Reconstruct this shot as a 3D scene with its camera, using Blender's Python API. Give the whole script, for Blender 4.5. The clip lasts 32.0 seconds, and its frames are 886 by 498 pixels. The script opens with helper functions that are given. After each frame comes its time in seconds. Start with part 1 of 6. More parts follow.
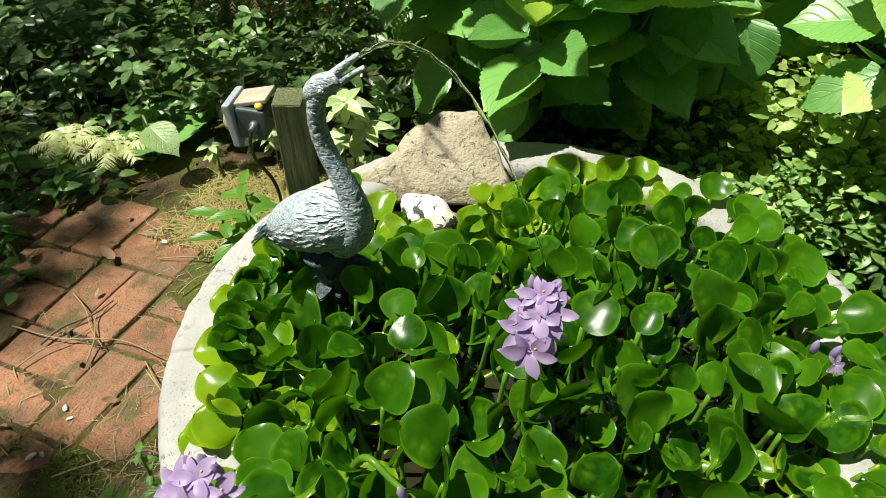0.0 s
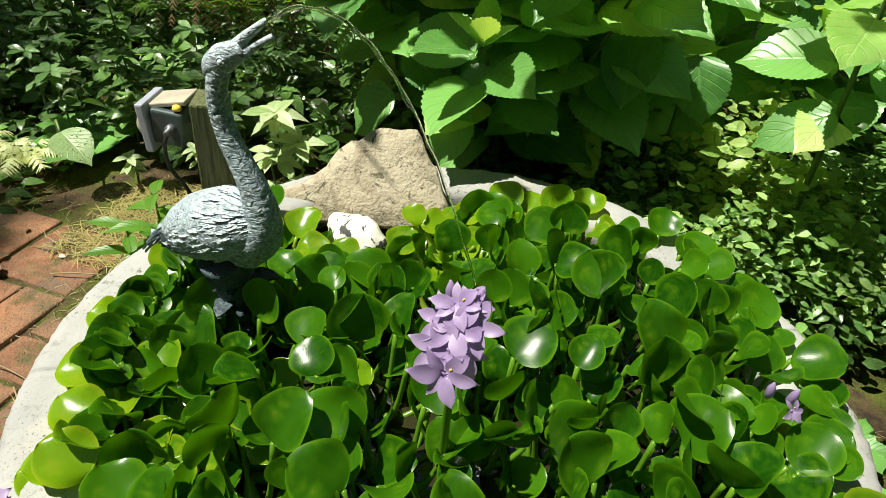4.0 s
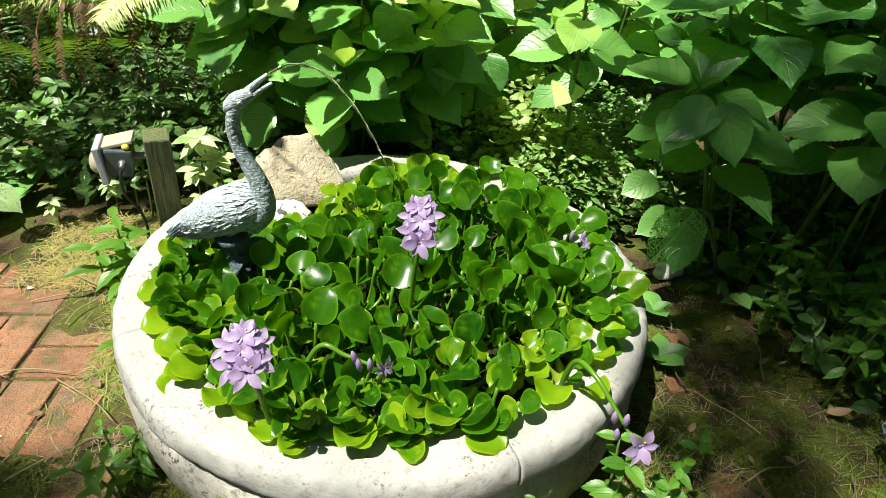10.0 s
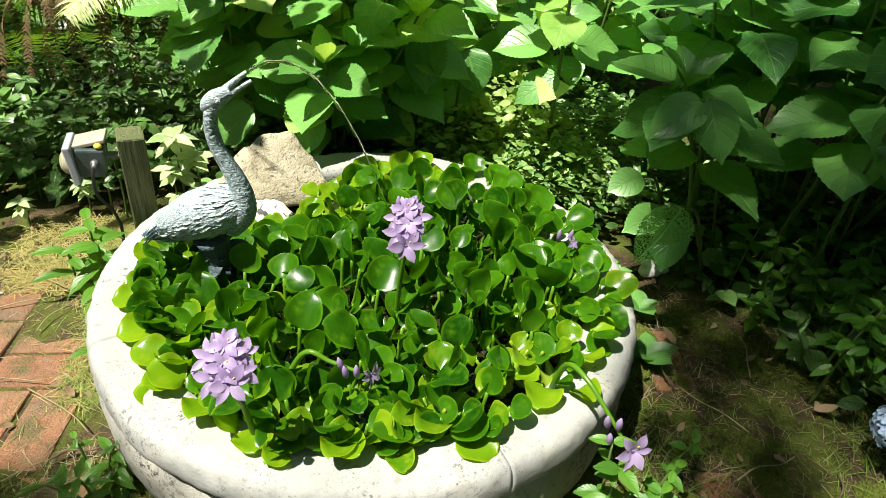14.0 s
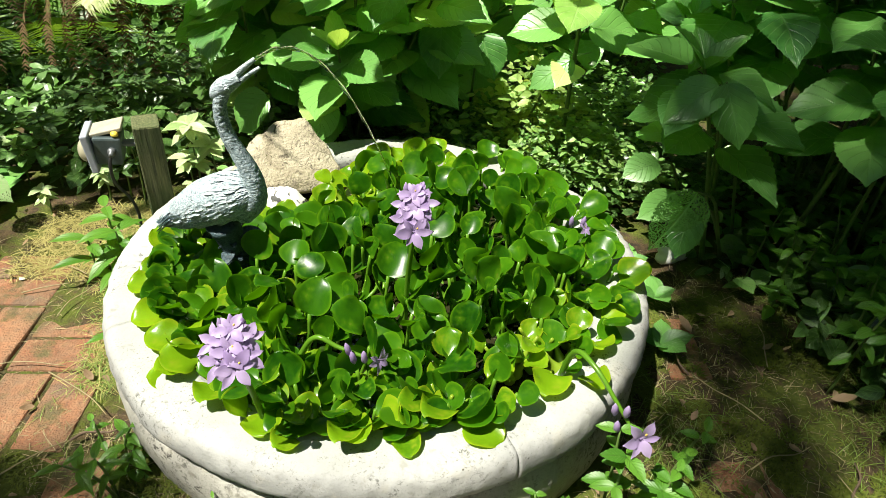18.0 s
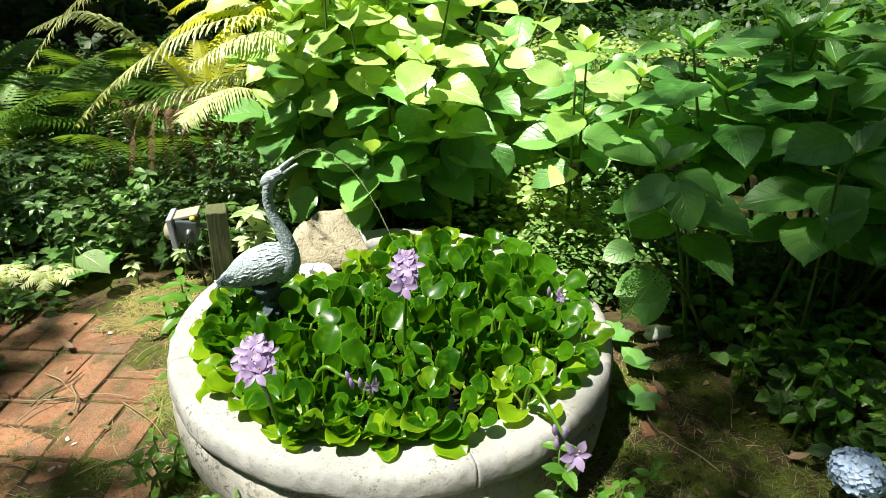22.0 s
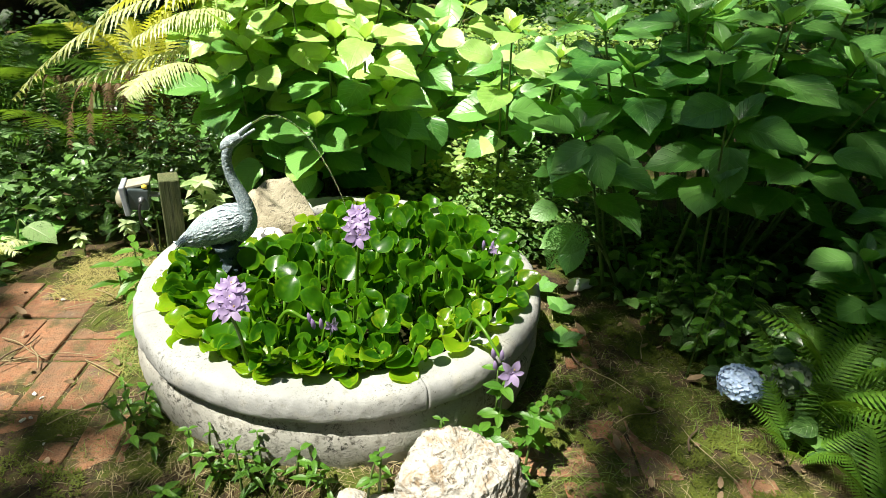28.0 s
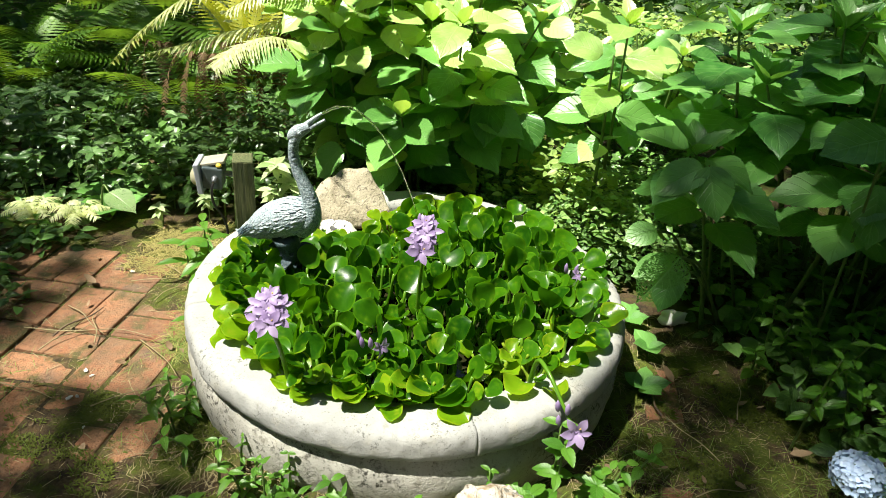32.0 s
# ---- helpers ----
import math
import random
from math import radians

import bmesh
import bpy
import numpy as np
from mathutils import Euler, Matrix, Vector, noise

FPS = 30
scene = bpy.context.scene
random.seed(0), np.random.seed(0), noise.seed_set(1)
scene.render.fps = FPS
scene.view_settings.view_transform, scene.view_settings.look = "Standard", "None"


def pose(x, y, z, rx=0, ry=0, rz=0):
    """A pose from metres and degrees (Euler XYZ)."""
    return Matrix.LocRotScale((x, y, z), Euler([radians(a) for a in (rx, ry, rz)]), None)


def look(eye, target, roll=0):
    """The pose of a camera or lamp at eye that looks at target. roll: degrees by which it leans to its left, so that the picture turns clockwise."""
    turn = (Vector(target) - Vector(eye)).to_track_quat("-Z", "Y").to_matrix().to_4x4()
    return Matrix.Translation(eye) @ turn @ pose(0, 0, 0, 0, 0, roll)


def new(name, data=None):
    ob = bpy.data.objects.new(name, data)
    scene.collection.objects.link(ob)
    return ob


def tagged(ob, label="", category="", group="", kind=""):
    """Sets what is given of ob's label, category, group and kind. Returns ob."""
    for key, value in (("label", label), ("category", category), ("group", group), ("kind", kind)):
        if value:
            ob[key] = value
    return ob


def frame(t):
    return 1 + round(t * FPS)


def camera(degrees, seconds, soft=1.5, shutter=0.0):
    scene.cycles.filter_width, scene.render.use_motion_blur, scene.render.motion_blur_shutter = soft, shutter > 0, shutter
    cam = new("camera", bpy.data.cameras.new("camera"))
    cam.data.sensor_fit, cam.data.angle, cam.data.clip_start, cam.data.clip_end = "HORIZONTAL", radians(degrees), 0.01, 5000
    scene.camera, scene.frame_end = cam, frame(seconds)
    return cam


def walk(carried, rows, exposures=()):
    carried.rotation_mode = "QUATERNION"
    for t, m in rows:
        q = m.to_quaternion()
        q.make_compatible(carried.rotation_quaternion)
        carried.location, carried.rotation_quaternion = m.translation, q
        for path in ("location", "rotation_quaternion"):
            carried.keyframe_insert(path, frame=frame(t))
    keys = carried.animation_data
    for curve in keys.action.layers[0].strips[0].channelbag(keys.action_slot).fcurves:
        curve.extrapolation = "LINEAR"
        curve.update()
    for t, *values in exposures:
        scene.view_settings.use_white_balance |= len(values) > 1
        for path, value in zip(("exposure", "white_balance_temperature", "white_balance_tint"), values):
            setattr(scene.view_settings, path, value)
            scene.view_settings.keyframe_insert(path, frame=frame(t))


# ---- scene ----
cam = camera(68.9, 32.0, soft=0.1)
PATH = [
    (0, (0.137, -0.717, 1.017), (-0.409, 0.688, -0.297), -0.9),
    (0.5, (0.131, -0.667, 0.954), (-0.316, 0.819, -0.308), 1.6),
    (1, (0.135, -0.636, 0.903), (-0.34, 0.915, -0.267), 2.1),
    (1.5, (0.155, -0.629, 0.868), (-0.305, 0.976, -0.233), 3.3),
    (2, (0.165, -0.631, 0.868), (-0.286, 0.983, -0.224), 4.0),
    (2.5, (0.164, -0.634, 0.873), (-0.285, 0.963, -0.243), 4.5),
    (4.5, (0.157, -0.672, 0.934), (-0.286, 0.878, -0.25), 5.4),
    (5, (0.142, -0.743, 0.989), (-0.224, 0.824, -0.199), 4.6),
    (5.5, (0.141, -0.822, 1.038), (-0.136, 0.775, -0.134), 4.6),
    (6, (0.141, -0.98, 1.084), (-0.088, 0.654, -0.046), 4.1),
    (6.5, (0.09, -1.098, 1.104), (0.009, 0.579, 0.017), 4.1),
    (7, (0.034, -1.178, 1.107), (0.083, 0.481, -0.008), 4.4),
    (7.5, (0.029, -1.2, 1.106), (0.061, 0.453, -0.021), 4.4),
    (8, (0.033, -1.196, 1.102), (0.095, 0.445, -0.04), 3.5),
    (8.5, (0.036, -1.19, 1.101), (0.118, 0.456, -0.032), 3.5),
    (9, (0.034, -1.187, 1.098), (0.159, 0.456, -0.036), 3.9),
    (9.5, (0.034, -1.189, 1.096), (0.149, 0.451, -0.043), 3.9),
    (10, (0.032, -1.188, 1.097), (0.151, 0.456, -0.035), 4.2),
    (10.5, (0.031, -1.188, 1.097), (0.155, 0.454, -0.039), 4.5),
    (11, (0.031, -1.185, 1.098), (0.17, 0.454, -0.04), 4.5),
    (11.5, (0.032, -1.183, 1.097), (0.193, 0.454, -0.04), 5.0),
    (12, (0.029, -1.176, 1.094), (0.218, 0.456, -0.047), 5.8),
    (12.5, (0.019, -1.167, 1.093), (0.212, 0.461, -0.052), 6.1),
    (13, (0.016, -1.162, 1.093), (0.216, 0.466, -0.052), 6.1),
    (13.5, (0.018, -1.159, 1.094), (0.217, 0.475, -0.042), 5.6),
    (14, (0.019, -1.156, 1.091), (0.203, 0.475, -0.051), 5.0),
    (14.5, (0.02, -1.15, 1.089), (0.193, 0.474, -0.066), 4.8),
    (15, (0.026, -1.147, 1.089), (0.178, 0.472, -0.075), 4.6),
    (15.5, (0.032, -1.146, 1.091), (0.159, 0.47, -0.082), 4.3),
    (17.5, (0.044, -1.157, 1.09), (0.157, 0.46, -0.083), 3.9),
    (18, (0.046, -1.156, 1.09), (0.159, 0.456, -0.089), 3.6),
    (18.5, (0.048, -1.152, 1.086), (0.174, 0.464, -0.086), 4.0),
    (19, (0.046, -1.161, 1.093), (0.185, 0.453, -0.079), 4.2),
    (19.5, (0.047, -1.156, 1.093), (0.186, 0.458, -0.081), 4.1),
    (20, (0.045, -1.164, 1.099), (0.189, 0.471, -0.043), 4.1),
    (20.5, (0.04, -1.205, 1.114), (0.207, 0.467, 0.03), 4.2),
    (21, (0.05, -1.28, 1.131), (0.186, 0.427, 0.097), 3.1),
    (21.5, (0.129, -1.37, 1.155), (0.115, 0.381, 0.189), 2.0),
    (22, (0.212, -1.472, 1.171), (0.108, 0.314, 0.277), 1.1),
    (22.5, (0.231, -1.514, 1.192), (0.12, 0.279, 0.312), 1.1),
    (23, (0.205, -1.547, 1.199), (0.189, 0.265, 0.355), 1.0),
    (23.5, (0.152, -1.645, 1.221), (0.182, 0.196, 0.439), 1.6),
    (24, (0.127, -1.687, 1.23), (0.204, 0.168, 0.487), 2.6),
    (24.5, (0.127, -1.68, 1.224), (0.194, 0.17, 0.467), 3.2),
    (25, (0.139, -1.696, 1.221), (0.228, 0.145, 0.444), 3.2),
    (25.5, (0.153, -1.69, 1.203), (0.243, 0.129, 0.378), 2.9),
    (26, (0.16, -1.687, 1.195), (0.27, 0.115, 0.333), 3.0),
    (26.5, (0.172, -1.672, 1.188), (0.29, 0.113, 0.294), 2.7),
    (28.5, (0.165, -1.677, 1.18), (0.295, 0.091, 0.255), 3.6),
    (29, (0.161, -1.667, 1.182), (0.295, 0.098, 0.252), 4.0),
    (29.5, (0.161, -1.665, 1.181), (0.273, 0.101, 0.248), 3.7),
    (30, (0.161, -1.66, 1.184), (0.273, 0.098, 0.237), 3.8),
    (30.5, (0.163, -1.658, 1.178), (0.275, 0.097, 0.226), 4.0),
    (31, (0.149, -1.634, 1.178), (0.233, 0.111, 0.205), 4.0),
    (31.5, (0.176, -1.553, 1.175), (0.131, 0.168, 0.158), 3.8),
    (32, (0.22, -1.467, 1.178), (0.056, 0.26, 0.183), 4.9),
]
walk(cam, [(t, look(eye, target, roll)) for t, eye, target, roll in PATH], [(0, 0.82, 6650, 7), (4.5, 0.80, 6650, 7), (6, 0.94, 6650, 7), (8, 1.10, 6650, 7), (11, 1.16, 6650, 7), (21, 1.20, 6650, 7), (24, 1.10, 6650, 7), (26, 1.14, 6650, 7), (29, 1.20, 6650, 7), (32, 1.22, 6650, 7)])

# ---------------------------------------------------------------- light
SUN = Vector((-0.36, -0.19, 0.91)).normalized()      # towards the sun
world = bpy.data.worlds.new("world")
scene.world = world
world.use_nodes = True
_sky = world.node_tree.nodes.new("ShaderNodeTexSky")
_sky.sky_type, _sky.sun_disc = "NISHITA", False
_sky.sun_elevation, _sky.sun_rotation = math.asin(SUN.z), math.atan2(SUN.x, SUN.y)
world.node_tree.links.new(_sky.outputs[0], world.node_tree.nodes["Background"].inputs[0])
world.node_tree.nodes["Background"].inputs[1].default_value = 0.05
_sun = bpy.data.lights.new("sun", "SUN")
_sun.energy, _sun.angle, _sun.color = 5.0, radians(0.5), (1.0, 0.95, 0.84)
new("sun", _sun).matrix_world = look(SUN * 20, (0, 0, 0))


# ---------------------------------------------------------------- mesh and node helpers
def rnd(a, b):
    return random.uniform(a, b)


def mesh(name, V, F, materials, uv=None, smooth=True, slots=None):
    """A mesh from vertices, faces (lists or an array of triangles) and one UV for each vertex."""
    me = bpy.data.meshes.new(name)
    V = np.asarray(V, float)
    if isinstance(F, np.ndarray):
        me.vertices.add(len(V))
        me.vertices.foreach_set("co", V.ravel())
        me.loops.add(F.size)
        me.loops.foreach_set("vertex_index", F.ravel().astype(np.int32))
        me.polygons.add(len(F))
        me.polygons.foreach_set("loop_start", np.arange(0, F.size, F.shape[1], dtype=np.int32))
        me.polygons.foreach_set("loop_total", np.full(len(F), F.shape[1], np.int32))
        flat = F.ravel()
    else:
        me.from_pydata(V.tolist(), [], [tuple(int(i) for i in f) for f in F])
        flat = np.concatenate([np.asarray(f) for f in F])
    if uv is not None:
        me.uv_layers.new(name="uv").data.foreach_set("uv", np.asarray(uv, float)[flat].ravel())
    for m in materials if isinstance(materials, (list, tuple)) else [materials]:
        me.materials.append(m)
    me.polygons.foreach_set("use_smooth", np.full(len(me.polygons), smooth))
    if slots is not None:
        me.polygons.foreach_set("material_index", np.asarray(slots, np.int32))
    me.update(calc_edges=True)
    me.validate()
    return me


def part(name, me, parent=None, m=None, label=""):
    """One mesh object, under a thing or a part where a parent is given."""
    ob = new(name, me)
    ob.parent = parent
    if m is not None:
        ob.matrix_basis = m
    return tagged(ob, label) if label else ob


def thing(name, label, category, group="", kind="", me=None, m=None):
    ob = new(name, me)
    if m is not None:
        ob.matrix_basis = m
    return tagged(ob, label, category, group, kind)


def grid(P, wrap=False, cap=False):
    """Vertices, quads and UVs of a grid of points P[i, j]; wrap closes j, cap closes both ends of i."""
    n, k = P.shape[:2]
    V = P.reshape(-1, 3)
    F = []
    for i in range(n - 1):
        for j in range(k if wrap else k - 1):
            a, b = i * k + j, i * k + (j + 1) % k
            F.append((a, b, b + k, a + k))
    if cap:
        F.append(tuple(range(k))[::-1])
        F.append(tuple((n - 1) * k + j for j in range(k)))
    uv = np.stack(np.meshgrid(np.linspace(0, 1, n), np.linspace(0, 1, k), indexing="ij"), -1).reshape(-1, 2)[:, ::-1]
    return V, F, uv


def tube(points, radii, sides=8, squash=1.0, cap=True):
    """A tube round a line of points; squash flattens its section sideways."""
    pts = np.asarray(points, float)
    rad = np.broadcast_to(np.asarray(radii, float), (len(pts),))
    t = np.gradient(pts, axis=0)
    t /= np.linalg.norm(t, axis=1)[:, None] + 1e-9
    ref = np.array([0, 0, 1.0]) if abs(t[:, 2]).mean() < 0.8 else np.array([0, 1.0, 0])
    P = np.zeros((len(pts), sides, 3))
    ang = np.linspace(0, 2 * np.pi, sides, endpoint=False)
    for i, (p, d) in enumerate(zip(pts, t)):
        a = np.cross(ref, d)
        a /= np.linalg.norm(a) + 1e-9
        b = np.cross(d, a)
        P[i] = p + rad[i] * (np.cos(ang)[:, None] * a * squash + np.sin(ang)[:, None] * b)
    return grid(P, True, cap)


def spline(points, n=24):
    """A smooth line through a few points."""
    p = np.asarray(points, float)
    p = np.vstack([2 * p[0] - p[1], p, 2 * p[-1] - p[-2]])
    out = []
    for s in np.linspace(0, len(p) - 3 - 1e-6, n):
        i, f = int(s), s - int(s)
        a, b, c, d = p[i:i + 4]
        out.append(0.5 * (2 * b + (c - a) * f + (2 * a - 5 * b + 4 * c - d) * f * f + (3 * b - a - 3 * c + d) * f ** 3))
    return np.array(out)


def lathe(profile, seg=96, wob=0.0, seed=0.0):
    """A turned body from (radius, height) pairs, slightly uneven."""
    prof = np.asarray(profile, float)
    P = np.zeros((len(prof), seg, 3))
    for j in range(seg):
        a = 2 * np.pi * j / seg
        for i, (r, z) in enumerate(prof):
            w = wob * noise.noise((math.cos(a) * 4 + seed, math.sin(a) * 4, z * 14))
            P[i, j] = ((r + w) * math.cos(a), (r + w) * math.sin(a), z + 0.5 * w)
    return grid(P, True)


def join(pieces):
    """Several (V, F[, uv]) as one."""
    V, F, at = [], [], 0
    for p in pieces:
        V.append(np.asarray(p[0], float))
        F += [tuple(int(i) + at for i in f) for f in p[1]]
        at += len(p[0])
    return np.vstack(V), F


def leaf_shape(length, width, power=0.75, front=1.0, fold=0.15, droop=0.2, serrate=0.0, nv=8, nu=2, cup=0.0, wave=0.0, stalk=0.0, blunt=False, ovate=None):
    """A leaf along +y with its face to +z: vertices, triangles, UV. front < 1 moves the broadest place towards the stalk."""
    V, uv = [], []
    cols = np.linspace(-1, 1, 2 * nu + 1)
    for i in range(nv + 1):
        v = (1 - math.cos(math.pi * i / nv)) / 2 if blunt else i / nv
        w = width / 2 * max(math.sin(math.pi * min(0.999, max(0.001, v)) ** front), 0.0) ** power
        if ovate:
            p, q = ovate
            g = min(1.0, v / 0.93)
            w = width / 2 * (g ** p) * ((1 - g) ** q) / ((p / (p + q)) ** p * (q / (p + q)) ** q)
            w = max(w, 0.9 * width * (1 - v)) if v > 0.8 else w
            w = min(w, 0.42 * width * (1 - v) / 0.12) if v > 0.88 else w
        for u in cols:
            edge = 1 + (serrate * (1 if i % 2 else -1) if abs(u) > 0.99 and 0 < i < nv else 0)
            x = w * u * edge
            y = length * (v + (0.25 * serrate * (1 if i % 2 else 0) * abs(u)))
            z = fold * abs(x) - droop * length * v * v + cup * (x * x) / (width / 2) + wave * width * math.sin(v * 9 + u * 2) * abs(u)
            V.append((x, y + stalk, z))
            uv.append(((u + 1) / 2, v))
    k = 2 * nu + 1
    F = []
    for i in range(nv):
        for j in range(2 * nu):
            a = i * k + j
            F += [(a, a + 1, a + k + 1), (a, a + k + 1, a + k)]
    return np.array(V), np.array(F), np.array(uv)


def frames(pos, along, up, scale=1.0):
    """Poses (N, 4, 4) of leaves at pos that point along, with their faces towards up."""
    pos, y, z = (np.atleast_2d(np.asarray(a, float)) for a in (pos, along, up))
    n = len(pos)
    y, z = np.broadcast_to(y, (n, 3)), np.broadcast_to(z, (n, 3))
    y = y / (np.linalg.norm(y, axis=1)[:, None] + 1e-9)
    x = np.cross(y, z)
    x /= np.linalg.norm(x, axis=1)[:, None] + 1e-9
    z = np.cross(x, y)
    M = np.zeros((n, 4, 4))
    s = np.broadcast_to(np.asarray(scale, float), (n,))[:, None]
    M[:, :3, 0], M[:, :3, 1], M[:, :3, 2], M[:, :3, 3], M[:, 3, 3] = x * s, y * s, z * s, pos, 1
    return M


def one(pos, along, up, scale=1.0):
    return Matrix(frames(pos, along, up, scale)[0].tolist())


def scatter(name, shapes, M, material, pick=None):
    """One mesh with a copy of a shape at each pose."""
    pick = np.random.randint(0, len(shapes), len(M)) if pick is None else pick
    Vs, Fs, Us, at = [], [], [], 0
    for k, (V, F, uv) in enumerate(shapes):
        m = M[pick == k]
        if not len(m):
            continue
        W = np.einsum("nij,vj->nvi", m[:, :3, :3], V) + m[:, None, :3, 3]
        Vs.append(W.reshape(-1, 3))
        Fs.append((F[None] + (np.arange(len(m)) * len(V))[:, None, None] + at).reshape(-1, 3))
        Us.append(np.tile(uv, (len(m), 1)))
        at += len(m) * len(V)
    return mesh(name, np.vstack(Vs), np.vstack(Fs), material, np.vstack(Us))


def unit(n):
    v = np.random.normal(size=(n, 3))
    return v / np.linalg.norm(v, axis=1)[:, None]


# ---------------------------------------------------------------- materials
class Nodes:
    """A node material with short calls."""

    def __init__(self, name):
        self.m = bpy.data.materials.new(name)
        self.m.use_nodes = True
        self.t = self.m.node_tree
        self.b = self.t.nodes["Principled BSDF"]

    def add(self, kind, **values):
        n = self.t.nodes.new("ShaderNode" + kind)
        for key, v in values.items():
            if key in ("operation", "data_type", "blend_type", "noise_dimensions", "feature", "wave_type"):
                if key == "operation":
                    n.operation = v
                elif key == "data_type":
                    n.data_type = v
                elif key == "blend_type":
                    n.blend_type = v
                elif key == "feature":
                    n.feature = v
        return n

    def put(self, value, socket):
        if isinstance(value, bpy.types.NodeSocket):
            self.t.links.new(value, socket)
        else:
            socket.default_value = value

    def math(self, op, a, b=0.0, c=0.0):
        n = self.add("Math", operation=op)
        for v, s in zip((a, b, c), n.inputs):
            self.put(v, s)
        return n.outputs[0]

    def noise(self, scale, detail=3.0, coord=None, rough=0.55, distort=0.0):
        n = self.add("TexNoise")
        n.inputs["Scale"].default_value, n.inputs["Detail"].default_value = scale, detail
        n.inputs["Roughness"].default_value, n.inputs["Distortion"].default_value = rough, distort
        if coord is not None:
            self.t.links.new(coord, n.inputs["Vector"])
        return n.outputs["Fac"]

    def voronoi(self, scale, coord=None, feature="F1"):
        n = self.add("TexVoronoi", feature=feature)
        n.inputs["Scale"].default_value = scale
        if coord is not None:
            self.t.links.new(coord, n.inputs["Vector"])
        return n.outputs["Distance"]

    def ramp(self, fac, lo, hi, a=0.0, b=1.0):
        n = self.add("MapRange")
        for v, s in zip((fac, lo, hi, a, b), n.inputs):
            self.put(v, s)
        return n.outputs[0]

    def mix(self, fac, a, b, blend="MIX"):
        n = self.add("Mix", data_type="RGBA", blend_type=blend)
        self.put(fac, n.inputs[0])
        for v, s in ((a, n.inputs[6]), (b, n.inputs[7])):
            self.put(v if isinstance(v, bpy.types.NodeSocket) else (*v, 1), s)
        return n.outputs[2]

    def coord(self, which="Object"):
        return self.add("TexCoord").outputs[which]

    def random(self, island=False):
        return self.add("NewGeometry").outputs["Random Per Island"] if island else self.add("ObjectInfo").outputs["Random"]

    def bump(self, height, strength=0.3, distance=0.01):
        n = self.add("Bump")
        n.inputs["Strength"].default_value, n.inputs["Distance"].default_value = strength, distance
        self.t.links.new(height, n.inputs["Height"])
        self.t.links.new(n.outputs[0], self.b.inputs["Normal"])
        return n.outputs[0]

    def set(self, color=None, rough=None, **more):
        for v, s in ((color, "Base Color"), (rough, "Roughness")):
            if v is not None:
                self.put(v if isinstance(v, (bpy.types.NodeSocket, float, int)) else (*v, 1), self.b.inputs[s])
        for k, v in more.items():
            self.put(v, self.b.inputs[k.replace("_", " ")])
        return self


def leaf_material(name, dark, light, vein, lit, rough=0.4, ribs=7.0, share=0.35, island=False, bump=0.5, dry=0.0, spec=0.5, edge=None, nerves=0.0, veins=0.55, grain=60.0, skew=1.0):
    """Leaf tissue: two greens by leaf, mottled, with a midrib and side veins, lit through from behind."""
    n = Nodes(name)
    sep = n.add("SeparateXYZ")
    n.t.links.new(n.coord("UV"), sep.inputs[0])
    u, v = sep.outputs[0], sep.outputs[1]
    a = n.math("ABSOLUTE", n.math("SUBTRACT", u, 0.5))
    side = n.math("PINGPONG", n.math("MULTIPLY", n.math("SUBTRACT", v, n.math("MULTIPLY", a, 0.7)), ribs), 0.5)
    line = n.math("MAXIMUM", n.ramp(side, 0.0, 0.09, 1.0, 0.0), n.ramp(a, 0.0, 0.03, 1.0, 0.0))
    base = n.mix(n.math("POWER", n.random(island), skew), dark, light)
    base = n.mix(n.ramp(n.noise(grain, 2.0), 0.35, 0.7, 0.0, 0.35), base, light)
    if dry:
        base = n.mix(n.math("MULTIPLY", n.ramp(n.noise(grain * 0.4, 3.0), 0.66, 0.74, 0.0, 1.0), dry), base, (0.22, 0.13, 0.04))
    if edge:
        base = n.mix(n.ramp(a, 0.40, 0.5, 0.0, 0.8), base, edge)
        base = n.mix(n.ramp(n.noise(2.5, 2.0), 0.5, 0.75, 0.0, 0.6), base, edge)
    if nerves:
        line = n.math("MULTIPLY", n.ramp(n.math("PINGPONG", n.math("MULTIPLY", u, nerves), 0.5), 0.0, 0.25, 1.0, 0.0), 0.5)
    color = n.mix(n.math("MULTIPLY", line, veins), base, vein)
    n.set(color, rough)
    n.b.inputs["Specular IOR Level"].default_value = spec
    nor = n.bump(n.math("SUBTRACT", 1.0, n.math("MULTIPLY", line, 1.0)), bump, 0.002)
    tr = n.add("BsdfTranslucent")
    n.t.links.new(n.mix(0.75, color, lit), tr.inputs[0])
    n.t.links.new(nor, tr.inputs[1])
    mix = n.add("MixShader")
    mix.inputs[0].default_value = share
    n.t.links.new(n.b.outputs[0], mix.inputs[1])
    n.t.links.new(tr.outputs[0], mix.inputs[2])
    n.t.links.new(mix.outputs[0], n.t.nodes["Material Output"].inputs[0])
    return n.m


def plain(name, a, b, scale=20.0, rough=0.7, bump=0.3, depth=0.004, fine=120.0, metal=0.0, coordinate="Object"):
    """Two tones mixed by noise at two scales, with relief."""
    n = Nodes(name)
    c = n.coord(coordinate)
    big, small = n.noise(scale, 4.0, c), n.noise(fine, 3.0, c)
    col = n.mix(n.ramp(n.math("ADD", n.math("MULTIPLY", big, 0.7), n.math("MULTIPLY", small, 0.3)), 0.35, 0.65), a, b)
    n.set(col, rough, Metallic=metal)
    n.bump(n.math("ADD", big, n.math("MULTIPLY", small, 0.5)), bump, depth)
    return n.m


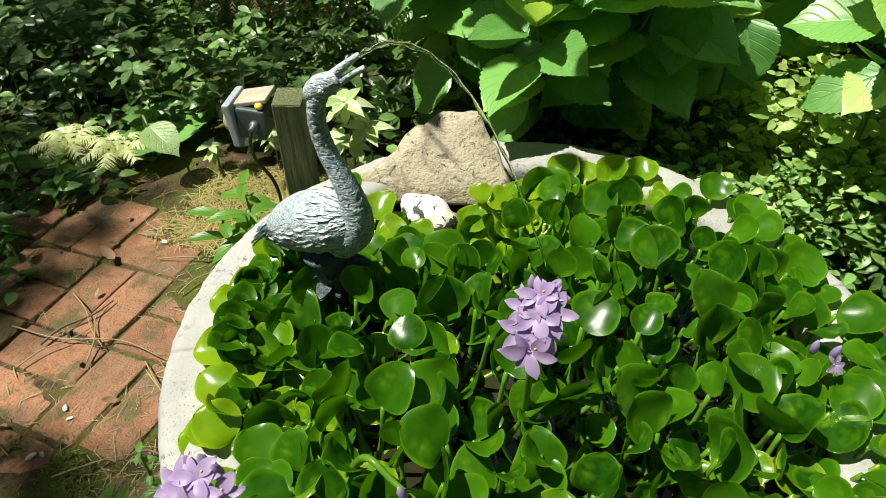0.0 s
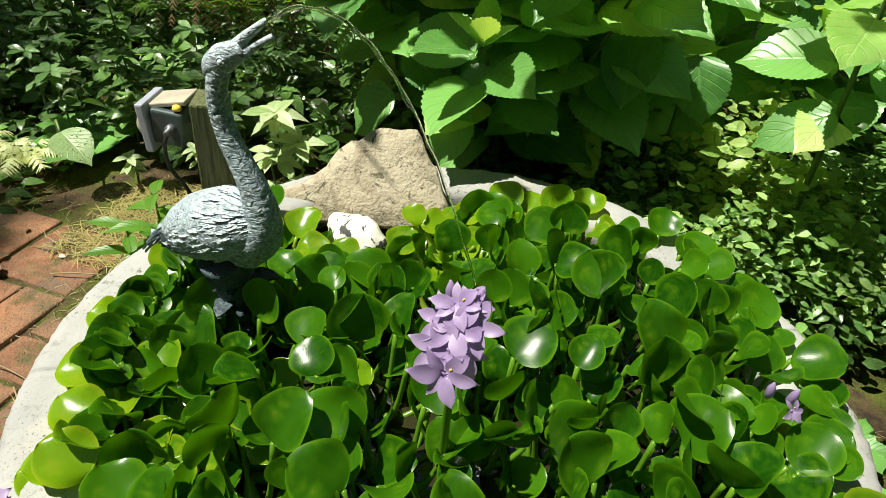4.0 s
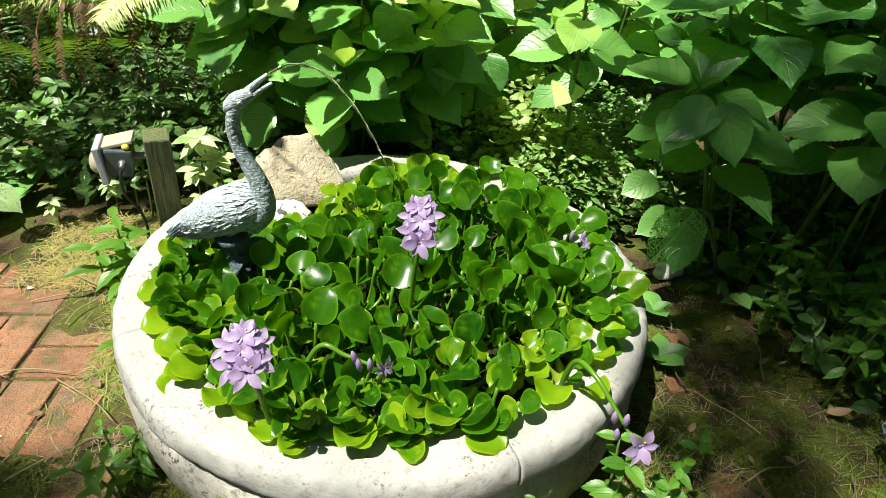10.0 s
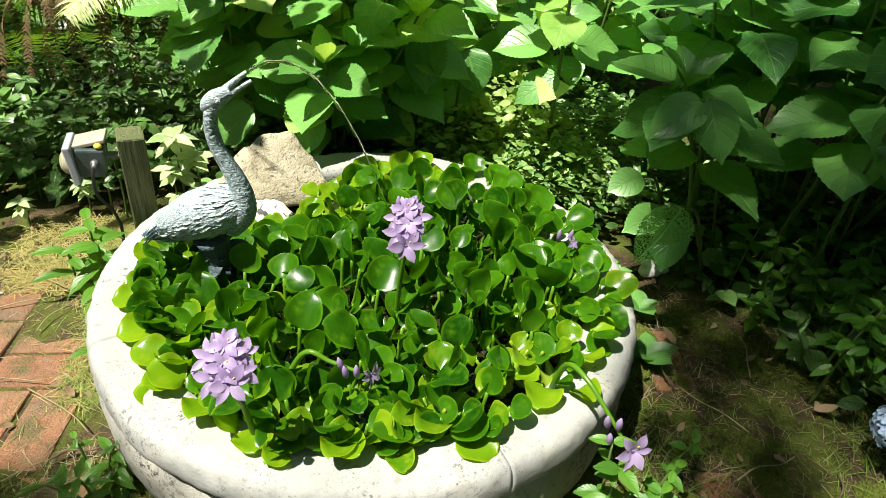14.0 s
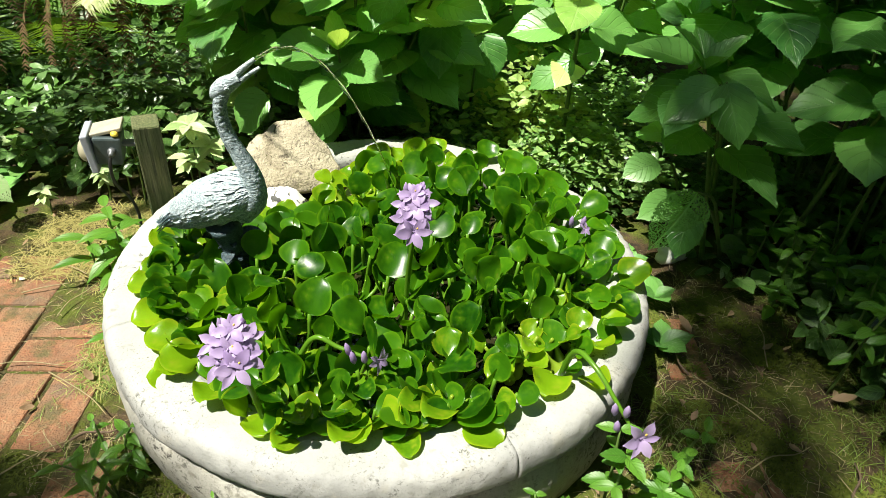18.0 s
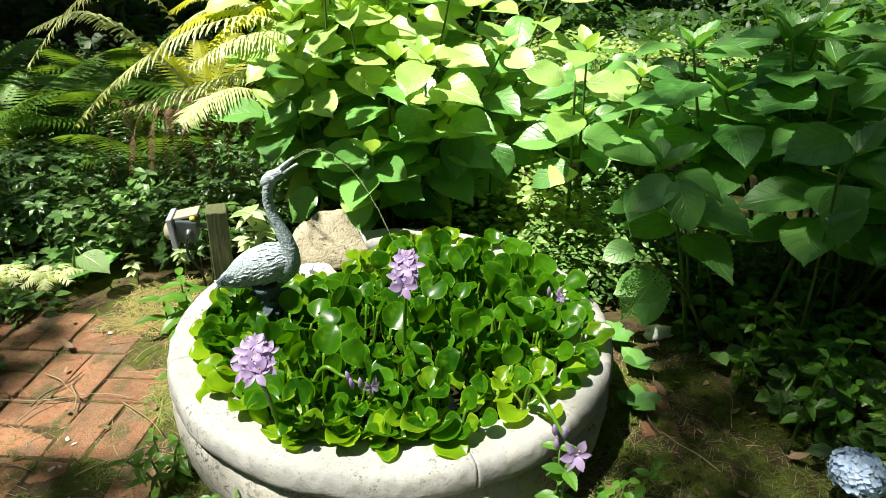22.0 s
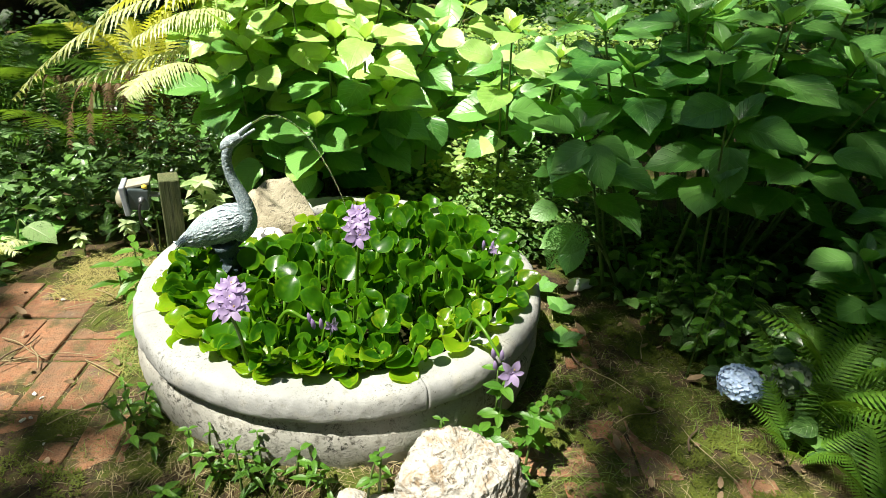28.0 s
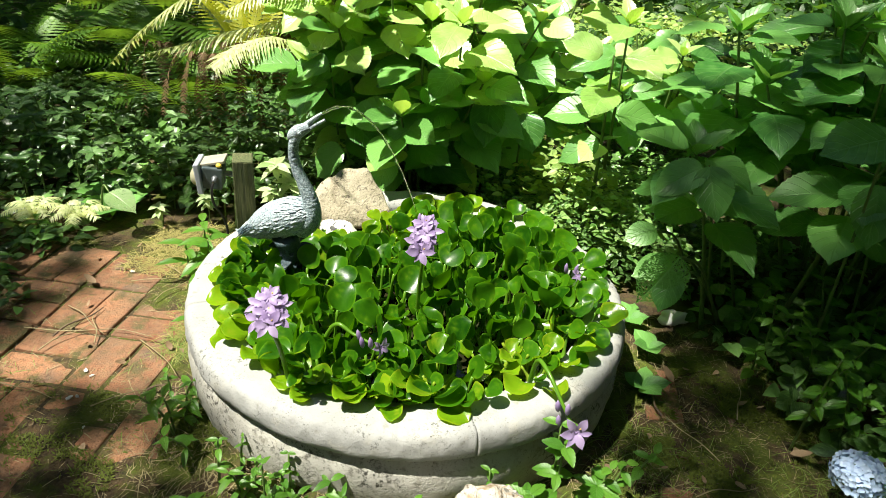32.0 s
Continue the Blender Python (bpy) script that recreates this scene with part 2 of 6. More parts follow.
M_HYACINTH = leaf_material("hyacinth_leaf", (0.006, 0.046, 0.002), (0.044, 0.145, 0.004), (0.06, 0.18, 0.01), (0.18, 0.54, 0.004), 0.28, 0.0, 0.25, bump=0.03, dry=0.5, spec=0.28, edge=(0.085, 0.21, 0.005), nerves=26.0, veins=0.12, grain=6.0, skew=1.3)
M_ROSETTE = leaf_material("young_hyacinth_leaf", (0.05, 0.16, 0.005), (0.18, 0.32, 0.008), (0.16, 0.3, 0.02), (0.34, 0.66, 0.006), 0.22, 0.0, 0.35, bump=0.04, dry=0.6, spec=0.4, edge=(0.26, 0.33, 0.015), nerves=22.0, veins=0.12, grain=6.0)
M_BULB = leaf_material("swollen_petiole", (0.11, 0.23, 0.008), (0.25, 0.35, 0.014), (0.25, 0.36, 0.04), (0.6, 0.75, 0.04), 0.25, 0.0, 0.25, bump=0.05)
M_PETIOLE = leaf_material("hyacinth_petiole", (0.05, 0.17, 0.010), (0.12, 0.27, 0.015), (0.12, 0.26, 0.02), (0.35, 0.6, 0.02), 0.3, 0.0, 0.25, bump=0.05)
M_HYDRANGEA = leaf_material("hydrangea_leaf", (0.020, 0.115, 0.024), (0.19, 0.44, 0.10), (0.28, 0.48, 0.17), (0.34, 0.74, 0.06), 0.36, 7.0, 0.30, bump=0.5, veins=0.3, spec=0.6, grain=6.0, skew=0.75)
# Young tips, and hydrangea leaves with the sun's glare put into the colour.
M_YOUNG_SUNLIT = leaf_material("young_sunlit_leaf", (0.20, 0.48, 0.06), (0.56, 0.76, 0.26), (0.60, 0.76, 0.34), (0.66, 0.9, 0.08), 0.38, 7.0, 0.35, bump=0.5, veins=0.3, spec=1.0, grain=6.0)
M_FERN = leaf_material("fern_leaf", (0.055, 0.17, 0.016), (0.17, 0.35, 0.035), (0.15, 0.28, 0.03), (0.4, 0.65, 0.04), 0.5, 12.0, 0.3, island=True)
# Fern tissue paled by the glare of full sun, put into the colour.
M_FERN_SUNLIT = leaf_material("sunlit_pale_fern_leaf", (0.34, 0.42, 0.13), (0.64, 0.68, 0.40), (0.5, 0.54, 0.25), (0.76, 0.82, 0.2), 0.5, 12.0, 0.3, island=True)
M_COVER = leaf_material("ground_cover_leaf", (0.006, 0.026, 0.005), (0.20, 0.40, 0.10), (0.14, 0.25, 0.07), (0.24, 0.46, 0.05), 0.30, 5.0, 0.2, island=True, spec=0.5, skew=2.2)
M_WEED = leaf_material("weed_leaf", (0.04, 0.15, 0.014), (0.11, 0.27, 0.028), (0.18, 0.34, 0.07), (0.4, 0.65, 0.05), 0.42, 7.0, 0.3, bump=0.8)
# Weed leaves with the brightness of a sun patch put into their colour.
M_SUN_PATCH = leaf_material("sunlit_lime_leaf", (0.06, 0.20, 0.02), (0.46, 0.62, 0.20), (0.4, 0.48, 0.15), (0.7, 0.8, 0.1), 0.42, 5.0, 0.35, island=True, skew=1.4)
M_VARIEGATED = leaf_material("pale_leaf", (0.30, 0.46, 0.16), (0.56, 0.65, 0.40), (0.18, 0.40, 0.08), (0.7, 0.82, 0.3), 0.4, 7.0, 0.3, bump=0.5)
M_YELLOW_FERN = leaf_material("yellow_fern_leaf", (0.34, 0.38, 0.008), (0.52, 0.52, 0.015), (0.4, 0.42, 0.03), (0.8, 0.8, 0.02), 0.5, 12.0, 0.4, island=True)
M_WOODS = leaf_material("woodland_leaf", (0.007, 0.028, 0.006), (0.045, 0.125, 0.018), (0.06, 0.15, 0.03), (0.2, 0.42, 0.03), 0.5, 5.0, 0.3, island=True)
M_GRASS = leaf_material("grass_blade", (0.08, 0.16, 0.02), (0.18, 0.27, 0.05), (0.16, 0.24, 0.05), (0.35, 0.5, 0.06), 0.5, 0.0, 0.25, island=True)
M_HAY = leaf_material("yellow_hay", (0.20, 0.19, 0.05), (0.58, 0.52, 0.22), (0.3, 0.26, 0.08), (0.5, 0.48, 0.12), 0.7, 0.0, 0.2, island=True, bump=0.0)
M_MOSS = leaf_material("moss", (0.035, 0.065, 0.003), (0.145, 0.175, 0.008), (0.08, 0.1, 0.01), (0.24, 0.30, 0.02), 0.8, 0.0, 0.15, island=True, bump=0.0)
M_STRAW = leaf_material("dry_straw", (0.12, 0.09, 0.04), (0.56, 0.48, 0.28), (0.2, 0.16, 0.08), (0.3, 0.25, 0.1), 0.75, 0.0, 0.1, island=True, bump=0.0)
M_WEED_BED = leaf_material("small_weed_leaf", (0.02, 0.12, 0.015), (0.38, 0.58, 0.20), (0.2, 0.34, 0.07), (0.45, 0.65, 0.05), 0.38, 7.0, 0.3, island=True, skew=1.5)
M_PALE_WEED = leaf_material("pale_weed_leaf", (0.20, 0.34, 0.12), (0.34, 0.46, 0.22), (0.4, 0.5, 0.28), (0.45, 0.65, 0.15), 0.4, 8.0, 0.3, bump=0.4, veins=0.3, grain=8.0)
M_GLOSSY = leaf_material("waxy_leaf", (0.03, 0.09, 0.02), (0.17, 0.30, 0.11), (0.16, 0.28, 0.1), (0.3, 0.5, 0.08), 0.25, 6.0, 0.2, bump=0.3, veins=0.2, spec=0.6, grain=8.0, skew=1.5)
M_RED = plain("red_paint", (0.45, 0.03, 0.015), (0.62, 0.06, 0.03), 12.0, 0.5, 0.2, 0.004)
M_TARP = plain("blue_tarpaulin", (0.03, 0.09, 0.36), (0.06, 0.16, 0.5), 5.0, 0.4, 0.4, 0.02)
M_STEM = plain("green_stem", (0.07, 0.14, 0.03), (0.13, 0.2, 0.05), 30.0, 0.5, 0.2, 0.002)
M_TWIG = plain("brown_twig", (0.07, 0.045, 0.03), (0.16, 0.11, 0.07), 40.0, 0.8, 0.4, 0.003)
M_BARK = plain("tree_bark", (0.022, 0.019, 0.014), (0.07, 0.056, 0.04), 9.0, 0.9, 0.8, 0.02, 50.0)
M_DRY_FERN = leaf_material("withered_fern_leaf", (0.07, 0.042, 0.02), (0.20, 0.125, 0.06), (0.16, 0.09, 0.04), (0.3, 0.18, 0.08), 0.7, 8.0, 0.2, island=True)
M_DEAD = leaf_material("dead_leaf", (0.20, 0.13, 0.07), (0.34, 0.24, 0.15), (0.16, 0.1, 0.05), (0.4, 0.28, 0.12), 0.7, 6.0, 0.15, island=True)
M_PETAL = leaf_material("lilac_petal", (0.44, 0.35, 0.57), (0.61, 0.53, 0.70), (0.28, 0.17, 0.44), (0.60, 0.50, 0.72), 0.45, 0.0, 0.35, bump=0.2)
M_BLUE = leaf_material("blue_floret", (0.26, 0.42, 0.70), (0.50, 0.64, 0.84), (0.5, 0.6, 0.78), (0.5, 0.65, 0.85), 0.5, 0.0, 0.3, bump=0.2)
M_FADED = leaf_material("faded_floret", (0.16, 0.22, 0.16), (0.28, 0.32, 0.24), (0.2, 0.26, 0.18), (0.3, 0.36, 0.26), 0.55, 0.0, 0.25, bump=0.2)
M_YELLOW = plain("yellow_spot", (0.7, 0.5, 0.05), (0.8, 0.62, 0.1), 60.0, 0.5, 0.1, 0.001)


def concrete_material(name, dirty):
    """Old white paint on concrete: blotched, cracked, flaked off in patches down to dark grey."""
    n = Nodes(name)
    c = n.coord("Object")
    big, mid, fine = n.noise(5.0, 5.0, c), n.noise(24.0, 4.0, c), n.noise(180.0, 3.0, c)
    col = n.mix(n.ramp(big, 0.3, 0.7), (0.30, 0.295, 0.27) if dirty else (0.26, 0.265, 0.262), (0.46, 0.45, 0.41) if dirty else (0.395, 0.40, 0.39))
    col = n.mix(n.ramp(mid, 0.55, 0.72, 0.0, 0.45), col, (0.50, 0.47, 0.40))
    col = n.mix(n.ramp(n.noise(38.0, 5.0, c), 0.58 if dirty else 0.62, 0.68 if dirty else 0.72, 0.0, 0.55 if dirty else 0.35), col, (0.12, 0.11, 0.075))
    col = n.mix(n.ramp(n.noise(3.0, 6.0, c, 0.7), 0.52, 0.66, 0.0, 0.6 if dirty else 0.35), col, (0.22, 0.22, 0.20))
    spots = n.ramp(n.voronoi(55.0, c), 0.05, 0.13, 1.0, 0.0)
    col = n.mix(n.math("MULTIPLY", spots, n.ramp(mid, 0.5, 0.6)), col, (0.10, 0.09, 0.07))
    specks = n.ramp(n.noise(240.0, 3.0, c, 0.7), 0.60, 0.68, 0.0, 0.8)
    col = n.mix(n.math("MULTIPLY", specks, n.ramp(n.noise(7.0, 4.0, c), 0.45, 0.6, 0.2, 1.0)), col, (0.06, 0.055, 0.045))
    chips = n.ramp(n.noise(70.0, 7.0, c, 0.8), 0.53 if dirty else 0.555, 0.56 if dirty else 0.59, 0.0, 0.95 if dirty else 0.75)
    chips = n.math("MULTIPLY", chips, n.ramp(n.noise(8.0, 5.0, c, 0.65), 0.46 if dirty else 0.53, 0.6, 0.12, 1.0))
    col = n.mix(chips, col, (0.045, 0.044, 0.036))
    vein = n.ramp(n.math("ABSOLUTE", n.math("SUBTRACT", n.noise(6.0, 7.0, c, 0.6, 0.5), 0.5)), 0.0, 0.006, 1.0, 0.0)
    vein = n.math("MULTIPLY", vein, n.ramp(n.noise(4.0, 2.0, c), 0.54, 0.62))
    col = n.mix(n.math("MULTIPLY", vein, 0.7 if dirty else 0.35), col, (0.06, 0.057, 0.05))
    n.set(col, 0.9)
    height = n.math("ADD", n.math("MULTIPLY", mid, 1.0), n.math("MULTIPLY", fine, 0.5))
    height = n.math("SUBTRACT", height, n.math("ADD", n.math("MULTIPLY", chips, 0.5), vein))
    n.bump(height, 0.5 if dirty else 0.25, 0.008)
    return n.m


def brick_material():
    n = Nodes("worn_red_brick")
    c = n.coord("Object")
    geo = n.add("NewGeometry").outputs["Position"]
    col = n.mix(n.random(), (0.23, 0.092, 0.046), (0.35, 0.165, 0.085))
    col = n.mix(n.ramp(n.noise(26.0, 5.0, geo), 0.4, 0.68, 0.0, 0.7), col, (0.32, 0.18, 0.10))
    col = n.mix(n.ramp(n.noise(7.0, 4.0, geo), 0.56, 0.68, 0.0, 0.7), col, (0.13, 0.11, 0.085))
    col = n.mix(n.ramp(n.noise(9.0, 6.0, geo, 0.65), 0.51, 0.61, 0.0, 0.9), col, (0.07, 0.075, 0.018))
    col = n.mix(n.ramp(n.noise(70.0, 5.0, geo, 0.75), 0.5, 0.66, 0.0, 0.6), col, (0.075, 0.05, 0.032))
    col = n.mix(n.ramp(n.noise(3.0, 5.0, geo, 0.7), 0.45, 0.62, 0.0, 0.55), col, (0.13, 0.095, 0.06))
    n.set(col, 0.92)
    n.bump(n.math("ADD", n.noise(40.0, 5.0, geo), n.math("MULTIPLY", n.noise(220.0, 3.0, geo), 0.6)), 0.9, 0.010)
    return n.m


def soil_material():
    n = Nodes("mossy_garden_soil")
    c = n.coord("Object")
    col = n.mix(n.ramp(n.noise(30.0, 6.0, c, 0.7), 0.35, 0.65), (0.022, 0.015, 0.007), (0.10, 0.064, 0.027))
    moss = n.mix(n.noise(40.0, 4.0, c, 0.7), (0.030, 0.052, 0.003), (0.11, 0.135, 0.007))
    col = n.mix(n.ramp(n.noise(6.0, 6.0, c, 0.7), 0.46, 0.56, 0.0, 0.92), col, moss)
    col = n.mix(n.ramp(n.voronoi(70.0, c), 0.08, 0.16, 0.5, 0.0), col, (0.17, 0.12, 0.08))
    n.set(col, 0.95)
    n.bump(n.math("ADD", n.noise(25.0, 6.0, c, 0.7), n.math("MULTIPLY", n.noise(160.0, 4.0, c), 0.6)), 0.9, 0.015)
    return n.m


def statue_material(name, a, b, c3):
    n = Nodes(name)
    c = n.coord("Object")
    geo = n.add("NewGeometry")
    col = n.mix(n.ramp(n.noise(30.0, 5.0, c, 0.65), 0.35, 0.65), a, b)
    col = n.mix(n.ramp(geo.outputs["Pointiness"], 0.5, 0.58, 0.0, 0.85), col, c3)
    col = n.mix(n.ramp(n.noise(210.0, 4.0, c, 0.7), 0.50, 0.57, 0.0, 0.8), col, c3)
    col = n.mix(n.ramp(n.noise(120.0, 4.0, c, 0.7), 0.56, 0.64, 0.0, 0.7), col, tuple(0.35 * v for v in a))
    # wavy cast barbs along the body: dark grooves between pale crests
    mp = n.add("Mapping")
    mp.inputs["Scale"].default_value = (0.34, 0.8, 1.0)
    n.t.links.new(c, mp.inputs[0])
    barbs = n.ramp(n.math("ABSOLUTE", n.math("SUBTRACT", n.noise(125.0, 2.0, mp.outputs[0], 0.5, 0.8), 0.5)), 0.0, 0.10)
    col = n.mix(n.ramp(barbs, 0.0, 0.45, 0.28, 0.0), col, tuple(0.6 * v for v in a))
    n.set(col, 0.62)
    grain = n.math("ADD", n.noise(90.0, 4.0, c), n.math("MULTIPLY", n.noise(300.0, 2.0, c), 0.4))
    n.bump(n.math("ADD", n.math("MULTIPLY", grain, 0.6), n.math("MULTIPLY", barbs, 0.45)), 0.55, 0.004)
    return n.m


def post_material():
    n = Nodes("green_stained_post")
    mp = n.add("Mapping")
    mp.inputs["Scale"].default_value = (1.0, 1.0, 0.06)
    n.t.links.new(n.coord("Object"), mp.inputs[0])
    grain, big = n.noise(150.0, 4.0, mp.outputs[0], 0.7), n.noise(12.0, 4.0, n.coord("Object"))
    col = n.mix(n.ramp(grain, 0.35, 0.65), (0.045, 0.055, 0.02), (0.18, 0.19, 0.085))
    col = n.mix(n.ramp(big, 0.4, 0.65, 0.0, 0.7), col, (0.06, 0.095, 0.03))
    n.set(col, 0.88)
    n.bump(grain, 0.8, 0.006)
    return n.m


def rock_material(name, a, b, stain):
    n = Nodes(name)
    c = n.coord("Object")
    col = n.mix(n.ramp(n.noise(9.0, 6.0, c, 0.65), 0.35, 0.65), a, b)
    col = n.mix(n.ramp(n.noise(14.0, 6.0, c, 0.7, 1.0), 0.50, 0.62, 0.0, 0.85), col, stain)
    col = n.mix(n.ramp(n.noise(26.0, 6.0, c, 0.75, 2.0), 0.56, 0.62, 0.0, 0.85), col, tuple(0.3 * v for v in stain))
    n.set(col, 0.85)
    n.bump(n.math("ADD", n.noise(22.0, 6.0, c, 0.7), n.math("MULTIPLY", n.noise(130.0, 4.0, c), 0.5)), 0.8, 0.01)
    return n.m


M_CONCRETE, M_CONCRETE_DIRTY = concrete_material("weathered_white_concrete", False), concrete_material("stained_concrete", True)
M_BRICK, M_SOIL = brick_material(), soil_material()
M_STATUE = statue_material("verdigris_statue", (0.09, 0.14, 0.165), (0.27, 0.37, 0.42), (0.58, 0.67, 0.72))
M_STATUE_PALE = statue_material("whitened_statue", (0.22, 0.31, 0.36), (0.50, 0.60, 0.65), (0.72, 0.78, 0.81))
M_STATUE_DARK = statue_material("dark_teal_statue", (0.008, 0.022, 0.030), (0.022, 0.045, 0.058), (0.06, 0.10, 0.12))
M_ROCK = rock_material("white_quartz_rock", (0.33, 0.315, 0.275), (0.50, 0.48, 0.44), (0.24, 0.16, 0.08))
M_SLAB = rock_material("tan_stone_slab", (0.33, 0.285, 0.20), (0.45, 0.405, 0.305), (0.22, 0.185, 0.125))
M_PEBBLE = rock_material("brown_pebble", (0.22, 0.15, 0.09), (0.36, 0.27, 0.18), (0.12, 0.08, 0.05))
M_POST = post_material()
M_TEAL = plain("dark_teal_metal", (0.05, 0.075, 0.08), (0.10, 0.13, 0.135), 14.0, 0.45, 0.15, 0.001, metal=0.3)
M_TAN = plain("faded_tan_plastic", (0.30, 0.28, 0.22), (0.42, 0.39, 0.31), 18.0, 0.6, 0.15, 0.001)
M_GREY = plain("grey_plastic", (0.26, 0.28, 0.34), (0.36, 0.39, 0.46), 10.0, 0.5, 0.05, 0.001)
M_GREY_DARK = plain("dark_grey_metal", (0.10, 0.11, 0.12), (0.16, 0.17, 0.18), 14.0, 0.45, 0.1, 0.001, metal=0.4)
M_BLACK = plain("black_cable", (0.012, 0.012, 0.013), (0.025, 0.025, 0.025), 30.0, 0.5, 0.1, 0.001)
M_CHIP = plain("white_stone_chip", (0.55, 0.54, 0.50), (0.72, 0.71, 0.68), 40.0, 0.8, 0.3, 0.002)
M_WHITE = plain("white_paint", (0.66, 0.66, 0.63), (0.78, 0.78, 0.75), 6.0, 0.6, 0.1, 0.002)


def water_material(name, rough, tint):
    n = Nodes(name)
    n.set(tint, rough, Transmission_Weight=1.0, IOR=1.33)
    n.bump(n.noise(45.0, 3.0, n.coord("Object")), 0.25, 0.004)
    return n.m


M_STREAM = water_material("falling_water", 0.02, (0.97, 0.99, 0.97))
_n = Nodes("dark_pond_water")
_n.set(_n.mix(_n.noise(12.0, 3.0, _n.coord("Object")), (0.012, 0.014, 0.006), (0.03, 0.028, 0.012)), 0.04)
_n.bump(_n.noise(30.0, 3.0, _n.coord("Object")), 0.2, 0.004)
M_POND = _n.m
_n = Nodes("frosted_lens")
_n.set((0.50, 0.47, 0.34), 0.35, Transmission_Weight=0.3)
M_LENS = _n.m

# ---------------------------------------------------------------- ground
def ground_height(x, y):
    h = 0.012 * noise.noise((x * 2.3, y * 2.3, 0.0)) + 0.006 * noise.noise((x * 9, y * 9, 3.0)) - 0.012
    h += 0.005 * min(1.0, max(0.0, (x - 0.45) * 5)) + 0.010 * min(1.0, max(0.0, (-0.42 - y) * 5)) * (x < 0.45)
    h += 0.034 * math.exp(-((math.hypot(x, y) - 0.60) / 0.075) ** 2) * min(1.0, max(0.0, (-0.30 - y) * 5)) * min(1.0, max(0.0, (0.5 - x) * 4))
    h += 0.007 * min(1.0, max(0.0, (-0.5 - x) * 6)) * min(1.0, max(0.0, (0.4 - y) * 5))
    far = max(0.0, math.hypot(x, y) - 2.5)
    return h + 0.05 * min(far, 4.0) * noise.noise((x * 0.5, y * 0.5, 8.0))


def build_ground():
    near = np.linspace(-3.0, 3.0, 121)
    out = 3.0 + np.array([0.3, 0.8, 1.6, 3, 5, 8, 13, 22, 40, 80])
    axis = np.concatenate([-out[::-1], near, out])
    P = np.array([[(x, y, ground_height(x, y)) for y in axis] for x in axis])
    V, F, uv = grid(P)
    F = [f[::-1] for f in F]
    thing("ground", "mossy brown garden soil with leaf litter", "ground", kind="structure", me=mesh("ground", V, F, M_SOIL))


build_ground()

# ---------------------------------------------------------------- the basin
WATER = 0.165


def bevel_ring(name, prof, material, parent, wob, label="", a0=0.0, a1=360.0, seg=48):
    """A turned ring, or a stretch of one, closed into a solid."""
    prof = np.asarray(prof, float)
    full = a1 - a0 > 359
    ang = np.radians(np.linspace(a0, a1, seg, endpoint=not full))
    P = np.zeros((seg, len(prof), 3))
    for i, a in enumerate(ang):
        for j, (r, z) in enumerate(prof):
            w = wob * (noise.noise((math.cos(a) * 5, math.sin(a) * 5, z * 9)) + 0.5 * noise.noise((math.cos(a) * 21, math.sin(a) * 21, z * 40)) + 0.35 * noise.noise((math.cos(a) * 60, math.sin(a) * 60, z * 90)))
            P[i, j] = ((r + w) * math.cos(a), (r + w) * math.sin(a), z + 0.4 * w)
    n, k = P.shape[:2]
    F = []
    for i in range(n if full else n - 1):
        for j in range(k):
            a, b = i * k + j, i * k + (j + 1) % k
            c, d = ((i + 1) % n) * k + (j + 1) % k, ((i + 1) % n) * k + j
            F.append((a, d, c, b))
    if not full:
        F += [tuple(range(k)), tuple((n - 1) * k + j for j in range(k))[::-1]]
    return part(name, mesh(name, P.reshape(-1, 3), F, material), parent, label=label)


def build_basin():
    basin = thing("garden_basin", "round weathered white concrete basin with a broad rim", "basin")
    rim = [(0.474, 0.222), (0.49, 0.226), (0.52, 0.228), (0.548, 0.228), (0.558, 0.2275), (0.566, 0.225), (0.572, 0.2205), (0.576, 0.214), (0.579, 0.206), (0.581, 0.195), (0.582, 0.182), (0.581, 0.171), (0.578, 0.165), (0.573, 0.162),
           (0.565, 0.160), (0.545, 0.156), (0.50, 0.152), (0.478, 0.158), (0.468, 0.178), (0.468, 0.208)]
    cracks = (-66.0, 29.0, 118.0, 206.0, 294.0)       # the joints of the rim's cast pieces
    for a, b in zip(cracks[:-1], cracks[1:]):
        bevel_ring("rim_segment", rim, M_CONCRETE, basin, 0.005, a0=a + 0.12, a1=b - 0.12, seg=150)
    base = [(0.560, 0.162), (0.560, 0.152), (0.563, 0.142), (0.571, 0.130), (0.578, 0.110), (0.581, 0.08), (0.578, 0.045), (0.572, 0.01),
            (0.56, -0.05), (0.44, -0.05), (0.44, 0.158)]
    bevel_ring("base", base, M_CONCRETE_DIRTY, basin, 0.006, "stained lower body of the concrete basin", seg=160)
    V, F, uv = lathe([(0.001, 0.02), (0.30, 0.022), (0.455, 0.03), (0.462, 0.16)], 72, 0.003)
    part("bowl", mesh("bowl", V, [f[::-1] for f in F], M_CONCRETE_DIRTY), basin)
    P = np.array([[(r * math.cos(a), r * math.sin(a), WATER + 0.001 * noise.noise((r * 30 * math.cos(a), r * 30 * math.sin(a), 0))) for a in np.linspace(0, 2 * np.pi, 72, endpoint=False)]
                  for r in np.linspace(0.002, 0.468, 18)])
    V, F, uv = grid(P, True)
    thing("water", "dark still water in the basin", "water", kind="structure", me=mesh("water", V, F, M_POND))


build_basin()


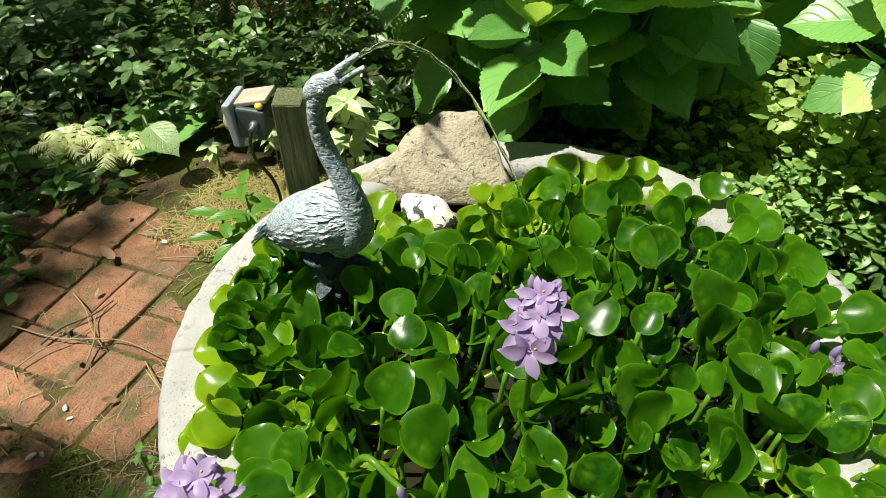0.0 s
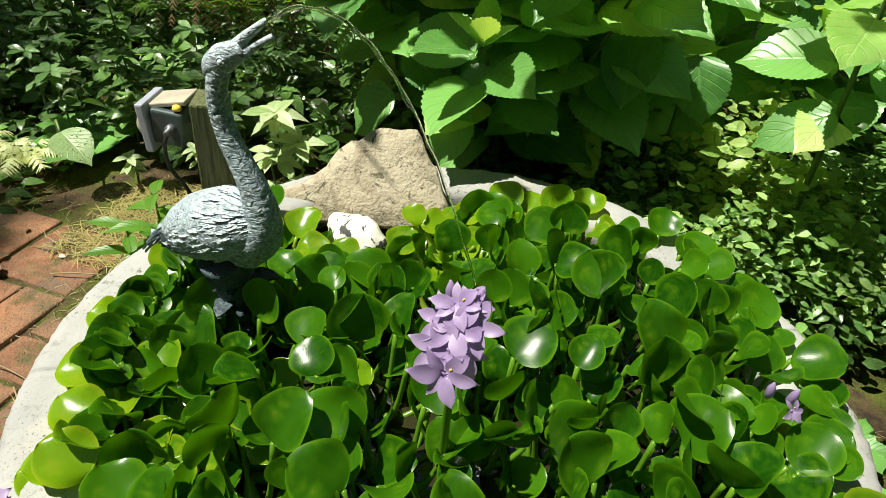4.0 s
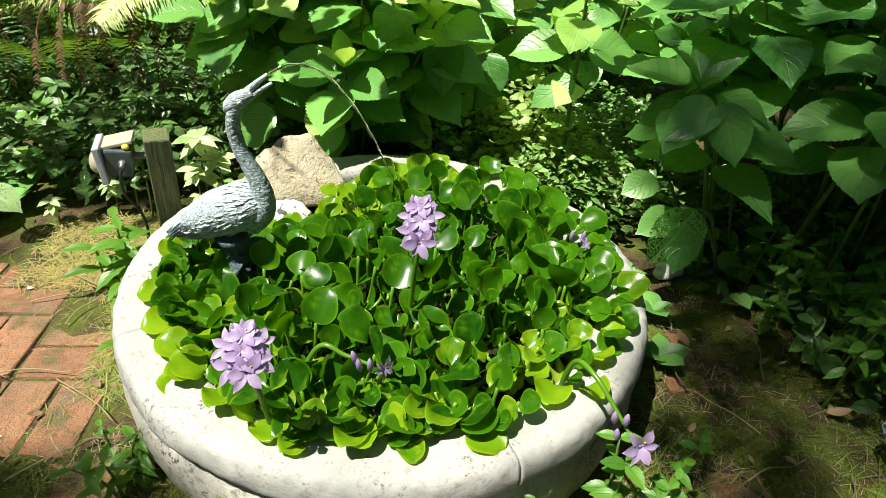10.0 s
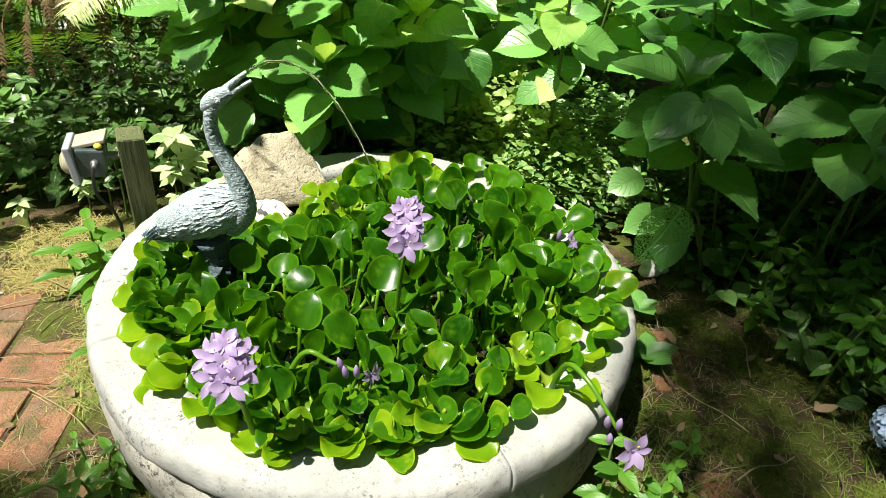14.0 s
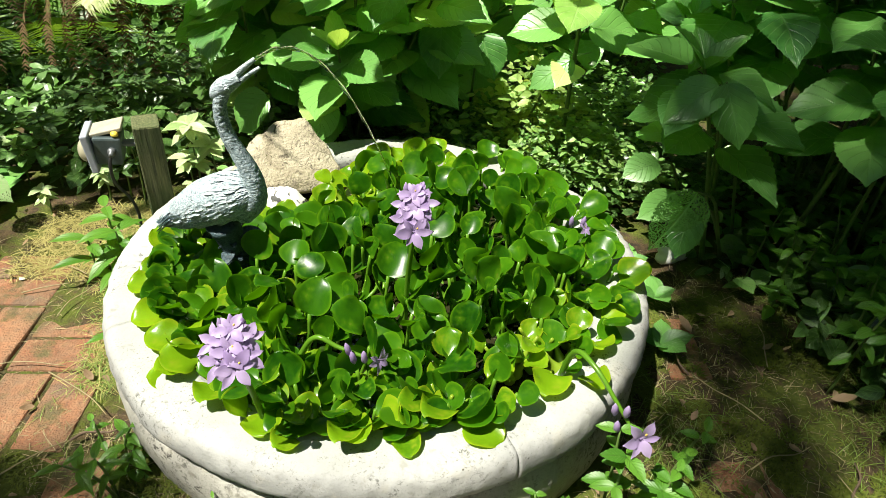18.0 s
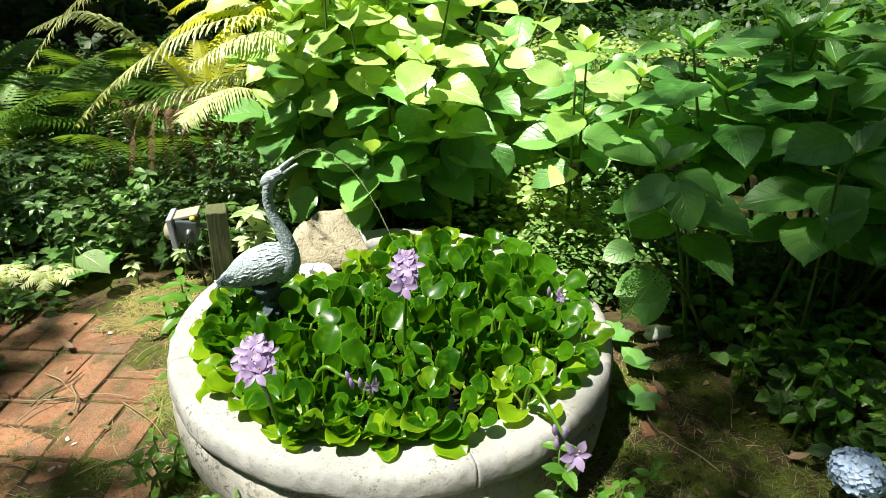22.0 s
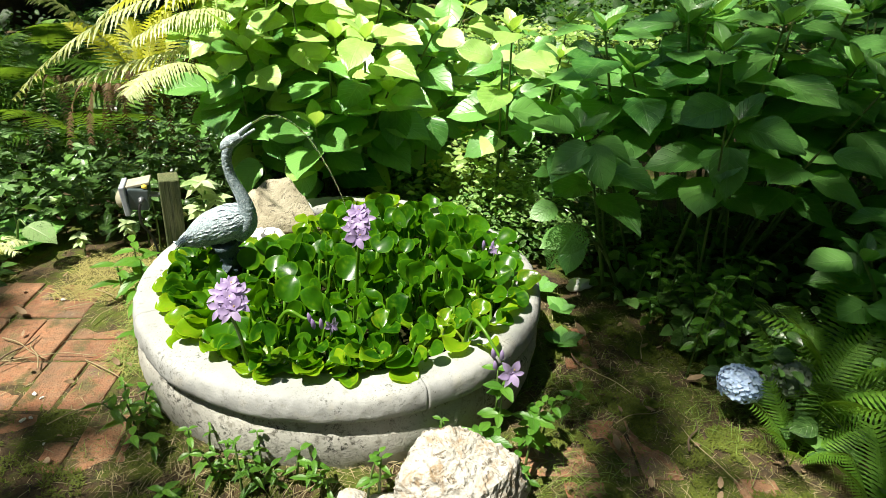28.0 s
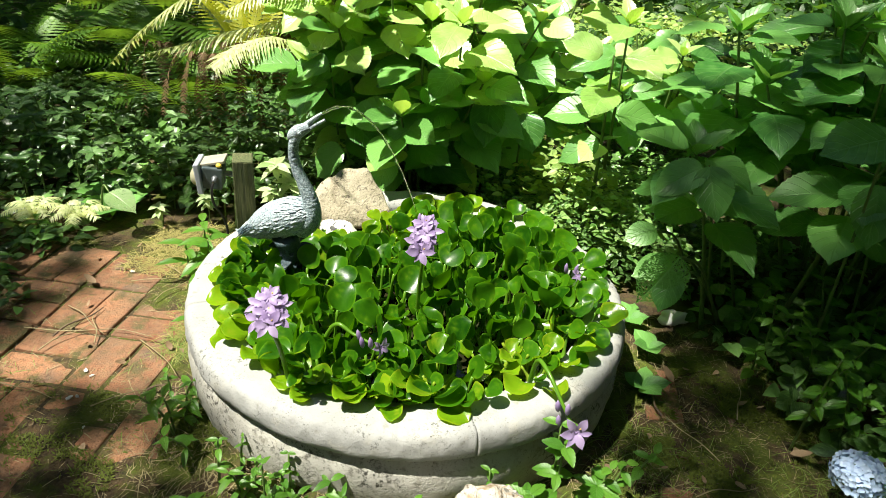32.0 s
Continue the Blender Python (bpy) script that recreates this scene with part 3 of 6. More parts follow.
# ---------------------------------------------------------------- stones
def stone_shape(size, seed, seg=22, rings=14, rough=0.28, flat=0.0, jag=0.0):
    """A rough lump, with its base cut flat."""
    P = np.zeros((rings, seg, 3))
    planes = [(noise.random_unit_vector(), 0.80 + 0.17 * noise.random()) for _ in range(22)] if jag else []
    for i in range(rings):
        th = math.pi * (0.02 + 0.96 * i / (rings - 1))
        for j in range(seg):
            a = 2 * math.pi * j / seg
            d = Vector((math.sin(th) * math.cos(a), math.sin(th) * math.sin(a), math.cos(th)))
            r = 1 + rough * noise.noise(d * 1.3 + Vector((seed, 0, 0))) * 1.5 + rough * 0.7 * noise.noise(d * 3.1 + Vector((0, seed, 0))) + rough * 0.35 * noise.noise(d * 7 + Vector((0, 0, seed)))
            if jag:
                cut = min(h / max(0.05, d.dot(w)) for w, h in planes)
                r = min(r * 1.12, cut) + jag * (0.06 * noise.noise(d * 6 + Vector((seed, 3, 0))) + 0.04 * noise.noise(d * 15) + 0.02 * noise.noise(d * 34))
            p = d * r
            P[i, j] = (p.x * size[0], p.y * size[1], max(p.z, -0.55 + flat) * size[2])
    P[..., 2] -= P[..., 2].min()
    V, F, uv = grid(P, True, True)
    return V, [f[::-1] for f in F]


def build_stones():
    V, F = stone_shape((0.150, 0.125, 0.160), 5.2, 96, 64, 0.20, 0.0, 1.0)
    thing("boulder", "jagged white quartz boulder with brown stains beside the basin", "rock", me=mesh("boulder", V, F, M_ROCK, smooth=False), m=pose(0.300, -0.715, -0.012, 0, 0, 12))
    for x, y, s, k in ((0.062, -0.655, 0.042, 5.0), (0.142, -0.675, 0.046, 7.7)):
        V, F = stone_shape((s, s * 0.8, s * 0.8), k, 28, 18, 0.2, 0.0, 1.0)
        thing("garden_stone", "small pale angular stone on the soil", "rock", "small stones by the basin", me=mesh("garden_stone", V, F, M_ROCK, smooth=False), m=pose(x, y, -0.012))
    V, F = stone_shape((0.055, 0.03, 0.02), 9.1, 18, 10, 0.3)
    thing("garden_stone", "flat pale stone lying on bare soil", "rock", "small stones by the basin", me=mesh("garden_stone", V, F, M_WHITE), m=pose(0.81, 0.32, 0.0, 0, 0, 20))
    V, F = stone_shape((0.068, 0.042, 0.044), 12.3, 26, 16, 0.12)
    n = Nodes("black_and_white_stone")
    c = n.coord("Object")
    n.set(n.mix(n.ramp(n.noise(24.0, 4.0, c, 0.6, 1.6), 0.52, 0.56), (0.75, 0.73, 0.68), (0.05, 0.05, 0.05)), 0.6)
    n.bump(n.noise(60.0, 4.0, c), 0.3, 0.004)
    thing("striped_stone", "white stone with black stripes at the water's edge", "stone", me=mesh("striped_stone", V, F, n.m), m=pose(-0.272, 0.250, WATER + 0.006, 0, 0, -15))
    for i in range(26):
        s = rnd(0.010, 0.018)
        V, F = stone_shape((s, s * rnd(0.7, 1), s * 0.7), 20 + i, 10, 7, 0.15)
        a, r = rnd(0, 6.28), 0.13 * math.sqrt(random.random())
        thing("pebble", "wet brown pebble in shallow water", "pebble", "pebbles in the water", me=mesh("pebble", V, F, M_PEBBLE), m=pose(-0.14 + r * math.cos(a), 0.27 + 0.7 * r * math.sin(a), WATER - 0.005))


def build_slab():
    """A thin broken slab that leans back on the basin's rim."""
    out = [(-0.150, 0.0), (-0.20, 0.03), (-0.179, 0.054), (-0.137, 0.075), (-0.097, 0.108), (-0.072, 0.148), (-0.052, 0.164), (-0.035, 0.166), (-0.015, 0.185), (0.006, 0.197), (0.03, 0.194),
           (0.078, 0.200), (0.105, 0.15), (0.128, 0.108), (0.165, 0.019), (0.168, 0.0)]
    out = np.array(out)
    pts = []
    for a, b in zip(out, np.roll(out, -1, 0)):
        for f in (0, 0.33, 0.66):
            p = a + (b - a) * f
            q = 0.006 * noise.noise((p[0] * 40, p[1] * 40, 0))
            pts.append((p[0] + q, p[1] + q))
    k = len(pts)
    c = np.mean(pts, 0)
    rows = []
    for s, z in ((0.02, 0.014), (0.5, 0.015), (0.96, 0.013), (1.0, 0.006), (1.0, -0.010), (0.95, -0.014), (0.02, -0.014)):
        rows.append([(c[0] + (x - c[0]) * s, c[1] + (y - c[1]) * s, z + 0.003 * noise.noise((x * 12 * s, y * 12 * s, z * 50))) for x, y in pts])
    V, F, uv = grid(np.array(rows), True, True)
    thing("stone_slab", "broken tan stone slab leaning on the basin rim", "stone slab", me=mesh("stone_slab", V, F, M_SLAB),
          m=Matrix.Translation((-0.27, 0.305, 0.185)) @ pose(0, 0, 0, 50, 0, 16.6))


build_stones()
build_slab()


# ---------------------------------------------------------------- the heron
def build_heron():
    """A cast garden heron, one mesh: body with feathers, neck, head, open beak, and a dark leafy foot."""
    pieces, slots = [], []

    def add(V, F, slot=0):
        pieces.append((V, F))
        slots.extend([slot] * len(F))

    chest, rump = Vector((-0.268, -0.064, 0.412)), Vector((-0.432, -0.036, 0.346))
    axis = (rump - chest).normalized()
    line = [chest - axis * 0.026, chest - axis * 0.016, chest + axis * 0.010, chest + axis * 0.05, chest + axis * 0.095, chest + axis * 0.135, chest + axis * 0.165, chest + axis * 0.188]
    radii = [0.012, 0.027, 0.043, 0.050, 0.047, 0.036, 0.022, 0.009]
    lift = [0.0, 0.002, 0.006, 0.008, 0.006, 0.001, -0.003, -0.006]
    pts = [p + Vector((0, 0, l)) for p, l in zip(line, lift)]
    pts, rad = spline(pts, 42), np.interp(np.linspace(0, 7, 42), range(8), radii)
    V, F, uv = tube(pts, rad, 20)
    add(V, F)
    # feathers: overlapping rows over the body
    fv, ff, _ = leaf_shape(0.026, 0.0098, 0.42, 0.9, 0.35, 0.12, 0.0, 6, 2, blunt=True)
    fv = np.vstack([fv, fv - [0, 0, 0.003]])
    ff = np.vstack([ff, ff[:, ::-1] + len(fv) // 2])
    side = np.cross(axis, (0, 0, 1))
    for i in range(1, 41):
        c, r = pts[i], rad[i] * 1.0
        ring = max(6, int(2 * math.pi * r / 0.0082))
        for j in range(ring):
            a = 2 * math.pi * (j + 0.5 * (i % 2)) / ring + rnd(-0.08, 0.08)
            d = Vector(side) * math.cos(a) + Vector((0, 0, 1)) * math.sin(a)
            slope = (rad[min(41, i + 1)] - rad[i - 1]) / (2 * 0.21 / 41)
            along = (axis * 1.0 + d * (slope + rnd(0.17, 0.29)) + Vector(side) * rnd(-0.12, 0.12) + Vector((0, 0, rnd(-0.30, -0.05))))
            M = frames(np.array(c) + np.array(d) * r * 0.99, along, d, rnd(0.85, 1.15) * (0.62 + 0.75 * i / 41))[0]
            add(fv @ M[:3, :3].T + M[:3, 3], ff, 2)
    # tail and wing tips
    for k in range(9):
        off = (k - 4) * 0.008
        M = frames(np.array(rump) - np.array(axis) * 0.012 + np.array(side) * off + [0, 0, 0.006 * (k % 3)], np.array(axis) + np.array(side) * off * 4 + [0, 0, -0.35], (0, 0, 1), 1.7)[0]
        add(fv @ M[:3, :3].T + M[:3, 3], ff, 2)
    # neck
    neck = spline([(-0.288, -0.060, 0.380), (-0.262, -0.063, 0.404), (-0.253, -0.065, 0.435), (-0.257, -0.066, 0.470), (-0.270, -0.067, 0.505), (-0.284, -0.068, 0.540),
                   (-0.291, -0.069, 0.575), (-0.289, -0.070, 0.605), (-0.282, -0.070, 0.624)], 110)
    nr = np.interp(np.linspace(0, 8, 110), range(9), [0.037, 0.033, 0.0245, 0.0188, 0.0155, 0.0137, 0.0125, 0.0122, 0.0125])
    V, F, uv = tube(neck, nr, 28)
    for v in V:
        v += 0.0012 * np.array(noise.noise_vector(Vector((v[0] * 330, v[1] * 330, v[2] * 240))))
    add(V, F)
    # head
    head = spline([(-0.300, -0.07, 0.614), (-0.291, -0.07, 0.625), (-0.276, -0.07, 0.637), (-0.261, -0.07, 0.646), (-0.249, -0.07, 0.653)], 14)
    V, F, uv = tube(head, np.interp(np.linspace(0, 4, 14), range(5), [0.006, 0.0140, 0.0168, 0.0136, 0.010]), 16, 0.85)
    add(V, F)
    for s in (-1, 1):
        V, F = stone_shape((0.0032, 0.0032, 0.0032), 1.0, 10, 7, 0.0)
        add(V + [-0.270, -0.07 + s * 0.0136, 0.637], F)
        ring = [(-0.270 + 0.0044 * math.cos(a), -0.07 + s * 0.0138, 0.639 + 0.0044 * math.sin(a)) for a in np.linspace(0, 6.283, 13)]
        V, F, uv = tube(ring, 0.0010, 6)
        add(V, F)
    # beak, open
    for tip, base, r in (((-0.219, -0.068, 0.687), (-0.266, -0.07, 0.647), 0.0082), ((-0.212, -0.068, 0.672), (-0.262, -0.07, 0.637), 0.0064)):
        p = spline([base, np.add(np.multiply(base, 0.5), np.multiply(tip, 0.5)) + [0, 0, 0.001], tip], 9)
        V, F, uv = tube(p, np.linspace(r, 0.0034, 9), 10, 0.75)
        add(V, F)
    # foot: thick dark leaves round a stump
    V, F, uv = tube(spline([(-0.316, -0.045, 0.15), (-0.318, -0.046, 0.22), (-0.32, -0.052, 0.30), (-0.325, -0.06, 0.345)], 10), [0.04, 0.036, 0.032, 0.03, 0.03, 0.03, 0.03, 0.032, 0.034, 0.036], 12)
    add(V, F, 1)
    lv, lf, _ = leaf_shape(0.046, 0.032, 0.5, 0.95, 0.2, 0.5, 0.0, 8, 2, blunt=True)
    lv = np.vstack([lv, lv - [0, 0, 0.004]])
    lf = np.vstack([lf, lf[:, ::-1] + len(lv) // 2])
    for k in range(48):
        a = k * 2.4
        z = 0.17 + 0.14 * (k / 48)
        d = np.array([math.cos(a), math.sin(a), 0.35 + 0.5 * rnd(-1, 1)])
        M = frames(np.array([-0.318, -0.045, z]) + d * 0.012, d, (-d[0] * 0.6, -d[1] * 0.6, 1), rnd(0.6, 0.95))[0]
        add(lv @ M[:3, :3].T + M[:3, 3], lf, 1)
    V, F = join(pieces)
    thing("heron_statue", "blue-grey cast heron statue with an open beak on the basin", "statue", me=mesh("heron_statue", V, F, [M_STATUE, M_STATUE_DARK, M_STATUE_PALE], slots=slots))
    # the water that it spouts
    n = 46
    t = np.linspace(0, 1, n)
    x = -0.219 + 0.248 * t
    z = 0.706 - 8.0 * (x + 0.168) ** 2
    y = -0.068 + 0.03 * t
    wob = 0.0016 * np.sin(t * 60)
    V, F, uv = tube(np.stack([x, y + wob, z], 1), (0.0031 - 0.0019 * t) * (1 + 0.22 * np.sin(t * 55)), 10)
    c = np.repeat(np.stack([x, y + wob, z], 1), 10, 0)
    for k, (v, m) in enumerate(zip(V, c)):
        i, j = divmod(k, 10)
        v[:] = m + (v - m) * (1 + 0.35 * math.cos(2 * (j * 0.628 + i * 0.42)))
    thing("water_jet", "thin arc of clear water falling from the heron's beak", "water", me=mesh("water_jet", V, F, M_STREAM))


build_heron()


# ---------------------------------------------------------------- post and garden light
def bevel_box(size, bevel=0.004, segments=2):
    bm = bmesh.new()
    bmesh.ops.create_cube(bm, size=1.0)
    bmesh.ops.scale(bm, vec=size, verts=bm.verts)
    bmesh.ops.bevel(bm, geom=bm.edges, offset=bevel, segments=segments, affect="EDGES", profile=0.5)
    return bm


def bm_mesh(name, bm, material, smooth=False):
    me = bpy.data.meshes.new(name)
    bm.to_mesh(me)
    bm.free()
    me.materials.append(material)
    me.polygons.foreach_set("use_smooth", np.full(len(me.polygons), smooth))
    return me


def build_post():
    bm = bevel_box((0.060, 0.072, 0.43), 0.004)
    bmesh.ops.subdivide_edges(bm, edges=bm.edges, cuts=2)
    for v in bm.verts:
        v.co.x += 0.0016 * noise.noise(Vector((v.co.x * 90, v.co.y * 90, v.co.z * 5)))
        v.co.y += 0.0016 * noise.noise(Vector((v.co.x * 90 + 9, v.co.y * 90, v.co.z * 5)))
    thing("wooden_post", "short square post of weathered green-stained timber", "post", me=bm_mesh("wooden_post", bm, M_POST),
          m=Matrix.Translation((-0.586, 0.285, 0.183)) @ pose(0, 0, 0, 2, 1, 22))
    lamp = thing("garden_light", "grey outdoor spotlight fixed to the wooden post", "lamp", m=Matrix.Translation((-0.688, 0.300, 0.318)) @ pose(0, 0, 0, 0, 6, 14) @ Matrix.Scale(0.84, 4))
    part("housing", bm_mesh("housing", bevel_box((0.075, 0.085, 0.085), 0.006), M_TEAL), lamp, pose(0.0, 0, 0))
    part("top_cover", bm_mesh("top_cover", bevel_box((0.096, 0.080, 0.012), 0.003), M_TAN), lamp, pose(-0.006, 0.012, 0.052, 0, -16, 0), "faded tan top cover")
    V, F = stone_shape((0.011, 0.011, 0.009), 3.0, 12, 8, 0.05)
    part("knob", mesh("knob", V, F, M_YELLOW), lamp, pose(0.022, -0.030, 0.046), "small yellow knob")
    part("front_frame", bm_mesh("front_frame", bevel_box((0.020, 0.110, 0.118), 0.004), M_GREY), lamp, pose(-0.046, 0, -0.005, 0, -10, 0))
    V, F, uv = lathe([(0.048, 0.0), (0.044, 0.016), (0.032, 0.030), (0.014, 0.038), (0.001, 0.040)], 28)
    part("lens", mesh("lens", V * [0.85, 0.85, 0.7], F, M_LENS), lamp, pose(-0.056, 0, -0.008, 0, -82, 0), "frosted domed lens")
    V, F, uv = lathe([(0.001, 0.0), (0.012, 0.0), (0.012, 0.012), (0.007, 0.014), (0.007, 0.03), (0.001, 0.03)], 14)
    part("knuckle", mesh("knuckle", V, F, M_GREY_DARK), lamp, pose(0.012, -0.042, 0.004, 90, 0, 0))
    part("bracket", bm_mesh("bracket", bevel_box((0.05, 0.03, 0.012), 0.003), M_GREY_DARK), lamp, pose(0.05, 0, 0.01))
    V, F, uv = tube(spline([(0.012, -0.06, 0.004), (0.006, -0.07, -0.03), (0.012, -0.062, -0.09), (0.045, -0.05, -0.15), (0.062, -0.045, -0.22), (0.06, -0.045, -0.31)], 30), 0.0048, 8)
    part("cable", mesh("cable", V, F, M_BLACK), lamp, label="black rubber cable")


build_post()

# ---------------------------------------------------------------- water hyacinths
BLADES = []
for k in range(10):
    w, l = rnd(0.92, 1.12), rnd(0.92, 1.1)
    V, F, uv = leaf_shape(0.062 * l, 0.069 * w, 0.46, rnd(0.88, 0.98), rnd(0.0, 0.03), rnd(-0.32, 0.0) if k < 7 else rnd(0.1, 0.35), 0.0, 14, 4, rnd(0.12, 0.45), rnd(0.01, 0.05), blunt=True)
    BLADES.append(mesh("blade", V, F, M_HYACINTH, uv))


def petiole_mesh(a, b, bulb):
    """A stalk that bows from a to b, swollen near its foot."""
    a, b = Vector(a), Vector(b)
    mid = a.lerp(b, 0.45) + Vector(((b.x - a.x) * 0.18, (b.y - a.y) * 0.18, -0.2 * (b - a).xy.length))
    pts = spline([a, mid, b], 9)
    r = 0.0035 + bulb * np.exp(-((np.linspace(0, 1, 9) - 0.28) / 0.2) ** 2)
    V, F, uv = tube(pts, r, 7)
    return mesh("petiole", V, F, M_PETIOLE, uv)


def canopy_top(x, y):
    """How high the hyacinths stand at a place."""
    r = math.hypot(x, y)
    dip = 0.115 * math.exp(-((x + 0.21) / 0.15) ** 2 - ((y - 0.17) / 0.16) ** 2) + 0.045 * math.exp(-((x + 0.36) / 0.14) ** 2 - ((y + 0.06) / 0.14) ** 2)
    return 0.365 - 0.11 * (r / 0.47) ** 2 + 0.02 * x / 0.47 - 0.10 * max(0.0, y - 0.15) * (1.6 if x < 0.1 else 0.6) - dip


def hyacinth(x, y, leaves, spread=1.0):
    plant = thing("water_hyacinth", "glossy green water hyacinth with round leaves in the basin", "water plant", "water hyacinths in the basin", m=pose(x, y, WATER - 0.012))
    a0 = rnd(0, 6.28)
    top = canopy_top(x, y) - WATER
    for i in range(leaves):
        inner = i / leaves
        a = a0 + i * 2.4 + rnd(-0.3, 0.3)
        out = (0.095 - 0.065 * inner) * rnd(0.7, 1.3) * spread
        h = top * (0.45 + 0.55 * inner) * rnd(0.72, 1.1)
        tip = Vector((out * math.cos(a), out * math.sin(a), h))
        ex, ey = x + tip.x, y + tip.y
        r = math.hypot(ex, ey)
        most = 0.495 if ex > 0.2 else 0.445 if ex < -0.2 else 0.465
        if r > most:
            tip.x, tip.y = tip.x - ex * (1 - most / r), tip.y - ey * (1 - most / r)
        if r > 0.45:
            tip.z = max(tip.z, 0.242 - WATER + rnd(0.0, 0.03))
        me = petiole_mesh((0.006 * math.cos(a), 0.006 * math.sin(a), 0), tip, rnd(0.002, 0.009) if random.random() < 0.6 else 0.001)
        stalk = part("leaf", BLADES[random.randrange(len(BLADES))], plant)
        along = Vector((math.cos(a + rnd(-0.5, 0.5)), math.sin(a + rnd(-0.5, 0.5)), rnd(0.4, 2.6) if r < 0.44 else rnd(-0.1, 0.5)))
        up = Vector((-math.cos(a) * rnd(0.0, 1.1) + rnd(-0.5, 0.4), -math.sin(a) * rnd(0.0, 1.1) + rnd(-0.8, 0.15), 0.72))
        stalk.matrix_basis = one(tip, along, up, rnd(0.62, 1.06) * (0.85 + 0.3 * inner))
        part("petiole", me, plant)
    return plant


ROSETTE_LEAVES = []
for k in range(5):
    V, F, uv = leaf_shape(0.058 * rnd(0.9, 1.1), 0.062, 0.46, 0.9, 0.02, rnd(-0.2, 0.25), 0.0, 12, 4, rnd(0.2, 0.6), 0.05, blunt=True)
    ROSETTE_LEAVES.append(mesh("blade", V, F, M_ROSETTE, uv))


def rosette(x, y, n, out=0.068, lift=0.055):
    """A low young plant with swollen stalks."""
    plant = thing("water_hyacinth", "small yellow-green water hyacinth with swollen stalks at the basin's edge", "water plant", "water hyacinths in the basin", m=pose(x, y, WATER - 0.008))
    a0 = rnd(0, 6.28)
    for i in range(n):
        a = a0 + i * 6.283 / n + rnd(-0.25, 0.25)
        r = out * rnd(0.5, 1.05)
        tip = Vector((r * math.cos(a), r * math.sin(a), lift * rnd(0.7, 1.35)))
        if math.hypot(x + tip.x, y + tip.y) > 0.45:
            tip.z = max(tip.z, 0.236 - WATER + rnd(0, 0.015))
        pts = spline([(0.004 * math.cos(a), 0.004 * math.sin(a), 0), Vector((tip.x * 0.6, tip.y * 0.6, tip.z * 0.3)), tip], 9)
        V, F, uv = tube(pts, 0.003 + rnd(0.005, 0.012) * np.exp(-((np.linspace(0, 1, 9) - 0.42) / 0.2) ** 2), 10)
        part("petiole", mesh("petiole", V, F, M_BULB, uv), plant)
        part("leaf", ROSETTE_LEAVES[i % 5], plant, one(tip, (math.cos(a), math.sin(a), rnd(0.0, 1.0)), (-0.5 * math.cos(a), -0.5 * math.sin(a) - 0.3, 0.9), rnd(0.75, 1.2)))


def build_rosettes():
    for deg, r in ((186, 0.42), (197, 0.41), (207, 0.42), (216, 0.41), (224, 0.43), (233, 0.43), (242, 0.435), (250, 0.445), (258, 0.44), (266, 0.445), (274, 0.445), (282, 0.44), (289, 0.42), (318, 0.44), (332, 0.45), (346, 0.45)):
        rosette(r * math.cos(radians(deg)), r * math.sin(radians(deg)), random.choice((4, 5, 5)))
    for x, y in ((-0.12, 0.13), (-0.06, 0.19), (-0.10, 0.25)):
        rosette(x, y, 6, 0.045, 0.042)
    for x, y in ((-0.37, 0.13), (-0.06, 0.12), (-0.02, 0.22), (-0.07, 0.31), (0.06, 0.34), (-0.15, -0.16), (0.02, 0.40), (0.12, 0.41), (-0.22, -0.01)):
        rosette(x, y, 6, 0.05, 0.06)


def bulbous(x, y, n):
    """An old plant whose fat yellow-green stalks stand bare over the water."""
    plant = thing("water_hyacinth", "water hyacinth with fat yellow-green stalks at the basin's edge", "water plant", "water hyacinths in the basin", m=pose(x, y, WATER - 0.006))
    for i in range(n):
        a = i * 6.283 / n + rnd(-0.3, 0.3)
        r, h = rnd(0.03, 0.06), rnd(0.05, 0.10)
        tip = Vector((r * math.cos(a), r * math.sin(a), h))
        V, F, uv = tube(spline([(0.006 * math.cos(a), 0.006 * math.sin(a), 0), tip * 0.45, tip], 11), 0.0032 + rnd(0.009, 0.013) * np.exp(-((np.linspace(0, 1, 11) - 0.36) / 0.22) ** 2), 12)
        part("petiole", mesh("petiole", V, F, M_BULB, uv), plant)
        if i % 2:
            part("leaf", ROSETTE_LEAVES[i % 5], plant, one(tip, (math.cos(a), math.sin(a), 0.7), (-0.5 * math.cos(a), -0.5 * math.sin(a) - 0.3, 0.9), rnd(0.7, 1.0)))


def build_hyacinths():
    spots, tries = [], 0
    while len(spots) < 66 and tries < 14000:
        tries += 1
        a, r = rnd(0, 6.283), 0.462 * math.sqrt(random.random())
        x, y = r * math.cos(a), r * math.sin(a)
        if math.hypot(x + 0.34, y + 0.063) < 0.075 or math.hypot((x + 0.22) / 1.5, y - 0.215) < 0.135 or (y > 0.33 and x < 0.22) or math.hypot((x - 0.27) / 1.3, y + 0.36) < 0.075:
            continue
        if all(math.hypot(x - p, y - q) > 0.078 for p, q in spots):
            spots.append((x, y))
    for x, y in spots:
        hyacinth(x, y, random.choice((7, 8, 8, 9)))
    for x, y in ((-0.20, 0.06), (-0.14, 0.01), (-0.25, 0.02), (-0.40, -0.145), (-0.31, -0.15), (-0.425, -0.06), (-0.265, -0.10), (-0.36, -0.16)):
        hyacinth(x, y, 6, 0.9)
    for x, y in ((-0.385, -0.125), (-0.335, -0.13), (-0.42, -0.075), (-0.425, -0.105), (-0.395, -0.06)):
        hyacinth(x, y, 8, 1.0)


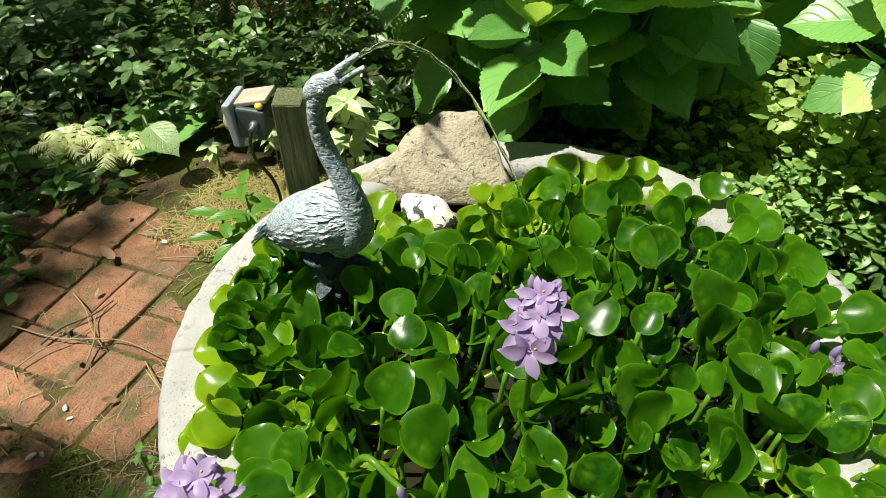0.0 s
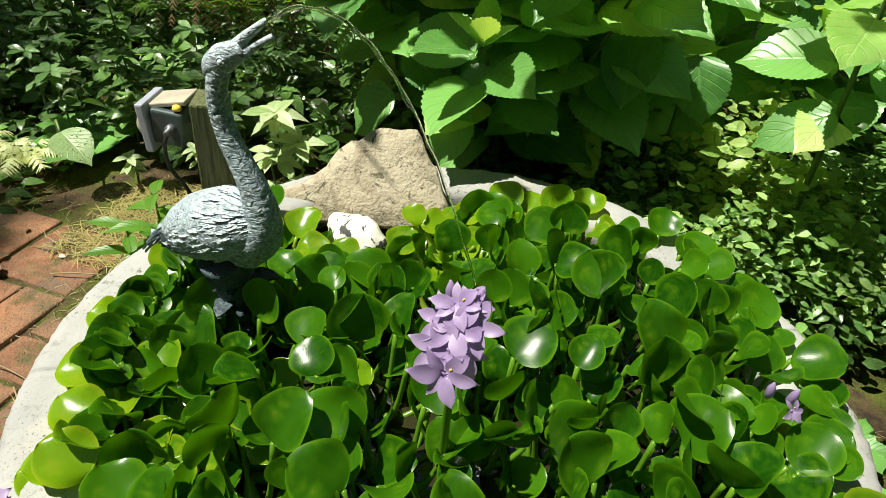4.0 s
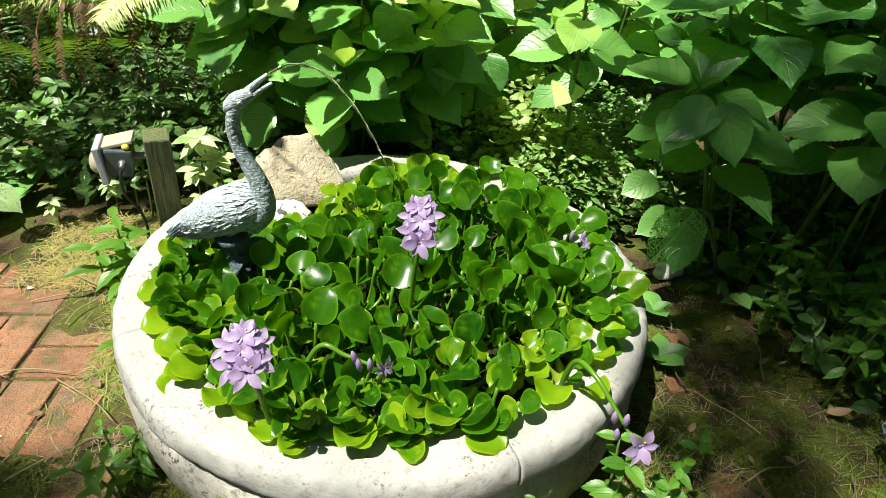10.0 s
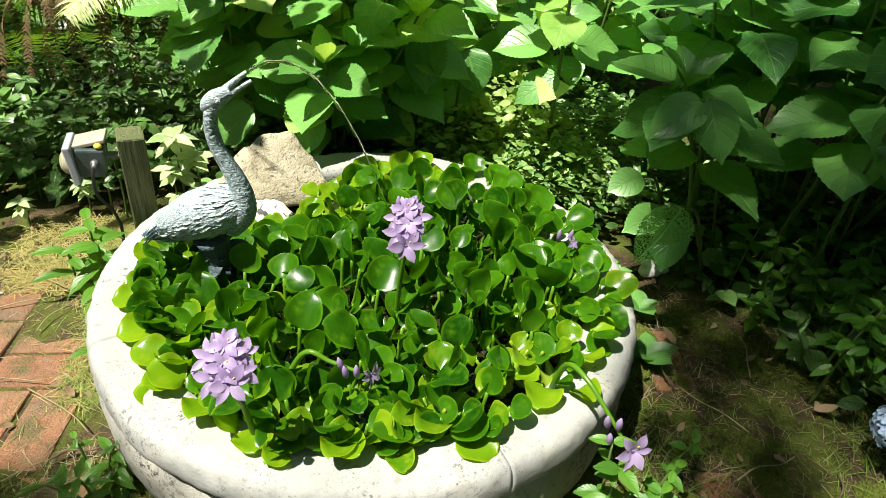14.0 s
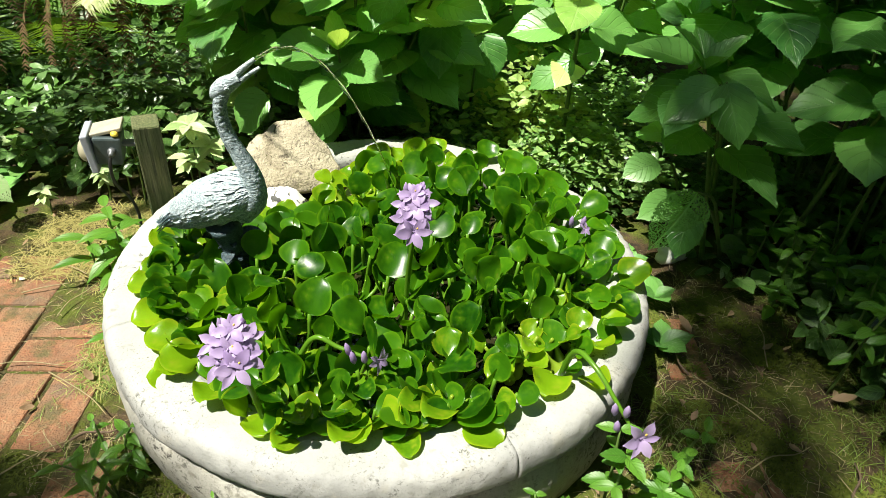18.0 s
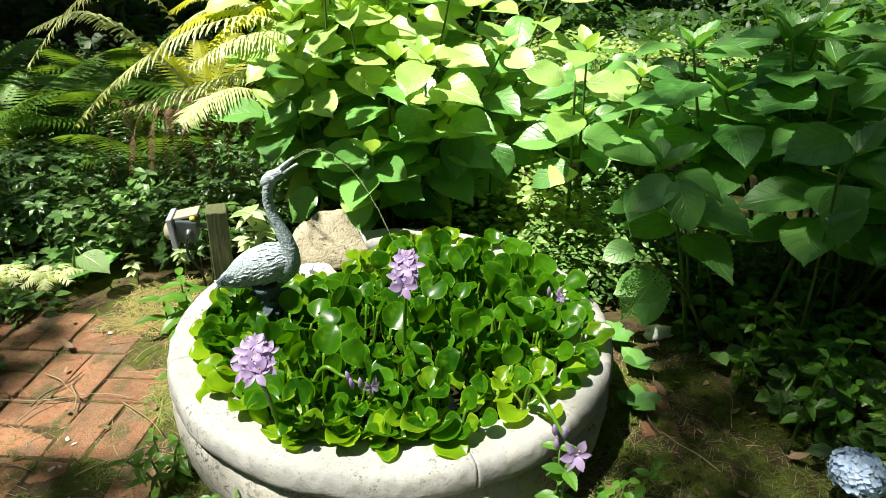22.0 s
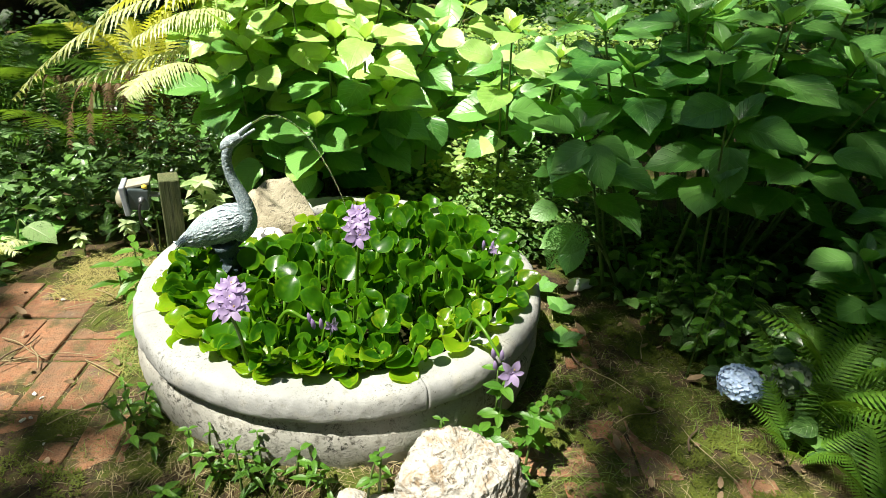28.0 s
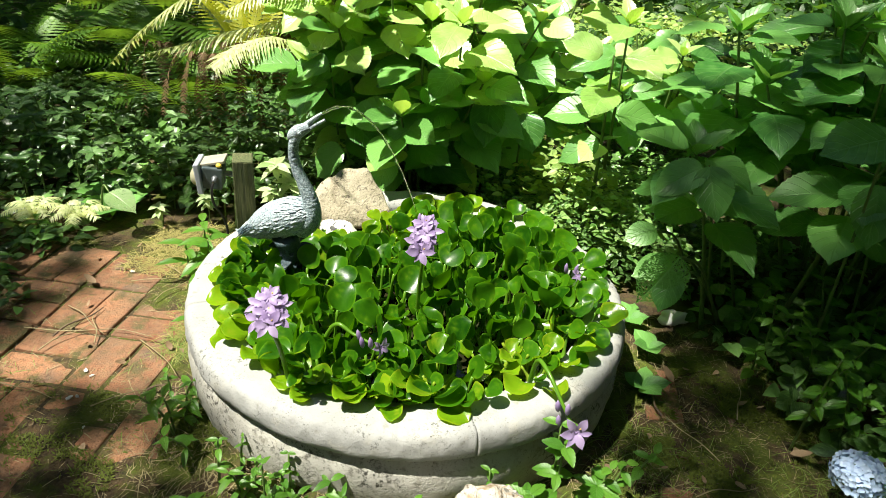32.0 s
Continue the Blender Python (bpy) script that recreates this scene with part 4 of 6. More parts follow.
build_hyacinths()
build_rosettes()
for _x, _y, _n in ((0.315, -0.255, 8), (0.25, -0.30, 6), (0.36, -0.30, 6), (-0.10, 0.26, 6), (-0.17, 0.12, 6), (-0.30, -0.34, 5), (0.12, -0.40, 5)):
    bulbous(_x, _y, _n)


# ---------------------------------------------------------------- hyacinth flowers
V, F, uv = leaf_shape(0.034, 0.0150, 0.6, 0.8, 0.25, 0.30, 0.0, 9, 2, 0.0, 0.06, ovate=(0.80, 0.72))
PETAL = mesh("petal", V, F, M_PETAL, uv)
V, F = stone_shape((0.0016, 0.0028, 0.0010), 2.0, 8, 6, 0.05)
SPOT = mesh("yellow_mark", V, F, M_YELLOW)
V, F, uv = tube([(0, 0, -0.014), (0, 0, -0.004), (0, 0, 0.002)], [0.0016, 0.003, 0.0052], 10)
THROAT = mesh("throat", V, F, M_PETAL, uv)
V, F, uv = tube([(0, 0, 0), (0, 0, 0.006), (0, 0, 0.016), (0, 0, 0.024)], [0.002, 0.005, 0.0045, 0.001], 8)
BUD = mesh("bud", V, F, M_PETAL, uv)


def blossom(parent, at, out, scale=1.0, openness=0.8):
    """Six petals round one centre, facing out."""
    out = Vector(out).normalized()
    m = out.to_track_quat("Z", "Y").to_matrix().to_4x4()
    b = part("blossom", THROAT, parent, Matrix.Translation(at) @ m @ Matrix.Diagonal((scale, scale, scale, 1)), "lilac blossom with six petals and a yellow mark")
    for k in range(6):
        a = k * math.pi / 3 + rnd(-0.2, 0.2)
        d = Vector((math.cos(a), math.sin(a), 1.25 - openness * 1.15 + rnd(-0.15, 0.25)))
        w = (1.3 if k % 2 else 0.95) * rnd(0.9, 1.1)
        part("petal", PETAL, b, one(d * 0.002 + Vector((0, 0, 0.001 * (k % 2))), d, Vector((-d.x, -d.y, 1.2)), rnd(0.85, 1.12)) @ Matrix.Diagonal((w, 1, 1, 1)))
        if k == 1:
            part("yellow_mark", SPOT, b, one(d * 0.011 + Vector((0, 0, 0.0012)), d, Vector((-d.x, -d.y, 1.2)), 1.0))
    return b


def flower_spike(label, line, blooms, scale, face=(0, -0.75, 0.55), buds=(), depth=0.012):
    """blooms: sideways and upward offsets from the spike's middle, as seen from the path."""
    base = Vector(line[0])
    thing_ = thing("hyacinth_flower", label, "flower", "hyacinth flowers", m=Matrix.Translation(base))
    pts = spline([Vector(p) - base for p in line], 20)
    V, F, uv = tube(pts, np.linspace(0.006, 0.003, 20), 8)
    part("stem", mesh("stem", V, F, M_PETIOLE, uv), thing_)
    top, face = Vector(pts[-1]), Vector(face).normalized()
    right = Vector((1, 0, 0))
    rise = face.cross(right) * -1
    if rise.z < 0:
        rise = -rise
    for u, w, size in blooms:
        u, w = u * 0.62, w * 0.95
        at = top + right * u + rise * w + face * (0.022 - depth * (abs(u) / 0.02))
        blossom(thing_, at, face + right * u * 14 + rise * (w * 9 - 0.05), scale * size, rnd(0.62, 0.9))
    for u, w in buds:
        d = Vector((u * 6, -0.15, 1))
        part("bud", BUD, thing_, Matrix.Translation(top + right * u + rise * w) @ d.to_track_quat("Z", "Y").to_matrix().to_4x4() @ Matrix.Diagonal((1.15, 1.15, 1.35, 1)))
    return thing_


def build_flowers():
    flower_spike("tall lilac water hyacinth spike in full bloom", [(0.045, -0.17, 0.16), (0.050, -0.195, 0.32), (0.056, -0.215, 0.41), (0.058, -0.221, 0.478)],
                 ((0.0, -0.030, 1.0), (-0.017, -0.008, 1.0), (0.014, -0.004, 1.0), (-0.022, 0.018, 0.95), (0.020, 0.020, 0.95), (0.0, 0.014, 1.0), (-0.006, 0.036, 0.8), (0.012, 0.038, 0.75)), 0.86, (0, -0.78, 0.50), ((-0.013, 0.030), (0.013, 0.030), (0.0, 0.022)))
    flower_spike("lilac water hyacinth bloom near the basin rim", [(-0.18, -0.44, 0.16), (-0.185, -0.48, 0.32), (-0.19, -0.505, 0.39), (-0.19, -0.515, 0.44)],
                 ((-0.002, 0.015, 1.1), (0.014, -0.023, 1.1), (-0.025, -0.018, 1.0), (0.031, 0.014, 0.95), (0.033, -0.007, 0.95), (-0.032, 0.012, 0.95), (0.002, -0.002, 1.0), (0.0, 0.03, 0.85)), 0.78, (0.1, -0.65, 0.65), ((-0.012, 0.024), (0.014, 0.026), (0.0, 0.03)))
    flower_spike("half-withered lilac hyacinth spike lying low over leaves", [(-0.16, -0.34, 0.20), (-0.11, -0.355, 0.31), (-0.065, -0.37, 0.305), (-0.015, -0.385, 0.295)], ((0.004, 0.0, 0.8),), 0.8, (0.7, -0.5, 0.3), ((-0.03, 0.008), (-0.022, -0.014), (-0.005, -0.012)))
    flower_spike("drooping lilac hyacinth spike hanging over the basin rim", [(0.33, -0.34, 0.18), (0.335, -0.38, 0.31), (0.355, -0.43, 0.33), (0.385, -0.475, 0.30), (0.412, -0.505, 0.265)], ((0.008, -0.008, 1.05),), 0.95, (0.1, -0.8, 0.5), ((-0.03, 0.024), (-0.026, -0.004), (-0.012, 0.02)))
    flower_spike("small half-hidden lilac bud among hyacinth leaves", [(0.36, 0.0, 0.17), (0.38, 0.005, 0.26), (0.42, 0.01, 0.295)], ((0.0, 0.0, 0.7),), 0.7, (0.5, -0.5, 0.5), ((-0.012, 0.01), (0.012, 0.01)))


build_flowers()


# ---------------------------------------------------------------- hydrangeas
BIG_LEAVES, SUNLIT_LEAVES = [], []
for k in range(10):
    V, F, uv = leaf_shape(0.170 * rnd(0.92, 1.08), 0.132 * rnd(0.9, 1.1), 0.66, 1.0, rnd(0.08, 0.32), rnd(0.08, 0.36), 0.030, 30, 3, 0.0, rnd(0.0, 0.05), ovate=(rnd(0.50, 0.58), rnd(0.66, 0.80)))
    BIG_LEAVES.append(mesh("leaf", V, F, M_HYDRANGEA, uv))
    # The same leaf shape again, in the sunlit colour.
    SUNLIT_LEAVES.append(mesh("leaf", V, F, M_YOUNG_SUNLIT, uv))
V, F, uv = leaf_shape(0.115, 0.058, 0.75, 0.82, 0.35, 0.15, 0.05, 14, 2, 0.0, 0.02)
# The top tuft as a sunlit-coloured copy and a shaded one.
YOUNG_SUNLIT = mesh("leaf", V, F, M_YOUNG_SUNLIT, uv)
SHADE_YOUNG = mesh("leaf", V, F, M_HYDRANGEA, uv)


def shoot(bush, foot, tip, pairs, size, young=True, lean=(0, 0, 0), reach=0.78, sun_share=0.0):
    """One stem with opposite pairs of leaves, each pair turned a quarter, and a pale tuft on top."""
    foot, tip = Vector(foot), Vector(tip)
    mid = foot.lerp(tip, 0.5) + Vector((0, 0, 0.06))
    pts = spline([foot, mid, tip], 12)
    V, F, uv = tube(pts, np.linspace(0.008, 0.0035, 12), 7)
    part("stem", mesh("stem", V, F, M_STEM, uv), bush)
    turn = rnd(0, 3.14)
    for i in range(pairs):
        f = 1 - reach * (i / max(1, pairs)) ** 0.9
        k = min(10.99, f * 11)
        p = Vector(pts[int(k)]).lerp(Vector(pts[int(k) + 1]), k % 1)
        for s in (0, math.pi):
            a = turn + i * math.pi / 2 + s + rnd(-0.35, 0.35)
            flat = Vector((math.cos(a), math.sin(a), 0)) + Vector(lean)
            along = flat + Vector((0, 0, rnd(-0.14, 0.30) - 0.06 * i))
            up = SUN * 0.6 + Vector((0, -0.5 * sun_share, 0.7)) + flat * rnd(0.0, 0.3) + Vector((rnd(-0.3, 0.3), rnd(-0.4, 0.15), 0))
            # Higher leaves are likelier to take the copy with sunlight in its colour.
            kind = SUNLIT_LEAVES if random.random() < sun_share * min(0.95, max(0.2, (p.z - 0.52) * 3.2)) else BIG_LEAVES
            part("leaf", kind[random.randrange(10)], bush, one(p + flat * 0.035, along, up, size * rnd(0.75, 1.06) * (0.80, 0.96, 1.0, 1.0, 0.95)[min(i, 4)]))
    if young:
        for i in range(4):
            a = turn + 0.8 + i * math.pi / 2
            part("leaf", YOUNG_SUNLIT if sun_share > 0 else SHADE_YOUNG, bush, one(tip, (math.cos(a), math.sin(a), 1.3 - 0.3 * (i % 2)), (-0.6 * math.cos(a), -0.6 * math.sin(a) - 0.3, 0.9), size * rnd(0.55, 0.9)))


def bush(label, shoots, pairs, size, lean=(0, 0, 0), reach=0.78, sun_share=0.0):
    """shoots: (foot x, foot y, tip x, tip y, tip z)."""
    b = thing("hydrangea_bush", label, "shrub", "hydrangea bushes")
    for fx, fy, x, y, z in shoots:
        shoot(b, (fx, fy, -0.02), (x, y, z), pairs, size, random.random() < 0.9, lean, reach, sun_share)
    return b


def fan(cx, cy, rx, ry, zlo, zhi, n, foot=0.35):
    """Shoot tips spread over an oval, tallest in the middle."""
    out = []
    for i in range(n):
        a, r = i * 2.4 + rnd(-0.3, 0.3), math.sqrt((i + 0.5) / n)
        x, y = cx + rx * r * math.cos(a), cy + ry * r * math.sin(a)
        out.append((cx + (x - cx) * foot, cy + (y - cy) * foot, x, y, zhi - (zhi - zlo) * r ** 1.6 + rnd(-0.06, 0.06)))
    return out


def build_hydrangeas():
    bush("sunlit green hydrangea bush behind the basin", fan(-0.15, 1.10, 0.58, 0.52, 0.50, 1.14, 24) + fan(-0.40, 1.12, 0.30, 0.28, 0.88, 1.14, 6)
         + [(-0.1, 1.2, 0.02, 1.15, 1.05), (0.2, 1.3, 0.46, 1.35, 0.93), (-0.3, 1.1, -0.32, 1.15, 1.13), (-0.4, 1.1, -0.50, 0.95, 0.85), (-0.35, 1.0, -0.42, 0.78, 0.70), (0.0, 0.9, 0.02, 0.66, 0.78)], 7, 1.22, reach=0.74, sun_share=1.0)
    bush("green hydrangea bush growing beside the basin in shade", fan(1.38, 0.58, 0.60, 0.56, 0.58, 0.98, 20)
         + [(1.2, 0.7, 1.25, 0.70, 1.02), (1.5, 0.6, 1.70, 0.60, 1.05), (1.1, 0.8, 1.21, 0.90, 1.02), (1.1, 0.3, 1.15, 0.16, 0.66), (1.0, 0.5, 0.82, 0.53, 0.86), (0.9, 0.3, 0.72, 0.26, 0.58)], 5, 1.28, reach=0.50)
    bush("green hydrangea bush at the back of the garden", fan(0.85, 1.55, 0.5, 0.45, 0.4, 0.72, 13) + [(0.6, 0.95, 0.56, 0.84, 0.80), (0.55, 0.75, 0.50, 0.62, 0.74)], 4, 1.05, reach=0.6, sun_share=0.9)
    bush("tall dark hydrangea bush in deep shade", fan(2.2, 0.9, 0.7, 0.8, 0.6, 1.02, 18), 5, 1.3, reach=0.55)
    bush("low shaded hydrangea shoots near the mossy path", fan(1.75, -0.10, 0.35, 0.3, 0.25, 0.5, 9), 3, 0.95)


build_hydrangeas()


def overhang(label, leaves):
    """Low shoots at a bush's edge: (place of the leaf's middle, heading in degrees, dip of the tip, size)."""
    b = thing("hydrangea_shoot", label, "shrub", "hydrangea bushes")
    for x, y, z, head, dip, size in leaves:
        a = radians(head)
        d = Vector((math.cos(a), math.sin(a), -dip))
        p = Vector((x, y, z)) - d.normalized() * 0.08 * size
        foot = Vector((x * 0.9 + (0.35 if x > 0.5 else 0.0), y + 0.28, 0.0))
        V, F, uv = tube(spline([foot, foot.lerp(p, 0.6) + Vector((0, 0, 0.06)), p], 9), np.linspace(0.005, 0.003, 9), 6)
        part("stem", mesh("stem", V, F, M_STEM, uv), b)
        part("leaf", BIG_LEAVES[random.randrange(10)], b, one(p, d, Vector((-0.15, -0.55, 0.8)) - Vector((d.x, d.y, 0)) * 0.1, size * 0.88))


overhang("broad hydrangea leaves hanging low behind the basin", ((-0.55, 0.85, 0.36, 235, 0.5, 1.3), (-0.44, 0.65, 0.25, 200, 0.9, 1.1), (-0.21, 0.58, 0.27, 250, 1.2, 0.95), (0.13, 0.68, 0.45, 265, 1.8, 1.15),
         (-0.52, 0.71, 0.57, 190, 0.25, 1.1), (-0.30, 0.70, 0.36, 330, 0.4, 1.0), (-0.06, 0.66, 0.36, 280, 1.0, 1.2), (-0.15, 0.62, 0.42, 200, 0.4, 1.1), (0.28, 0.72, 0.42, 300, 1.2, 1.0)))
overhang("broad hydrangea leaves leaning out over the basin", ((0.66, 0.15, 0.55, 205, 0.35, 0.95), (0.75, 0.12, 0.53, 290, 1.1, 0.95), (0.44, 0.60, 0.43, 190, 0.6, 0.95), (0.46, 0.86, 0.67, 200, 0.1, 1.05), (0.34, 1.22, 0.80, 260, 0.8, 1.1),
         (1.09, 0.02, 0.56, 265, 1.6, 1.0), (0.93, -0.08, 0.76, 200, 0.15, 1.0), (0.62, 0.24, 0.33, 200, 0.2, 0.7), (0.66, 0.16, 0.27, 205, 0.2, 0.8), (0.68, 0.04, 0.27, 245, 1.2, 0.75)))

def eaten_leaf(label, at, along, up, size, foot, rate, seed, material):
    """A broad leaf that insects have eaten into a net of small holes."""
    V, F, uv = leaf_shape(0.170, 0.135, 0.66, 1.0, 0.12, 0.25, 0.02, 60, 16, ovate=(0.55, 0.8))
    keep = [f for f in F if noise.noise(Vector(V[f].mean(0)) * 330 + Vector((seed, 0, 0))) < rate or abs(uv[f][:, 0].mean() - 0.5) < 0.03]
    b = thing("hydrangea_shoot", label, "shrub", "hydrangea bushes")
    p = Vector(at) - Vector(along).normalized() * 0.08 * size
    w, g, q = tube(spline([foot, Vector(foot).lerp(p, 0.6) + Vector((0, 0, 0.06)), p], 9), np.linspace(0.005, 0.003, 9), 6)
    part("stem", mesh("stem", w, g, M_STEM, q), b)
    part("leaf", mesh("leaf", V, np.array(keep), material, uv), b, one(p, along, up, size))


eaten_leaf("hydrangea leaf eaten into lace by insects beside the basin", (0.66, 0.045, 0.30), (-0.45, -0.3, -0.8), (0.1, -0.9, 0.35), 1.0, (0.95, 0.30, 0.0), 0.13, 3.0, M_HYDRANGEA)
eaten_leaf("pale insect-eaten leaf beside the brick path", (-1.09, 0.40, 0.13), (1.0, -0.35, -0.2), (0.15, -0.25, 0.95), 0.72, (-1.25, 0.50, 0.0), 0.36, 9.0, M_PALE_WEED)


def floret_head(label, centre, radius, material, count):
    head = thing("hydrangea_flower_head", label, "flower", "mophead flowers", m=Matrix.Translation(centre))
    V, F, uv = tube(spline([(0, 0, -0.02), (0.03, 0.03, -0.08), (0.08, 0.09, -centre[2] - 0.02)], 10), 0.005, 7)
    part("stem", mesh("stem", V, F, M_STEM, uv), head)
    V, F = stone_shape((radius * 0.6,) * 3, 4.0, 18, 12, 0.1)
    part("core", mesh("core", V - [0, 0, radius * 0.5], F, M_STEM), head)
    pet = leaf_shape(0.0135, 0.0125, 0.5, 0.9, 0.15, -0.15, 0.0, 5, 1, blunt=True)
    four = [np.array(frames((0, 0, 0), (math.cos(a), math.sin(a), 0.15), (0, 0, 1))[0]) for a in np.arange(4) * math.pi / 2]
    fv = np.vstack([pet[0] @ m[:3, :3].T for m in four])
    ff = np.vstack([pet[1] + i * len(pet[0]) for i in range(4)])
    floret = mesh("floret", fv, ff, material, np.tile(pet[2], (4, 1)))
    for i in range(count):
        z = 1 - 1.75 * (i + 0.5) / count
        a = i * 2.399
        d = Vector((math.sqrt(max(0, 1 - z * z)) * math.cos(a), math.sqrt(max(0, 1 - z * z)) * math.sin(a), z))
        part("floret", floret, head, Matrix.Diagonal((1.1, 1.1, 0.82, 1)) @ Matrix.Translation(d * radius * rnd(0.86, 1.06)) @ d.to_track_quat("Z", "Y").to_matrix().to_4x4() @ pose(0, 0, 0, rnd(-24, 24), rnd(-24, 24), rnd(0, 90)) @ Matrix.Scale(rnd(0.62, 0.85), 4))


floret_head("pale blue mophead hydrangea flower among ferns", (1.06, -0.375, 0.125), 0.050, M_BLUE, 190)
floret_head("faded greenish hydrangea flower among ferns", (1.20, -0.355, 0.13), 0.050, M_FADED, 150)


# ---------------------------------------------------------------- ferns
def frond_shape(length, width, pairs, arch, sub=True):
    """One frond along +y: a rib with tapering leaflets, each a toothed strip."""
    P, F, U = [], [], []

    def rib(v):
        return np.array([0, length * v * (1 - 0.12 * arch * v), arch * length * (0.55 * v - 0.75 * v * v)])

    at = 0
    for i in range(16):
        a, b = rib(i / 16), rib((i + 1) / 16)
        w = 0.003 * (1 - i / 17)
        for q in (a + [w, 0, 0], a - [w, 0, 0], b - [w, 0, 0], b + [w, 0, 0]):
            P.append(q)
            U.append((0.5, 0.5))
        F += [(at, at + 1, at + 2), (at, at + 2, at + 3)]
        at += 4
    for i in range(pairs):
        v = 0.10 + 0.88 * i / pairs
        L = width / 2 * math.sin(math.pi * min(1, 0.12 + 0.88 * (1 - v))) ** 0.8 * (1 if v > 0.25 else 0.5 + 2 * v)
        L = max(L, 0.008)
        for s in (-1, 1):
            base = rib(v)
            d = np.array([s * 0.93, 0.36, -0.12 - 0.1 * random.random()])
            d /= np.linalg.norm(d)
            e = np.cross((0, 0, 1), d)
            n = 7 if sub else 3
            hw = min(0.42 * length / pairs, L * 0.22)
            top, bot = [], []
            for k in range(n + 1):
                f = k / n
                tooth = 1.0 if k % 2 else 0.55
                w = hw * (1 - f) ** 0.7 * tooth + 0.0006
                c = base + d * L * f - [0, 0, 0.25 * L * f * f]
                top.append(c + e * w)
                bot.append(c - e * w)
            for k in range(n):
                for q in (bot[k], bot[k + 1], top[k + 1], top[k]):
                    P.append(q)
                    U.append((0.3 + 0.4 * random.random(), k / n))
                F += [(at, at + 1, at + 2), (at, at + 2, at + 3)] if s > 0 else [(at + 2, at + 1, at), (at + 3, at + 2, at)]
                at += 4
    return np.array(P), np.array(F), np.array(U)


GREEN_FRONDS = [mesh("frond", *(lambda s: (s[0], s[1], M_FERN, s[2]))(frond_shape(0.46, 0.19, 24, a))) for a in (0.5, 0.8, 1.1)]


YELLOW_FRONDS = [mesh("frond", *(lambda s: (s[0], s[1], M_YELLOW_FERN, s[2]))(frond_shape(0.5, 0.15, 24, a))) for a in (0.6, 0.9)]
LADY_FRONDS = [mesh("frond", *(lambda s: (s[0], s[1], M_FERN, s[2]))(frond_shape(0.40, 0.19, 20, a))) for a in (0.4, 0.7, 1.0)]


def fern(label, x, y, fronds, meshes, size, heading=None, spread=6.283, rise=0.9, z=0.0):
    f = thing("fern", label, "fern", "ferns", m=pose(x, y, z))
    a0 = rnd(0, 6.28) if heading is None else heading - spread / 2
    for i in range(fronds):
        a = a0 + spread * (i + rnd(0.1, 0.9)) / fronds
        part("frond", meshes[i % len(meshes)], f, one((0.02 * math.cos(a), 0.02 * math.sin(a), 0), (math.cos(a), math.sin(a), rise * rnd(0.4, 1.3)), (-math.cos(a) * 0.7, -math.sin(a) * 0.7, 1), size * rnd(0.75, 1.15)))


def frond_along(points, width, pairs):
    """One frond along a bent line: a rib with toothed leaflets that hang a little to both sides. Vertices, triangles, UV."""
    line = spline(points, 61)
    way = np.gradient(line, axis=0)
    way /= np.linalg.norm(way, axis=1)[:, None]
    P, F, U, at = [], [], [], 0

    def quad(q, flip):
        nonlocal at, F
        P.extend(q)
        F += [(at, at + 2, at + 1), (at, at + 3, at + 2)] if flip else [(at, at + 1, at + 2), (at, at + 2, at + 3)]
        at += 4

    for i in range(0, 60, 2):
        side = np.cross(way[i], (0, 0, 1.0)) * 0.0030 * (1 - i / 70)
        quad((line[i] + side, line[i] - side, line[i + 2] - side, line[i + 2] + side), False)
        U += [(0.5, 0.5)] * 4
    for k in range(pairs):
        v = 0.24 + 0.75 * k / pairs
        i = min(60, int(v * 60))
        L = width / 2 * max(0.06, math.sin(math.pi * min(1.0, 0.10 + 0.9 * (1 - v))) ** 0.7) * (1 if v > 0.35 else 0.35 + 1.85 * v)
        side = np.cross(way[i], (0, 0, 1.0))
        side /= np.linalg.norm(side) + 1e-9
        for sgn in (-1, 1):
            d = side * sgn * 0.9 + way[i] * 0.38 + np.array([0, 0, -0.12 + rnd(-0.2, 0.2)])
            d *= L * rnd(0.85, 1.08) / np.linalg.norm(d)
            e = way[i] * 1.0
            hw = min(0.50 * np.linalg.norm(line[60] - line[0]) / pairs * 1.3, L * 0.24)
            n = 7
            row = []
            for f in range(n + 1):
                g = f / n
                w = hw * (1 - g) ** 0.65 * (1.0 if f % 2 else 0.5) + 0.0005
                c = line[i] + d * g - np.array([0, 0, 0.30 * L * g * g])
                row.append((c - e * w, c + e * w))
            for f in range(n):
                quad((row[f][0], row[f + 1][0], row[f + 1][1], row[f][1]), sgn < 0)
                U += [(0.3 + 0.4 * random.random(), f / n)] * 4
    return np.array(P), np.array(F), np.array(U)


PALE_SETS, YELLOW_SETS = (M_FERN_SUNLIT, 0.19, 62), (M_YELLOW_FERN, 0.17, 56)
DRY_SETS = (M_DRY_FERN, 0.06, 40)


def arching_fern(label, foot, kind, lines):
    f = thing("fern", label, "fern", "ferns", m=Matrix.Translation(foot))
    material, width, pairs = kind
    for line in lines:
        V, F, uv = frond_along([(0, 0, 0.0)] + line, width * rnd(0.9, 1.1), pairs)
        part("frond", mesh("frond", V, F, material, uv), f)


